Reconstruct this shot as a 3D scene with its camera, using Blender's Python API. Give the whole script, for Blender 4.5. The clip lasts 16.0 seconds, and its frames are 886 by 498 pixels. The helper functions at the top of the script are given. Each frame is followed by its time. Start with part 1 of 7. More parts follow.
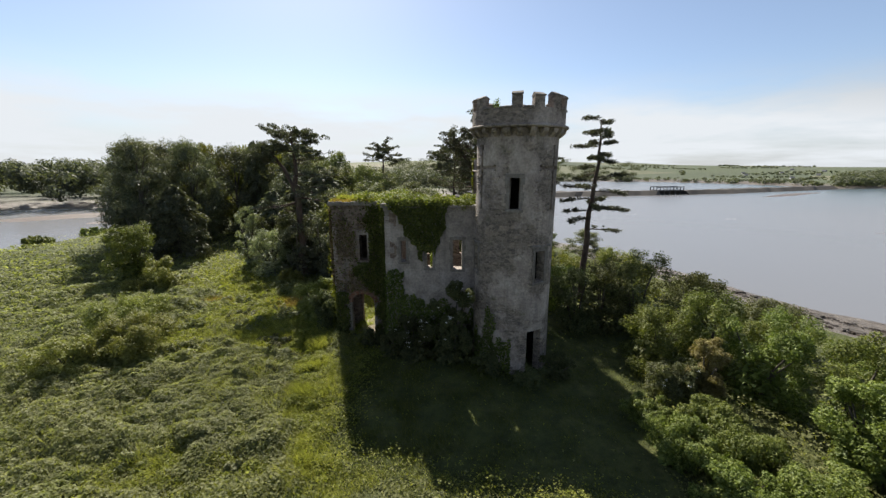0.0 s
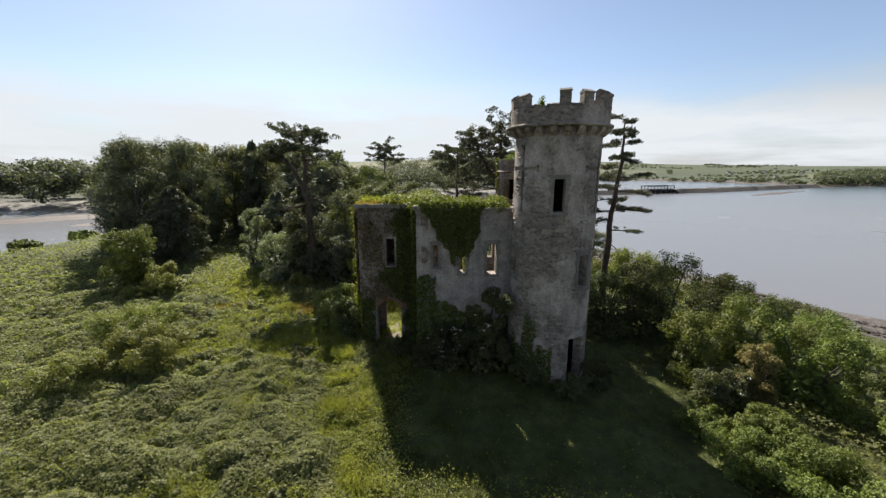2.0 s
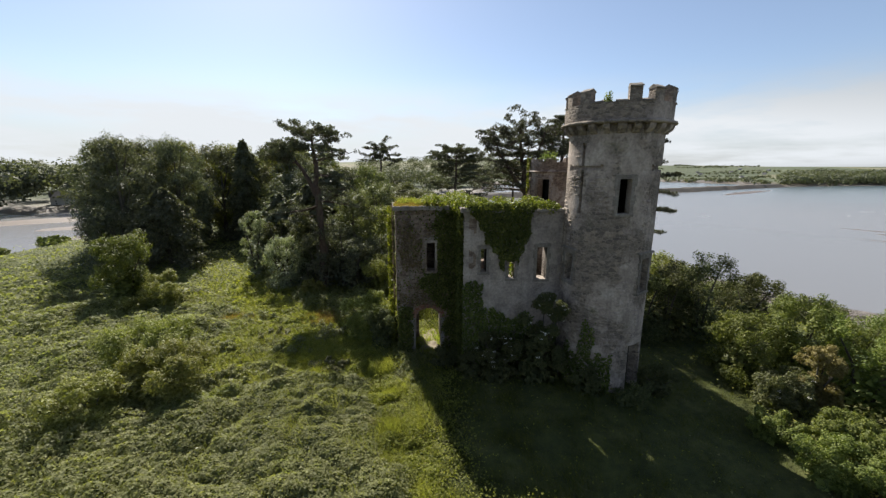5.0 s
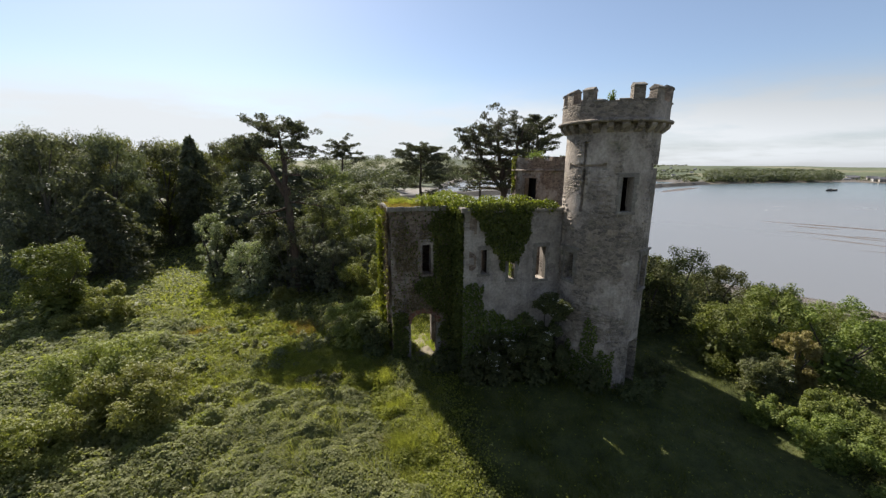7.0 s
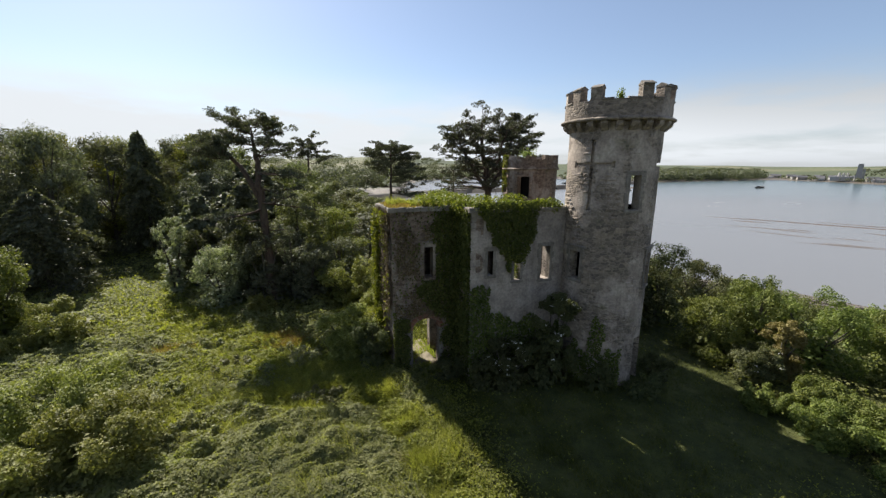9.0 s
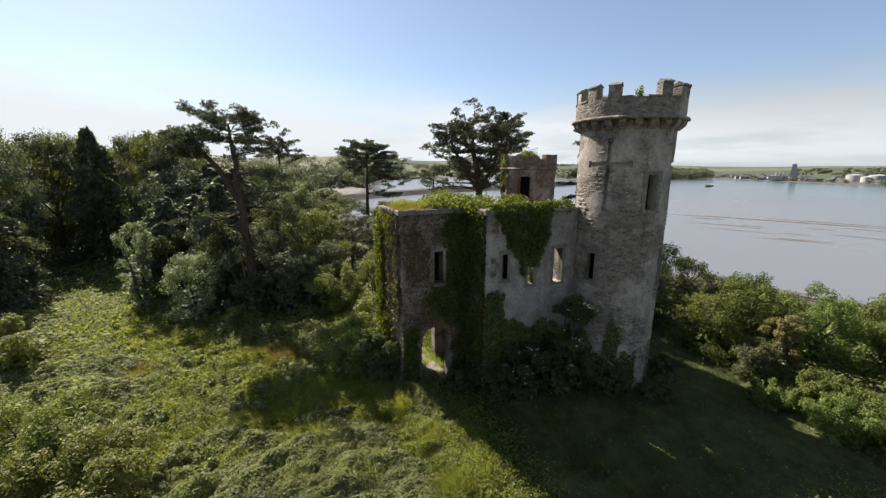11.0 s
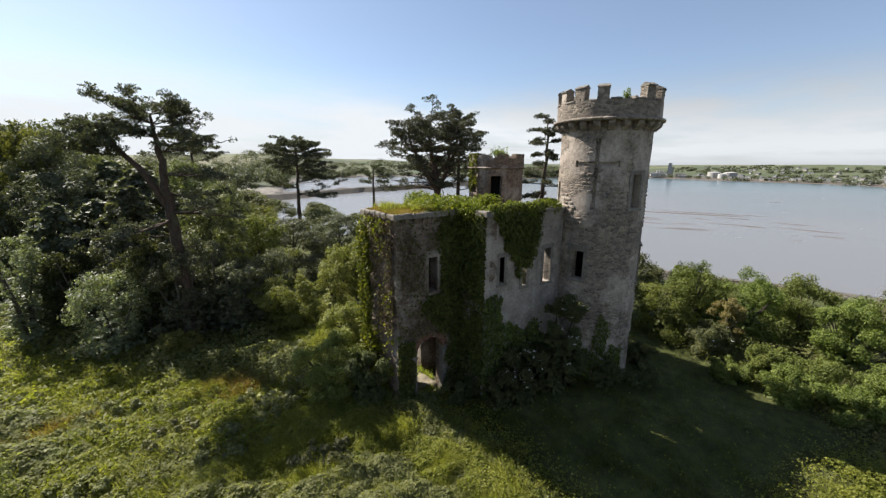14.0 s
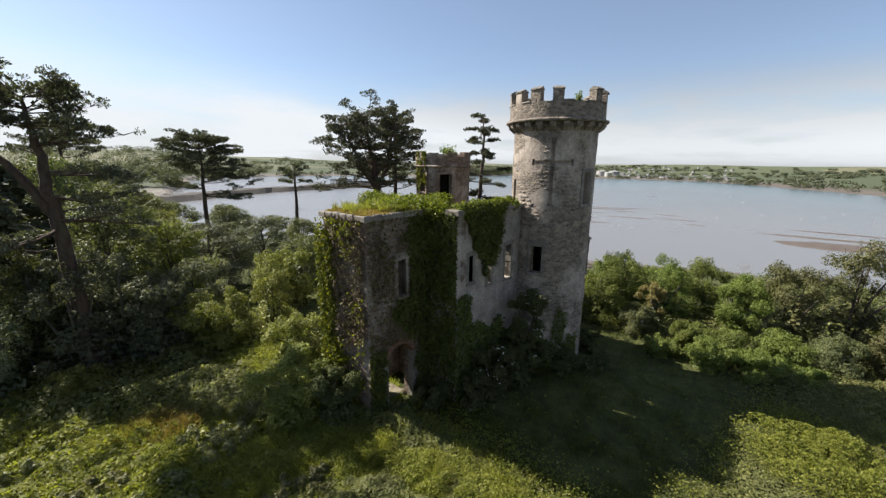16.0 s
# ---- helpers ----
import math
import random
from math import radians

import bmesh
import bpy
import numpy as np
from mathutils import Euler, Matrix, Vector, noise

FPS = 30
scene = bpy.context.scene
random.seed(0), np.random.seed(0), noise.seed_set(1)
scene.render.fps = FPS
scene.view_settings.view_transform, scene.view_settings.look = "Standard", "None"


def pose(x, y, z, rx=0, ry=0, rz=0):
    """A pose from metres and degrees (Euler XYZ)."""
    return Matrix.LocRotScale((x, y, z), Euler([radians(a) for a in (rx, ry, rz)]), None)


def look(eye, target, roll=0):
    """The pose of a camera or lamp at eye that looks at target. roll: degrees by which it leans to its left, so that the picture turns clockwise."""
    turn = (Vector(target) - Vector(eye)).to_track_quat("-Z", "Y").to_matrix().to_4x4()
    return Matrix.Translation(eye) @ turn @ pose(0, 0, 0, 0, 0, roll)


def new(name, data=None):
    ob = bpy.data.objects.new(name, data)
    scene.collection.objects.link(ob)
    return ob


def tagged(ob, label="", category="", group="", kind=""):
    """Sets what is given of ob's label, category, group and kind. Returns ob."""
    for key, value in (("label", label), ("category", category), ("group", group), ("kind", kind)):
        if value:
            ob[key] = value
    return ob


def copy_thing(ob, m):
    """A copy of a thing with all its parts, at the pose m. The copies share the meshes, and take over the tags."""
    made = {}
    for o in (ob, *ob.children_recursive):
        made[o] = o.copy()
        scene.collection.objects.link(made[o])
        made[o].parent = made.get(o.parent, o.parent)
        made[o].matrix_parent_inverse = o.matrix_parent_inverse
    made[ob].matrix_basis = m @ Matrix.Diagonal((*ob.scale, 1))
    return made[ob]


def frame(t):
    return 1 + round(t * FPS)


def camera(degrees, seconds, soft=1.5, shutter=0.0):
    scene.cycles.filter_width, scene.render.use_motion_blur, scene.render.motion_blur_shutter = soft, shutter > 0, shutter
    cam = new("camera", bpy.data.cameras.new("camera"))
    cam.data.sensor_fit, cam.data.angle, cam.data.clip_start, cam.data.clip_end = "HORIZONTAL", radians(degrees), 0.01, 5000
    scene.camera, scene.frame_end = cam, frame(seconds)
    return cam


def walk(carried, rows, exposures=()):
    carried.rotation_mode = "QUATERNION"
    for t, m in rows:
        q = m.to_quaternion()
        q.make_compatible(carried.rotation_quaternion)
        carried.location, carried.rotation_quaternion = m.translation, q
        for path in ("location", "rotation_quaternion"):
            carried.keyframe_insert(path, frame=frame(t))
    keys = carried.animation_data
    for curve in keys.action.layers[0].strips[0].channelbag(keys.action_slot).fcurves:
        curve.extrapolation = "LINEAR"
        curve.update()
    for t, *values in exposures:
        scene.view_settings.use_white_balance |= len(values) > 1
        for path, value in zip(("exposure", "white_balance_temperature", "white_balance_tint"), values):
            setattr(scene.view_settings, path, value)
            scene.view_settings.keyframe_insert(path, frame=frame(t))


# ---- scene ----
cam = camera(98.8, 16.0, 1.35)
METRES, EYE, TILT, LEAN, TURN = 20.0, 11.56, 0.0, 0.0, 0.0
ROWS = [
    (0.0, 0.0, 0.0, 0.0, 0.04, -12.33, -0.16),
    (0.5, -0.0319, 0.0122, 0.0009, -0.35, -12.32, -0.16),
    (1.0, -0.0627, 0.0246, 0.0015, -0.79, -12.33, -0.11),
    (1.5, -0.0938, 0.0372, 0.0022, -1.18, -12.32, -0.09),
    (2.0, -0.1231, 0.0511, 0.0027, -1.57, -12.4, -0.08),
    (2.5, -0.153, 0.0648, 0.0019, -1.95, -12.38, -0.07),
    (3.0, -0.184, 0.0764, -0.0003, -2.35, -12.37, -0.08),
    (3.5, -0.2146, 0.0884, -0.0002, -2.77, -12.32, -0.09),
    (4.0, -0.2454, 0.0997, -0.0004, -3.19, -12.3, -0.08),
    (6.5, -0.3894, 0.1671, -0.0019, -10.17, -12.37, -0.12),
    (7.0, -0.4156, 0.1835, -0.0023, -12.17, -12.43, -0.13),
    (7.5, -0.4412, 0.2013, -0.0027, -13.07, -12.45, -0.09),
    (8.0, -0.4666, 0.2182, -0.005, -14.15, -12.41, -0.14),
    (8.5, -0.4907, 0.236, -0.0052, -16.32, -12.46, -0.12),
    (9.0, -0.5125, 0.2552, -0.0058, -18.38, -12.49, -0.14),
    (11.5, -0.6168, 0.3683, -0.0066, -24.52, -12.55, -0.21),
    (12.0, -0.6381, 0.3916, -0.0063, -25.73, -12.6, -0.22),
    (12.5, -0.6581, 0.414, -0.0062, -27.94, -12.61, -0.22),
    (13.0, -0.6776, 0.4356, -0.0063, -30.71, -12.59, -0.25),
    (13.5, -0.696, 0.4576, -0.0055, -33.23, -12.66, -0.27),
    (14.0, -0.714, 0.4804, -0.0051, -35.74, -12.69, -0.31),
    (14.5, -0.7318, 0.5044, -0.0053, -38.84, -12.71, -0.38),
    (15.0, -0.75, 0.5291, -0.007, -41.95, -12.7, -0.46),
    (15.5, -0.7662, 0.5539, -0.0083, -45.73, -12.74, -0.53),
    (16.0, -0.7815, 0.5814, -0.0082, -48.71, -12.76, -0.56),
]
walk(cam, [(t, pose(0, 0, EYE, TILT, LEAN, TURN) @ pose(METRES * x, METRES * y, METRES * z, 90 + pitch, roll, yaw)) for t, x, y, z, yaw, pitch, roll in ROWS],
     [(0.0, 1.14), (4.0, 1.14), (9.0, 1.16), (12.5, 1.22), (16.0, 1.22)])


# ---- daylight ----
SUN_AZ = math.atan2(-0.318, 0.948)      # the sun stands behind the ruin
SUN_EL = radians(41.8)


def make_world():
    w = bpy.data.worlds.new("sky")
    scene.world = w
    w.use_nodes = True
    nt = w.node_tree
    nt.nodes.clear()
    n, l = nt.nodes.new, nt.links.new
    out, bg = n("ShaderNodeOutputWorld"), n("ShaderNodeBackground")
    sky = n("ShaderNodeTexSky")
    sky.sky_type = "NISHITA"
    sky.sun_disc = False
    sky.sun_elevation = SUN_EL
    sky.sun_rotation = SUN_AZ
    sky.altitude = 0
    sky.air_density, sky.dust_density, sky.ozone_density = 0.85, 0.5, 2.0
    # thin high cloud: denser towards the horizon all round
    tc, sep = n("ShaderNodeTexCoord"), n("ShaderNodeSeparateXYZ")
    l(tc.outputs["Generated"], sep.inputs[0])
    lift = n("ShaderNodeMath"); lift.operation = "ADD"; lift.inputs[1].default_value = 0.12
    l(sep.outputs["Z"], lift.inputs[0])
    dx, dy = n("ShaderNodeMath"), n("ShaderNodeMath")
    for d, axis in ((dx, "X"), (dy, "Y")):
        d.operation = "DIVIDE"
        l(sep.outputs[axis], d.inputs[0])
        l(lift.outputs[0], d.inputs[1])
    comb = n("ShaderNodeCombineXYZ")
    l(dx.outputs[0], comb.inputs[0]); l(dy.outputs[0], comb.inputs[1])
    cl = n("ShaderNodeTexNoise")
    cl.inputs["Scale"].default_value, cl.inputs["Detail"].default_value, cl.inputs["Roughness"].default_value = 0.55, 6, 0.55
    l(comb.outputs[0], cl.inputs["Vector"])
    cover = n("ShaderNodeMapRange")
    cover.inputs["From Min"].default_value, cover.inputs["From Max"].default_value = 0.32, 0.53
    l(cl.outputs["Fac"], cover.inputs["Value"])
    low = n("ShaderNodeMapRange")
    low.interpolation_type = "SMOOTHSTEP"
    low.inputs["From Min"].default_value, low.inputs["From Max"].default_value = 0.10, 0.22
    low.inputs["To Min"].default_value, low.inputs["To Max"].default_value = 1.0, 0.0
    l(sep.outputs["Z"], low.inputs["Value"])
    fac = n("ShaderNodeMath"); fac.operation = "MULTIPLY"
    l(cover.outputs[0], fac.inputs[0]); l(low.outputs[0], fac.inputs[1])
    mist = n("ShaderNodeMapRange")
    mist.interpolation_type = "SMOOTHSTEP"
    mist.inputs["From Min"].default_value, mist.inputs["From Max"].default_value = 0.0, 0.19
    mist.inputs["To Min"].default_value, mist.inputs["To Max"].default_value = 0.86, 0.17
    l(sep.outputs["Z"], mist.inputs["Value"])
    mix = n("ShaderNodeMix"); mix.data_type = "RGBA"
    l(mist.outputs[0], mix.inputs["Factor"])
    l(sky.outputs[0], mix.inputs["A"])
    mix.inputs["B"].default_value = (4.0, 4.2, 4.45, 1)
    cloud = n("ShaderNodeMix"); cloud.data_type = "RGBA"
    l(fac.outputs[0], cloud.inputs["Factor"])
    l(mix.outputs["Result"], cloud.inputs["A"])
    # the cloud is brighter towards the sun
    grey, bright = n("ShaderNodeRGBToBW"), n("ShaderNodeMath")
    bright.operation = "MULTIPLY_ADD"
    bright.inputs[1].default_value, bright.inputs[2].default_value = 1.3, -1.3
    l(sky.outputs[0], grey.inputs[0])
    l(grey.outputs[0], bright.inputs[0])
    top = n("ShaderNodeMath"); top.operation = "MINIMUM"; top.inputs[1].default_value = 5.9
    least, most = n("ShaderNodeMath"), n("ShaderNodeMath")
    least.operation, most.operation = "MULTIPLY", "MAXIMUM"
    least.inputs[1].default_value = 1.06
    l(grey.outputs[0], least.inputs[0])
    l(least.outputs[0], most.inputs[0])
    l(bright.outputs[0], most.inputs[1])
    l(most.outputs[0], top.inputs[0])
    tone = n("ShaderNodeMix"); tone.data_type, tone.blend_type = "RGBA", "MULTIPLY"
    tone.inputs["Factor"].default_value = 1.0
    tone.inputs["B"].default_value = (0.955, 1.0, 1.05, 1)
    l(top.outputs[0], tone.inputs["A"])
    l(tone.outputs["Result"], cloud.inputs["B"])
    l(cloud.outputs["Result"], bg.inputs["Color"])
    bg.inputs["Strength"].default_value = 0.066
    l(bg.outputs[0], out.inputs[0])


make_world()
sun = new("sun", bpy.data.lights.new("sun", "SUN"))
sun.data.energy, sun.data.angle, sun.data.color = 5.0, radians(0.6), (1.0, 0.94, 0.84)
_toward = Vector((math.sin(SUN_AZ) * math.cos(SUN_EL), math.cos(SUN_AZ) * math.cos(SUN_EL), math.sin(SUN_EL)))
sun.matrix_world = look(_toward * 100, (0, 0, 0))


# ---- materials ----
def nodes_of(name):
    m = bpy.data.materials.new(name)
    m.use_nodes = True
    nt = m.node_tree
    nt.nodes.clear()
    out = nt.nodes.new("ShaderNodeOutputMaterial")
    return m, nt, out


def noise_node(nt, vec, scale, detail=5.0, rough=0.55, stretch=None):
    n = nt.nodes.new("ShaderNodeTexNoise")
    n.inputs["Scale"].default_value, n.inputs["Detail"].default_value, n.inputs["Roughness"].default_value = scale, detail, rough
    if stretch:
        mp = nt.nodes.new("ShaderNodeMapping")
        mp.inputs["Scale"].default_value = stretch
        nt.links.new(vec, mp.inputs["Vector"])
        vec = mp.outputs[0]
    nt.links.new(vec, n.inputs["Vector"])
    return n.outputs["Fac"]


def ramp(nt, fac, stops):
    r = nt.nodes.new("ShaderNodeValToRGB")
    els = r.color_ramp.elements
    while len(els) < len(stops):
        els.new(0.5)
    for e, (p, c) in zip(els, stops):
        e.position = p
        e.color = (*c, 1) if len(c) == 3 else c
    nt.links.new(fac, r.inputs[0])
    return r.outputs[0]


def mixc(nt, fac, a, b, mode="MIX"):
    m = nt.nodes.new("ShaderNodeMix")
    m.data_type, m.blend_type = "RGBA", mode
    for key, v in (("Factor", fac), ("A", a), ("B", b)):
        if isinstance(v, (int, float)):
            m.inputs[key].default_value = v
        elif isinstance(v, tuple):
            m.inputs[key].default_value = (*v, 1)
        else:
            nt.links.new(v, m.inputs[key])
    return m.outputs["Result"]


def remap(nt, v, a, b, c=0.0, d=1.0):
    m = nt.nodes.new("ShaderNodeMapRange")
    m.interpolation_type = "SMOOTHSTEP"
    for key, x in (("From Min", a), ("From Max", b), ("To Min", c), ("To Max", d)):
        m.inputs[key].default_value = x
    nt.links.new(v, m.inputs["Value"])
    return m.outputs[0]


def calc(nt, op, a, b=0.0):
    m = nt.nodes.new("ShaderNodeMath")
    m.operation = op
    for i, v in enumerate((a, b)):
        if isinstance(v, (int, float)):
            m.inputs[i].default_value = v
        else:
            nt.links.new(v, m.inputs[i])
    return m.outputs[0]


def bumped(nt, height, strength, distance):
    b = nt.nodes.new("ShaderNodeBump")
    b.inputs["Strength"].default_value, b.inputs["Distance"].default_value = strength, distance
    nt.links.new(height, b.inputs["Height"])
    return b.outputs[0]


def principled(nt, out, color, rough=0.9, normal=None, spec=0.3, metal=0.0):
    p = nt.nodes.new("ShaderNodeBsdfPrincipled")
    for key, v in (("Base Color", color), ("Roughness", rough), ("Specular IOR Level", spec), ("Metallic", metal)):
        if isinstance(v, tuple):
            p.inputs[key].default_value = (*v, 1)
        elif isinstance(v, (int, float)):
            p.inputs[key].default_value = v
        else:
            nt.links.new(v, p.inputs[key])
    if normal:
        nt.links.new(normal, p.inputs["Normal"])
    if out:
        nt.links.new(p.outputs[0], out.inputs[0])
    return p


def world_pos(nt):
    return nt.nodes.new("ShaderNodeNewGeometry").outputs["Position"]


def stone_mat(name, mortar, rubble, render_amount, tint=(1, 1, 1), stain=0.5):
    """Weathered rubble masonry with remains of lime render, lichen and rain streaks."""
    m, nt, out = nodes_of(name)
    pos = world_pos(nt)
    warp = nt.nodes.new("ShaderNodeVectorMath"); warp.operation = "MULTIPLY_ADD"
    nz = nt.nodes.new("ShaderNodeTexNoise"); nz.inputs["Scale"].default_value = 3.0
    nt.links.new(pos, nz.inputs["Vector"])
    nt.links.new(nz.outputs["Color"], warp.inputs[0]); warp.inputs[1].default_value = (0.16, 0.16, 0.10)
    nt.links.new(pos, warp.inputs[2])
    flat = nt.nodes.new("ShaderNodeMapping"); flat.inputs["Scale"].default_value = (1, 1, 1.9)
    nt.links.new(warp.outputs[0], flat.inputs["Vector"])
    vor = nt.nodes.new("ShaderNodeTexVoronoi"); vor.inputs["Scale"].default_value = 4.2
    edge = nt.nodes.new("ShaderNodeTexVoronoi"); edge.feature = "DISTANCE_TO_EDGE"; edge.inputs["Scale"].default_value = 4.2
    for v in (vor, edge):
        nt.links.new(flat.outputs[0], v.inputs["Vector"])
    sep = nt.nodes.new("ShaderNodeSeparateColor")
    nt.links.new(vor.outputs["Color"], sep.inputs[0])
    stones = ramp(nt, sep.outputs[0], [(0.0, rubble[0]), (0.45, rubble[1]), (0.8, rubble[2]), (1.0, rubble[3])])
    joint = remap(nt, edge.outputs["Distance"], 0.015, 0.07)
    laid = mixc(nt, joint, mortar, stones)
    # old render, with a broken edge
    big = noise_node(nt, pos, 0.55, 8, 0.62)
    skin = remap(nt, big, render_amount - 0.05, render_amount + 0.03)
    fine = noise_node(nt, pos, 9, 6, 0.6)
    plaster = ramp(nt, noise_node(nt, pos, 1.4, 7, 0.65), [(0.3, (0.165, 0.15, 0.138)), (0.5, (0.25, 0.23, 0.21)), (0.7, (0.34, 0.32, 0.29))])
    col = mixc(nt, skin, laid, plaster)
    col = mixc(nt, remap(nt, fine, 0.3, 0.75, 0.0, 0.36), col, (0.10, 0.092, 0.085), "MULTIPLY")
    # rain streaks run down the wall
    streak = noise_node(nt, pos, 1.0, 6, 0.6, (2.6, 2.6, 0.14))
    col = mixc(nt, remap(nt, streak, 0.50, 0.74, 0.0, stain), col, (0.055, 0.052, 0.050))
    lichen = noise_node(nt, pos, 2.3, 8, 0.7)
    col = mixc(nt, remap(nt, lichen, 0.60, 0.74, 0.0, 0.5), col, (0.33, 0.31, 0.25))
    moss = noise_node(nt, pos, 0.8, 7, 0.65)
    col = mixc(nt, remap(nt, moss, 0.58, 0.72, 0.0, 0.35), col, (0.07, 0.085, 0.035))
    col = mixc(nt, 1.0, col, tint, "MULTIPLY")
    rough_h = calc(nt, "ADD", calc(nt, "MULTIPLY", remap(nt, edge.outputs["Distance"], 0.0, 0.16), calc(nt, "SUBTRACT", 1.1, skin)), calc(nt, "MULTIPLY", fine, 0.5))
    nrm = bumped(nt, rough_h, 0.6, 0.04)
    principled(nt, out, col, 0.93, nrm, 0.2)
    return m


def leaf_mat(name, dark, mid, light, trans=0.42, gloss=0.45, patch=None, dry=None, shine=0.26):
    """Leaves: colour differs from leaf to leaf, and light comes through them."""
    m, nt, out = nodes_of(name)
    geo = nt.nodes.new("ShaderNodeNewGeometry")
    col = ramp(nt, geo.outputs["Random Per Island"], [(0.0, dark), (0.5, mid), (0.93, light), (1.0, tuple(min(1, c * 1.15) for c in light))])
    pos = geo.outputs["Position"]
    drift = noise_node(nt, pos, 0.8, 4, 0.6)
    col = mixc(nt, remap(nt, drift, 0.35, 0.68, 0.0, 0.55), col, dark)
    if patch:
        col = mixc(nt, remap(nt, noise_node(nt, pos, 0.33, 5, 0.6), 0.56, 0.68, 0.0, 0.7), col, patch)
    if dry:
        col = mixc(nt, remap(nt, noise_node(nt, pos, 0.21, 6, 0.65, (1.0, 1.0, 0.2)), 0.62, 0.74, 0.0, 0.55), col, dry)
    inf = nt.nodes.new("ShaderNodeObjectInfo")
    hsv = nt.nodes.new("ShaderNodeHueSaturation")
    nt.links.new(remap(nt, inf.outputs["Random"], 0, 1, 0.485, 0.512), hsv.inputs["Hue"])
    nt.links.new(remap(nt, inf.outputs["Random"], 0, 1, 0.85, 1.18), hsv.inputs["Value"])
    nt.links.new(mixc(nt, 1.0, col, (1.07, 1.0, 0.96), "MULTIPLY"), hsv.inputs["Color"])
    p = principled(nt, None, hsv.outputs[0], gloss + 0.08, None, shine)
    tr = nt.nodes.new("ShaderNodeBsdfTranslucent")
    warm = mixc(nt, 1.0, hsv.outputs[0], (1.22, 1.30, 0.60), "MULTIPLY")
    nt.links.new(warm, tr.inputs["Color"])
    mx = nt.nodes.new("ShaderNodeMixShader"); mx.inputs[0].default_value = trans
    nt.links.new(p.outputs[0], mx.inputs[1]); nt.links.new(tr.outputs[0], mx.inputs[2])
    nt.links.new(mx.outputs[0], out.inputs[0])
    return m


def bark_mat(name, a, b):
    m, nt, out = nodes_of(name)
    pos = world_pos(nt)
    plates = noise_node(nt, pos, 5, 7, 0.65, (1, 1, 0.3))
    col = ramp(nt, plates, [(0.32, a), (0.68, b)])
    col = mixc(nt, remap(nt, noise_node(nt, pos, 1.1, 5), 0.5, 0.7, 0, 0.5), col, (0.09, 0.10, 0.06))
    principled(nt, out, col, 0.95, bumped(nt, plates, 0.8, 0.06), 0.15)
    return m


def plain_mat(name, a, b, scale=2.0, rough=0.8, metal=0.0):
    m, nt, out = nodes_of(name)
    pos = world_pos(nt)
    f = noise_node(nt, pos, scale, 6, 0.6)
    principled(nt, out, ramp(nt, f, [(0.3, a), (0.7, b)]), rough, bumped(nt, f, 0.3, 0.02), 0.3, metal)
    return m


def ground_mat():
    """Turf, soil under the brambles, mud on the shore, fields on the far hills."""
    m, nt, out = nodes_of("ground_cover")
    pos = world_pos(nt)
    sep = nt.nodes.new("ShaderNodeSeparateXYZ")
    nt.links.new(pos, sep.inputs[0])
    near = ramp(nt, noise_node(nt, pos, 0.35, 8, 0.65), [(0.3, (0.055, 0.066, 0.020)), (0.5, (0.095, 0.108, 0.030)), (0.72, (0.15, 0.152, 0.052))])
    near = mixc(nt, remap(nt, noise_node(nt, pos, 1.6, 8, 0.7), 0.35, 0.7, 0.0, 0.7), near, (0.035, 0.042, 0.016))
    # hedged fields, their colours greyed to stand in for distance haze
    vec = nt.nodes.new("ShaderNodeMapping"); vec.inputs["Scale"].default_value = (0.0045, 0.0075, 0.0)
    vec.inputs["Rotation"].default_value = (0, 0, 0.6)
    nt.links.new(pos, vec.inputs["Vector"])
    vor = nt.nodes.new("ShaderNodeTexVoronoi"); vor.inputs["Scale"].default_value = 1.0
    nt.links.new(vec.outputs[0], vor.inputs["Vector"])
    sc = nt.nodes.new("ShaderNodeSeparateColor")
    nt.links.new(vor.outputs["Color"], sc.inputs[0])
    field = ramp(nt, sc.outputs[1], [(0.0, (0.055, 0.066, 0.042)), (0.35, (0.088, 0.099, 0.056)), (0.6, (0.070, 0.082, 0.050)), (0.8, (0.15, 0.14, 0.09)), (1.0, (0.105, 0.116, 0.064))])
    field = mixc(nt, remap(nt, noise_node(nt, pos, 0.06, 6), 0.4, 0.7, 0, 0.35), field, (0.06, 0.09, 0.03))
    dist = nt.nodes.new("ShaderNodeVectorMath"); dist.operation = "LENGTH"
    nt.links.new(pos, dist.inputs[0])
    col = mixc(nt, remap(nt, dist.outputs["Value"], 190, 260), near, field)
    # foreshore
    wrack = noise_node(nt, pos, 0.9, 8, 0.7)
    mud = ramp(nt, wrack, [(0.3, (0.070, 0.058, 0.046)), (0.55, (0.125, 0.105, 0.086)), (0.7, (0.185, 0.16, 0.135))])
    zz = calc(nt, "ADD", sep.outputs["Z"], calc(nt, "MULTIPLY", calc(nt, "SUBTRACT", wrack, 0.5), 1.2))
    shore = remap(nt, zz, -3.6, -2.7, 1.0, 0.0)
    col = mixc(nt, shore, col, mud)
    grain = noise_node(nt, pos, 14, 6, 0.7)
    principled(nt, out, col, remap(nt, shore, 0, 1, 0.95, 0.55), bumped(nt, calc(nt, "ADD", grain, calc(nt, "MULTIPLY", noise_node(nt, pos, 1.6, 8, 0.7), 6.0)), 1.0, 0.08), 0.25)
    return m


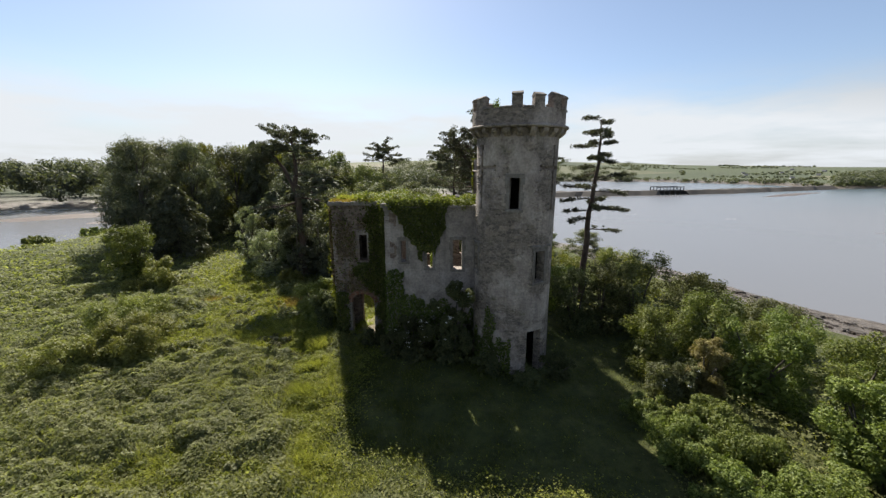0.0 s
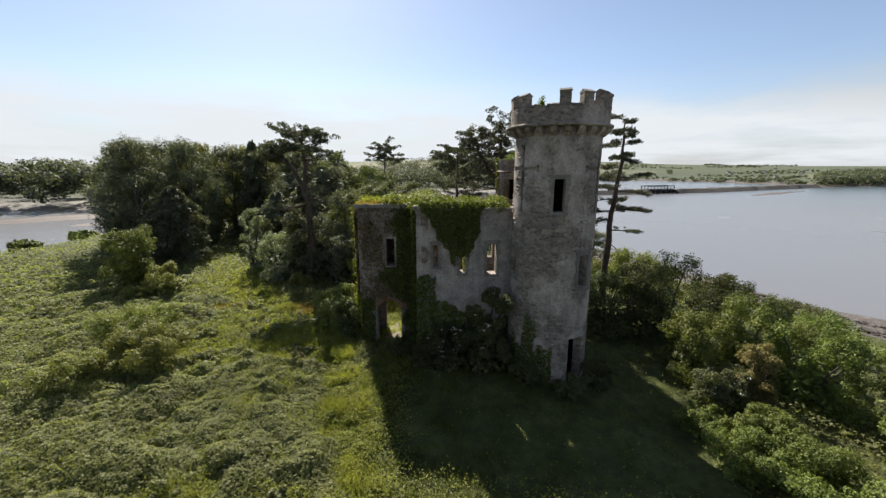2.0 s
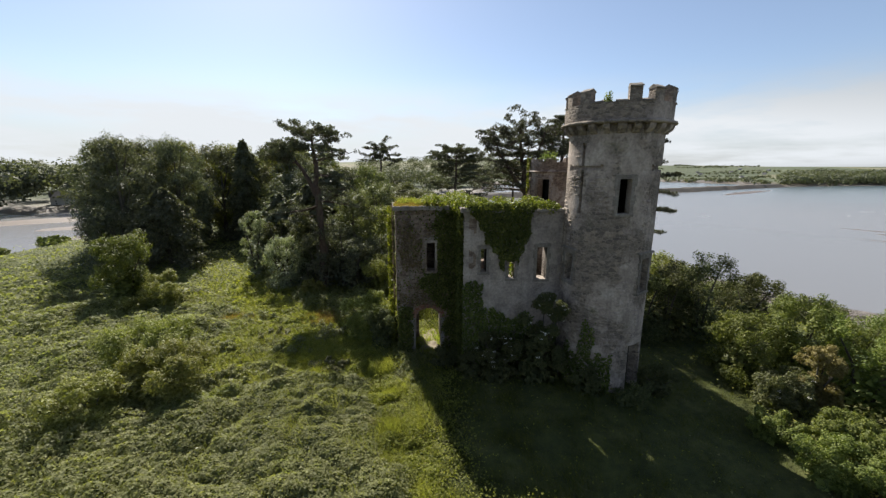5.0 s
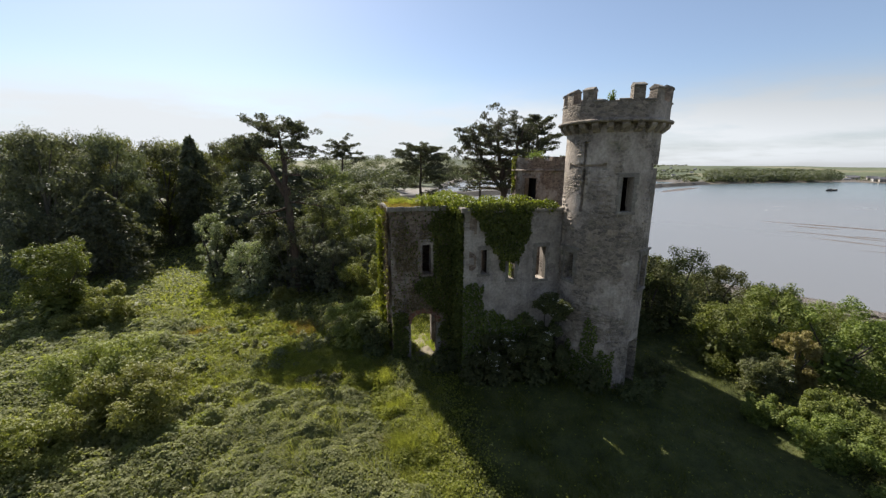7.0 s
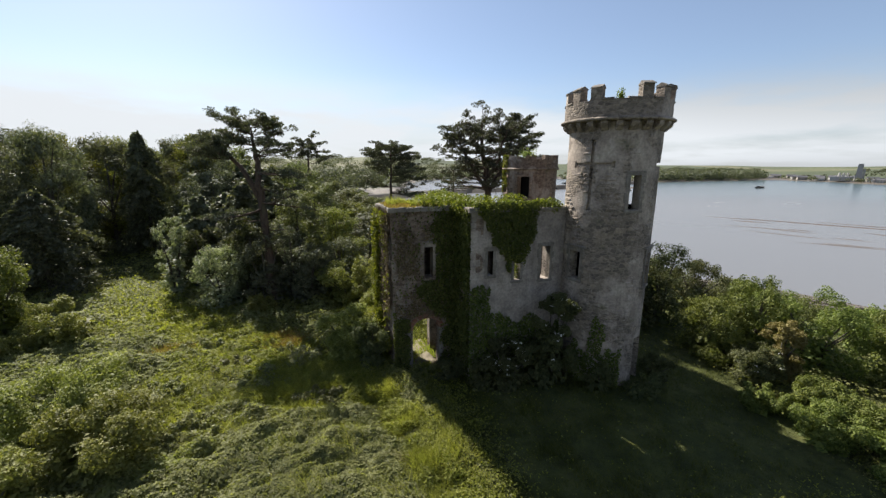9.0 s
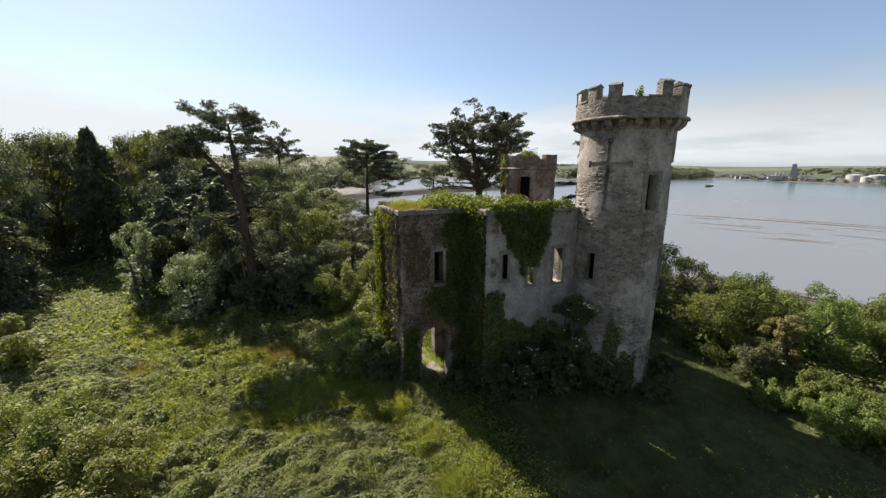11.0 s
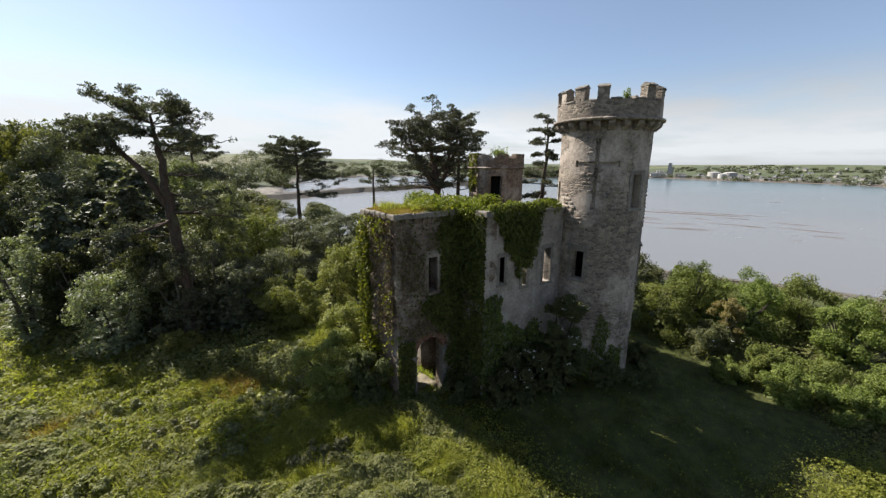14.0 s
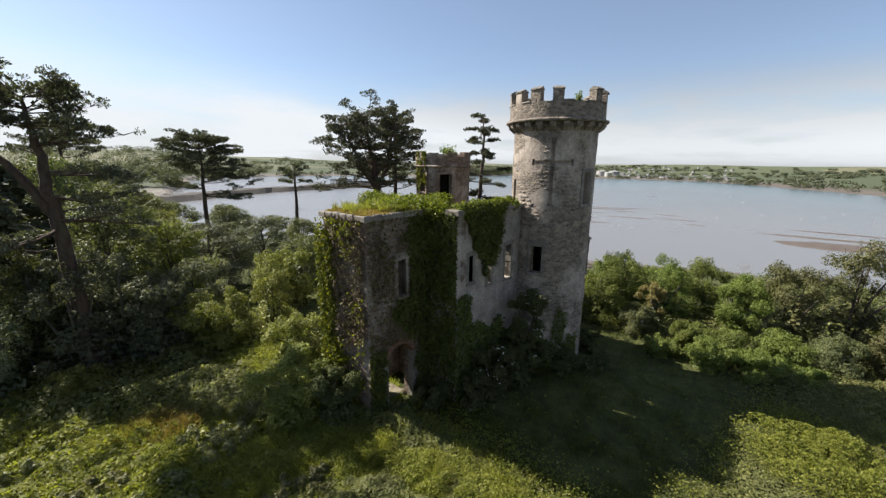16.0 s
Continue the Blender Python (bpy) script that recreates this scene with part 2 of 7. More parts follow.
def water_mat():
    """Low tide: a film of water over pale estuary mud."""
    m, nt, out = nodes_of("tidal_water")
    pos = world_pos(nt)
    big = noise_node(nt, pos, 0.006, 5, 0.5, (1.0, 2.2, 1.0))
    bank = noise_node(nt, pos, 0.035, 8, 0.6, (1.0, 3.0, 1.0))
    # the channel deepens towards the east
    sep = nt.nodes.new("ShaderNodeSeparateXYZ")
    nt.links.new(pos, sep.inputs[0])
    wet = remap(nt, calc(nt, "ADD", sep.outputs["X"], calc(nt, "MULTIPLY", calc(nt, "SUBTRACT", big, 0.5), 300.0)), 70.0, 430.0)
    col = mixc(nt, wet, (0.150, 0.148, 0.150), (0.064, 0.094, 0.106))
    streak = remap(nt, bank, 0.66, 0.78)
    col = mixc(nt, calc(nt, "MULTIPLY", streak, 0.6), col, (0.10, 0.082, 0.066))
    rip = noise_node(nt, pos, 0.9, 5, 0.6)
    fine = noise_node(nt, pos, 5.0, 4, 0.6)
    h = calc(nt, "ADD", rip, calc(nt, "MULTIPLY", fine, 0.25))
    ro = calc(nt, "ADD", remap(nt, wet, 0, 1, 0.27, 0.20), calc(nt, "MULTIPLY", streak, 0.18))
    p = principled(nt, out, col, ro, bumped(nt, h, 0.25, 0.03), 0.5)
    p.inputs["IOR"].default_value = 1.33
    return m


STONE = stone_mat("tower_masonry", (0.20, 0.182, 0.16), [(0.10, 0.092, 0.083), (0.14, 0.127, 0.113), (0.18, 0.164, 0.144), (0.23, 0.205, 0.17)], 0.53, (1.46, 1.35, 1.26), 0.3)
STONE_RED = stone_mat("hall_masonry", (0.19, 0.165, 0.14), [(0.10, 0.078, 0.065), (0.15, 0.118, 0.096), (0.19, 0.155, 0.127), (0.22, 0.187, 0.155)], 0.57, (1.2, 1.12, 1.06))
STONE_PALE = stone_mat("rendered_masonry", (0.24, 0.22, 0.20), [(0.12, 0.11, 0.10), (0.18, 0.165, 0.15), (0.23, 0.21, 0.19), (0.28, 0.26, 0.23)], 0.40, (1.30, 1.22, 1.17), 0.4)
DRESSED = stone_mat("dressed_limestone", (0.26, 0.25, 0.23), [(0.22, 0.21, 0.19), (0.27, 0.255, 0.23), (0.31, 0.29, 0.26), (0.33, 0.30, 0.25)], 0.35, (0.86, 0.83, 0.78), 0.35)
BRICK = stone_mat("old_brick", (0.22, 0.17, 0.13), [(0.17, 0.075, 0.05), (0.22, 0.10, 0.065), (0.25, 0.13, 0.09), (0.28, 0.17, 0.12)], 0.72)
# near-black colour stands for the shade inside, behind the openings
VOID = plain_mat("interior_shade_black", (0.012, 0.011, 0.010), (0.022, 0.020, 0.018), 2.0, 0.95)
GROUND = ground_mat()
WATER = water_mat()
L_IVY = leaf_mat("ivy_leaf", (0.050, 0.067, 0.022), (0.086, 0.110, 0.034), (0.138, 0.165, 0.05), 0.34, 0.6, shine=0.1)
# brighter copy of the ivy leaf, with sunlight put into its colour
L_IVY_LIT = leaf_mat("ivy_leaf_lit", (0.07, 0.095, 0.012), (0.125, 0.155, 0.02), (0.20, 0.22, 0.035), 0.45, 0.45)
L_DEAD = leaf_mat("dry_stem", (0.075, 0.055, 0.038), (0.12, 0.09, 0.06), (0.17, 0.135, 0.09), 0.12, 0.8)
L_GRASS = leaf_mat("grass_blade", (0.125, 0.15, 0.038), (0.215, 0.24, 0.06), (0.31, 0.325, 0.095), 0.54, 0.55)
L_BRAMBLE = leaf_mat("bramble_leaf", (0.112, 0.134, 0.052), (0.190, 0.222, 0.086), (0.285, 0.315, 0.142), 0.52, 0.55, (0.19, 0.238, 0.072), (0.225, 0.19, 0.08))
L_HERB = leaf_mat("meadow_herb_leaf", (0.125, 0.165, 0.030), (0.215, 0.268, 0.048), (0.305, 0.35, 0.08), 0.52, 0.5)
# lawn blades coloured darker to stand for the ruin's shadow
L_LAWN_SHADE = leaf_mat("lawn_blade_shade", (0.05, 0.062, 0.018), (0.088, 0.102, 0.027), (0.14, 0.15, 0.042), 0.5, 0.6, shine=0.12)
L_MOUND = leaf_mat("bramble_mound_leaf", (0.085, 0.098, 0.042), (0.15, 0.166, 0.070), (0.235, 0.248, 0.112), 0.3, 0.45)
L_BUSH = leaf_mat("bush_leaf", (0.064, 0.090, 0.020), (0.118, 0.156, 0.034), (0.20, 0.24, 0.060), 0.34, 0.5)
L_THORN = leaf_mat("thorn_leaf", (0.052, 0.056, 0.022), (0.084, 0.088, 0.034), (0.128, 0.126, 0.052), 0.2, 0.55)
L_BIRCH = leaf_mat("birch_leaf", (0.105, 0.122, 0.030), (0.175, 0.195, 0.050), (0.26, 0.275, 0.085), 0.34, 0.5)
L_BUSH_RED = leaf_mat("rusty_bush_leaf", (0.115, 0.10, 0.034), (0.175, 0.155, 0.058), (0.24, 0.22, 0.09), 0.34, 0.5)
L_ELDER = leaf_mat("elder_leaf", (0.045, 0.056, 0.026), (0.075, 0.089, 0.038), (0.118, 0.132, 0.056), 0.28, 0.6, shine=0.12)
L_PALE = leaf_mat("silvery_leaf", (0.10, 0.125, 0.075), (0.17, 0.20, 0.13), (0.27, 0.29, 0.21), 0.40, 0.42)
L_WOOD = leaf_mat("woodland_leaf", (0.062, 0.076, 0.036), (0.108, 0.128, 0.056), (0.175, 0.195, 0.085), 0.36, 0.5)
L_WOOD_LIGHT = leaf_mat("oak_leaf", (0.074, 0.088, 0.022), (0.130, 0.148, 0.034), (0.205, 0.212, 0.055), 0.42, 0.5)
L_CONIFER = leaf_mat("conifer_needle", (0.066, 0.078, 0.052), (0.105, 0.12, 0.074), (0.165, 0.18, 0.105), 0.26, 0.55)
L_PINE = leaf_mat("pine_needle", (0.042, 0.05, 0.036), (0.07, 0.08, 0.054), (0.118, 0.128, 0.08), 0.22, 0.5)
L_DRY = leaf_mat("dry_grass", (0.13, 0.095, 0.035), (0.21, 0.16, 0.055), (0.27, 0.23, 0.07), 0.45, 0.7)
L_FLOWER = plain_mat("cream_blossom", (0.62, 0.60, 0.48), (0.75, 0.73, 0.62), 5, 0.7)
BARK = bark_mat("grey_bark", (0.045, 0.038, 0.030), (0.11, 0.095, 0.075))
BARK_PINE = bark_mat("pine_bark", (0.040, 0.030, 0.025), (0.11, 0.080, 0.062))


# ---- builders ----
def mesh_from(name, verts, faces, mats, smooth=False):
    me = bpy.data.meshes.new(name)
    me.from_pydata([tuple(v) for v in verts], [], [tuple(f) for f in faces])
    for m in (mats if isinstance(mats, (list, tuple)) else [mats]):
        me.materials.append(m)
    if smooth:
        me.polygons.foreach_set("use_smooth", [True] * len(me.polygons))
    me.update()
    return me


def part(name, me, parent, label=""):
    ob = new(name, me)
    ob.parent = parent
    if label:
        tagged(ob, label)
    return ob


def thing(name, label, category, at=(0, 0, 0), group="", kind="", rz=0.0):
    ob = new(name)
    ob.matrix_basis = pose(*at, 0, 0, rz)
    return tagged(ob, label, category, group, kind)


def box(x0, x1, y0, y1, z0, z1, bevel=0.0):
    """Vertices and faces of a box; with bevel its top edges are chamfered."""
    if bevel:
        v = [(x0, y0, z0), (x1, y0, z0), (x1, y1, z0), (x0, y1, z0),
             (x0, y0, z1 - bevel), (x1, y0, z1 - bevel), (x1, y1, z1 - bevel), (x0, y1, z1 - bevel),
             (x0 + bevel, y0 + bevel, z1), (x1 - bevel, y0 + bevel, z1), (x1 - bevel, y1 - bevel, z1), (x0 + bevel, y1 - bevel, z1)]
        f = [(3, 2, 1, 0)] + [(i, (i + 1) % 4, 4 + (i + 1) % 4, 4 + i) for i in range(4)] + [(4 + i, 4 + (i + 1) % 4, 8 + (i + 1) % 4, 8 + i) for i in range(4)] + [(8, 9, 10, 11)]
        return v, f
    v = [(x0, y0, z0), (x1, y0, z0), (x1, y1, z0), (x0, y1, z0), (x0, y0, z1), (x1, y0, z1), (x1, y1, z1), (x0, y1, z1)]
    return v, [(3, 2, 1, 0), (4, 5, 6, 7), (0, 1, 5, 4), (1, 2, 6, 5), (2, 3, 7, 6), (3, 0, 4, 7)]


def rough_block(rng, sx, sy, sz, jag=0.015):
    """A worn dressed block: a chamfered box with uneven corners, centred in x and y, standing on z = 0."""
    b = min(sx, sy, sz) * 0.12
    v, f = box(-sx / 2, sx / 2, -sy / 2, sy / 2, 0, sz, b)
    v = [tuple(c + rng.uniform(-jag, jag) for c in p) for p in v]
    return v, f


def tubes(lines, sides=7):
    """One mesh of tapered tubes: each line is a list of (point, radius)."""
    V, F = [], []
    for line in lines:
        base = len(V)
        pts = [Vector(p) for p, _ in line]
        for i, (p, r) in enumerate(line):
            d = (pts[min(i + 1, len(pts) - 1)] - pts[max(i - 1, 0)]).normalized()
            a = d.orthogonal().normalized()
            if i:
                a = (prev - d * prev.dot(d)).normalized()
            prev = a
            b = d.cross(a)
            for k in range(sides):
                t = 2 * math.pi * k / sides
                V.append(Vector(p) + (a * math.cos(t) + b * math.sin(t)) * r)
        for i in range(len(line) - 1):
            for k in range(sides):
                q = base + i * sides
                F.append((q + k, q + (k + 1) % sides, q + sides + (k + 1) % sides, q + sides + k))
        F.append(tuple(base + (len(line) - 1) * sides + k for k in range(sides)))
    return V, F


def unit(v):
    return v / np.maximum(np.linalg.norm(v, axis=1, keepdims=True), 1e-9)


def leaves_mesh(name, pos, nrm, length, width, mat, rng, axis=None, fold=0.18):
    """Many small leaves: a folded diamond at each place, facing nrm; axis is the way that a leaf points."""
    n = len(pos)
    nrm = unit(nrm)
    t = unit(np.cross(nrm, rng.normal(size=(n, 3)))) if axis is None else unit(axis)
    b = unit(np.cross(nrm, t))
    L = (np.broadcast_to(length, n) * rng.uniform(0.7, 1.3, n))[:, None]
    W = (np.broadcast_to(width, n) * rng.uniform(0.75, 1.25, n))[:, None]
    v = np.empty((n, 4, 3))
    v[:, 0] = pos - t * L * 0.5
    v[:, 1] = pos + b * W * 0.5 + nrm * W * fold - t * L * 0.06
    v[:, 2] = pos + t * L * 0.5
    v[:, 3] = pos - b * W * 0.5 + nrm * W * fold - t * L * 0.06
    me = bpy.data.meshes.new(name)
    me.vertices.add(4 * n)
    me.vertices.foreach_set("co", v.ravel())
    me.loops.add(4 * n)
    me.loops.foreach_set("vertex_index", np.arange(4 * n, dtype=np.int32))
    me.polygons.add(n)
    me.polygons.foreach_set("loop_start", np.arange(0, 4 * n, 4, dtype=np.int32))
    me.polygons.foreach_set("loop_total", np.full(n, 4, dtype=np.int32))
    me.materials.append(mat)
    me.update(calc_edges=True)
    return me


def needles_mesh(name, pos, axis, length, width, mat, rng):
    """Needle sprays: one narrow triangle each, broad at the tip."""
    n = len(pos)
    t = unit(axis)
    b = unit(np.cross(t, rng.normal(size=(n, 3))))
    L = (np.broadcast_to(length, n) * rng.uniform(0.7, 1.3, n))[:, None]
    W = (np.broadcast_to(width, n) * rng.uniform(0.75, 1.25, n))[:, None]
    return triangles_mesh(name, np.stack([pos - t * L * 0.5, pos + t * L * 0.5 + b * W * 0.5, pos + t * L * 0.42 - b * W * 0.5], 1), mat)


def blade_leaves(name, pos, nrm, length, width, mat, rng):
    """Small pointed leaves facing nrm, one triangle each."""
    n = len(pos)
    nrm = unit(nrm)
    t = unit(np.cross(nrm, rng.normal(size=(n, 3))))
    b = np.cross(nrm, t)
    L = (np.broadcast_to(length, n) * rng.uniform(0.7, 1.3, n))[:, None]
    W = (np.broadcast_to(width, n) * rng.uniform(0.75, 1.25, n))[:, None]
    return triangles_mesh(name, np.stack([pos + t * L * 0.55, pos - t * L * 0.4 + b * W * 0.5, pos - t * L * 0.4 - b * W * 0.5], 1), mat)


def triangles_mesh(name, v, mat):
    n = len(v)
    me = bpy.data.meshes.new(name)
    me.vertices.add(3 * n)
    me.vertices.foreach_set("co", v.ravel())
    me.loops.add(3 * n)
    me.loops.foreach_set("vertex_index", np.arange(3 * n, dtype=np.int32))
    me.polygons.add(n)
    me.polygons.foreach_set("loop_start", np.arange(0, 3 * n, 3, dtype=np.int32))
    me.polygons.foreach_set("loop_total", np.full(n, 3, dtype=np.int32))
    me.materials.append(mat)
    me.update(calc_edges=True)
    return me


def blades_mesh(name, pos, lean, height, width, mat, rng):
    """Grass: one narrow bent triangle a blade."""
    n = len(pos)
    side = unit(np.stack([rng.normal(size=n), rng.normal(size=n), np.zeros(n)], 1))
    v = np.empty((n, 3, 3))
    v[:, 0], v[:, 1] = pos - side * width / 2, pos + side * width / 2
    v[:, 2] = pos + lean * height[:, None]
    return triangles_mesh(name, v, mat)


def clump_points(rng, centres, radii, n, squash=0.8, shell=0.55):
    """Places and outward ways on the skins of many clumps."""
    radii = np.asarray(radii, float)
    k = rng.choice(len(radii), n, p=radii ** 2 / (radii ** 2).sum())
    d = unit(rng.normal(size=(n, 3)))
    r = shell + (1 - shell) * rng.random(n) ** 0.6
    off = d * (radii[k] * r)[:, None]
    off[:, 2] *= squash
    return np.asarray(centres, float)[k] + off, d


def tufted(rng, cen, rad, n, squash):
    """Leaves on lumps that carry smaller lumps, and coarse dark leafage within that lets little light through."""
    cen, rad = np.asarray(cen, float), np.asarray(rad, float)
    k = np.repeat(np.arange(len(rad)), 7)
    d = unit(rng.normal(size=(len(k), 3)) + np.array([0, 0, 0.45]))
    sub = cen[k] + d * rad[k, None] * 0.78 * np.array([1, 1, squash])
    sr = rad[k] * rng.uniform(0.26, 0.46, len(k))
    pos, out = clump_points(rng, np.concatenate([cen, sub]), np.concatenate([rad * 0.8, sr]), n, squash, 0.66)
    core, dc = clump_points(rng, cen, rad * 0.68, n // 6, squash, 0.0)
    return pos, out, core, dc, np.full(len(core), 0.26 * rad.mean())


def value_noise(x, y, scale, seed=0):
    """Smooth noise from 0 to 1 over arrays."""
    rs = np.random.RandomState(seed)
    tab = rs.rand(64, 64)
    u, v = np.asarray(x) / scale, np.asarray(y) / scale
    i, j = np.floor(u).astype(int), np.floor(v).astype(int)
    fu, fv = u - i, v - j
    fu, fv = fu * fu * (3 - 2 * fu), fv * fv * (3 - 2 * fv)
    g = lambda a, b: tab[a % 64, b % 64]
    return (g(i, j) * (1 - fu) + g(i + 1, j) * fu) * (1 - fv) + (g(i, j + 1) * (1 - fu) + g(i + 1, j + 1) * fu) * fv


def fbm(x, y, scale, seed=0, octaves=4):
    s = a = 0.0
    for o in range(octaves):
        s = s + value_noise(x, y, scale / 2 ** o, seed + o) * 0.5 ** o
        a += 0.5 ** o
    return s / a


def smooth(a, b, v):
    t = np.clip((np.asarray(v, float) - a) / (b - a), 0, 1)
    return t * t * (3 - 2 * t)


# ---- ground and water ----
SEA = -5.0
PENINSULA = np.array([(46, -70), (53, -10), (54, 10), (52, 24), (46, 33), (40, 44), (34, 58), (27, 78), (14, 92), (-4, 100), (-22, 112),
                      (-35, 140), (-42, 205), (-95, 205), (-88, 150), (-82, 112), (-81, 87), (-80, 66), (-88, 20), (-92, -70)], float)
FAR_SHORE = np.array([(-180, 300), (-130, 280), (-90, 210), (-60, 205), (-48, 208), (-41, 194), (-20, 190), (0, 200), (9, 225), (14, 430), (17, 445), (30, 480), (40, 470),
                      (45, 425), (52, 500), (56, 540), (57.5, 600), (60, 580), (66, 520), (69, 495), (80, 470), (84, 430), (92, 350), (98, 300), (115, 260), (150, 270), (180, 300)], float)
CREST = np.array([(-180, 18), (-90, 14), (-70, 14), (-48, 15), (-30, 15), (-20, 16), (0, 24), (12, 30), (20, 23), (30, 18), (45, 14), (55, 13), (58, 6), (64, 8), (68, 13), (80, 15), (92, 13), (120, 22), (180, 18)], float)


def shore_distance(x, y):
    """Metres inside the peninsula's shore (negative outside)."""
    p = PENINSULA
    best = np.full(np.shape(x), 1e9)
    inside = np.zeros(np.shape(x), bool)
    for (ax, ay), (bx, by) in zip(p, np.roll(p, -1, 0)):
        ex, ey = bx - ax, by - ay
        t = np.clip(((x - ax) * ex + (y - ay) * ey) / (ex * ex + ey * ey), 0, 1)
        best = np.minimum(best, np.hypot(x - ax - t * ex, y - ay - t * ey))
        cross = ((ay > y) != (by > y)) & (x < (bx - ax) * (y - ay) / (by - ay if by != ay else 1e-9) + ax)
        inside ^= cross
    return np.where(inside, best, -best)


def land_height(x, y):
    x, y = np.asarray(x, float), np.asarray(y, float)
    sd = shore_distance(x, y) + (fbm(x, y, 14, 3) - 0.5) * 6
    near = np.interp(sd, [-40, -12, 3, 9, 15, 26], [-6.6, -5.5, -4.6, -3.2, -1.2, 0.0])
    bank = 0.5 * (1 - smooth(7, 15, np.hypot(x + 1.5, (y - 26))))
    lump = (fbm(x, y, 3.5, 11) - 0.5) * 0.35 * smooth(0, 20, sd)
    near = near + bank + lump
    r, brg = np.hypot(x, y), np.degrees(np.arctan2(x, y))
    q = r - np.interp(brg, FAR_SHORE[:, 0], FAR_SHORE[:, 1]) + (fbm(x, y, 60, 5) - 0.5) * 26
    crest = np.interp(brg, CREST[:, 0], CREST[:, 1]) * (0.75 + 0.5 * fbm(x, y, 220, 8))
    far = -6.4 + 3.2 * smooth(-12, 26, q) + crest * smooth(30, 480, q)
    return np.maximum(near, far)


def spread(lo, hi, step, reach, growth=1.13):
    """Even cuts between lo and hi, then ever wider ones out to the horizon."""
    mid = list(np.arange(lo, hi + 1e-6, step))
    up, down, s, a, b = [], [], step, hi, lo
    while a < reach:
        s *= growth
        a += s; b -= s
        up.append(a); down.append(b)
    return np.array(down[::-1] + mid + up)


def ground_sheet():
    xs, ys = spread(-92, 62, 1.4, 3200, 1.08), spread(-12, 115, 1.4, 3200, 1.08)
    X, Y = np.meshgrid(xs, ys)
    Z = land_height(X, Y)
    nx, ny = len(xs), len(ys)
    me = bpy.data.meshes.new("ground")
    me.vertices.add(nx * ny)
    me.vertices.foreach_set("co", np.stack([X, Y, Z], -1).ravel())
    i = (np.arange(ny - 1)[:, None] * nx + np.arange(nx - 1)[None]).ravel()
    q = np.stack([i, i + 1, i + nx + 1, i + nx], 1).astype(np.int32)
    me.loops.add(q.size)
    me.loops.foreach_set("vertex_index", q.ravel())
    me.polygons.add(len(q))
    me.polygons.foreach_set("loop_start", np.arange(0, q.size, 4, dtype=np.int32))
    me.polygons.foreach_set("loop_total", np.full(len(q), 4, np.int32))
    me.polygons.foreach_set("use_smooth", np.ones(len(q), bool))
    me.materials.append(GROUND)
    me.update(calc_edges=True)
    return tagged(new("ground", me), "rough grassy headland with muddy foreshore and far farmed hills", "ground", kind="structure")


ground = ground_sheet()
_v, _f = [(-3300, -3300, SEA), (3300, -3300, SEA), (3300, 3300, SEA), (-3300, 3300, SEA)], [(0, 1, 2, 3)]
water = tagged(new("water", mesh_from("water", _v, _f, WATER)), "shallow estuary water over pale mud at low tide", "water", kind="structure")


def ground_z(x, y):
    return float(land_height(np.array([x]), np.array([y]))[0])


# ---- the ruined castle ----
def cuts(lo, hi, step, extra=()):
    """Sorted cuts from lo to hi no wider than step, with the extra places kept exactly."""
    keep = sorted({round(v, 4) for v in (lo, hi, *extra) if lo <= v <= hi})
    out = []
    for a, b in zip(keep, keep[1:]):
        n = max(1, math.ceil((b - a) / step - 1e-6))
        out += [a + (b - a) * i / n for i in range(n)]
    return out + [keep[-1]]


def panel(us, zs, depth_of, thick, place):
    """A thick wall with openings and recesses. depth_of(u, z) gives a cell's outer depth, or None for an opening; place(u, z, depth) maps to the world."""
    V, F, seen = [], [], {}
    panel.inner = []

    def vid(u, z, d):
        key = (round(u, 4), round(z, 4), round(d, 4))
        if key not in seen:
            seen[key] = len(V)
            V.append(place(u, z, d))
        return seen[key]

    nu, nz = len(us) - 1, len(zs) - 1
    D = [[depth_of((us[i] + us[i + 1]) / 2, (zs[j] + zs[j + 1]) / 2) for j in range(nz)] for i in range(nu)]
    for i in range(nu):
        for j in range(nz):
            d = D[i][j]
            u0, u1, z0, z1 = us[i], us[i + 1], zs[j], zs[j + 1]
            if d is not None:
                F.append((vid(u0, z0, d), vid(u1, z0, d), vid(u1, z1, d), vid(u0, z1, d)))
                panel.inner.append(len(F))
                F.append((vid(u0, z1, thick), vid(u1, z1, thick), vid(u1, z0, thick), vid(u0, z0, thick)))
            a = thick if d is None else d
            for di, dj, (p, q) in ((1, 0, ((u1, z0), (u1, z1))), (0, 1, ((u1, z1), (u0, z1)))):
                o = D[i + di][j + dj] if i + di < nu and j + dj < nz else None
                b = thick if o is None else o
                if abs(a - b) > 1e-6:
                    f = (vid(*p, a), vid(*p, b), vid(*q, b), vid(*q, a))
                    F.append(f)
            if i == 0 and d is not None:
                F.append((vid(u0, z1, d), vid(u0, z1, thick), vid(u0, z0, thick), vid(u0, z0, d)))
            if j == 0 and d is not None:
                F.append((vid(u0, z0, d), vid(u0, z0, thick), vid(u1, z0, thick), vid(u1, z0, d)))
    return V, F


def uneven(x, y, z, amp=0.02):
    return (noise.noise((x * 1.1, y * 1.1, z * 1.1)) + 0.5 * noise.noise((x * 3.1, y * 3.1, z * 3.1))) * amp


# inner faces coloured dark, as the shade inside the tower would leave them
INNER_SHADE = stone_mat("shaded_inner_masonry", (0.05, 0.047, 0.042), [(0.03, 0.028, 0.026), (0.045, 0.04, 0.036), (0.06, 0.054, 0.048), (0.08, 0.07, 0.06)], 0.7)
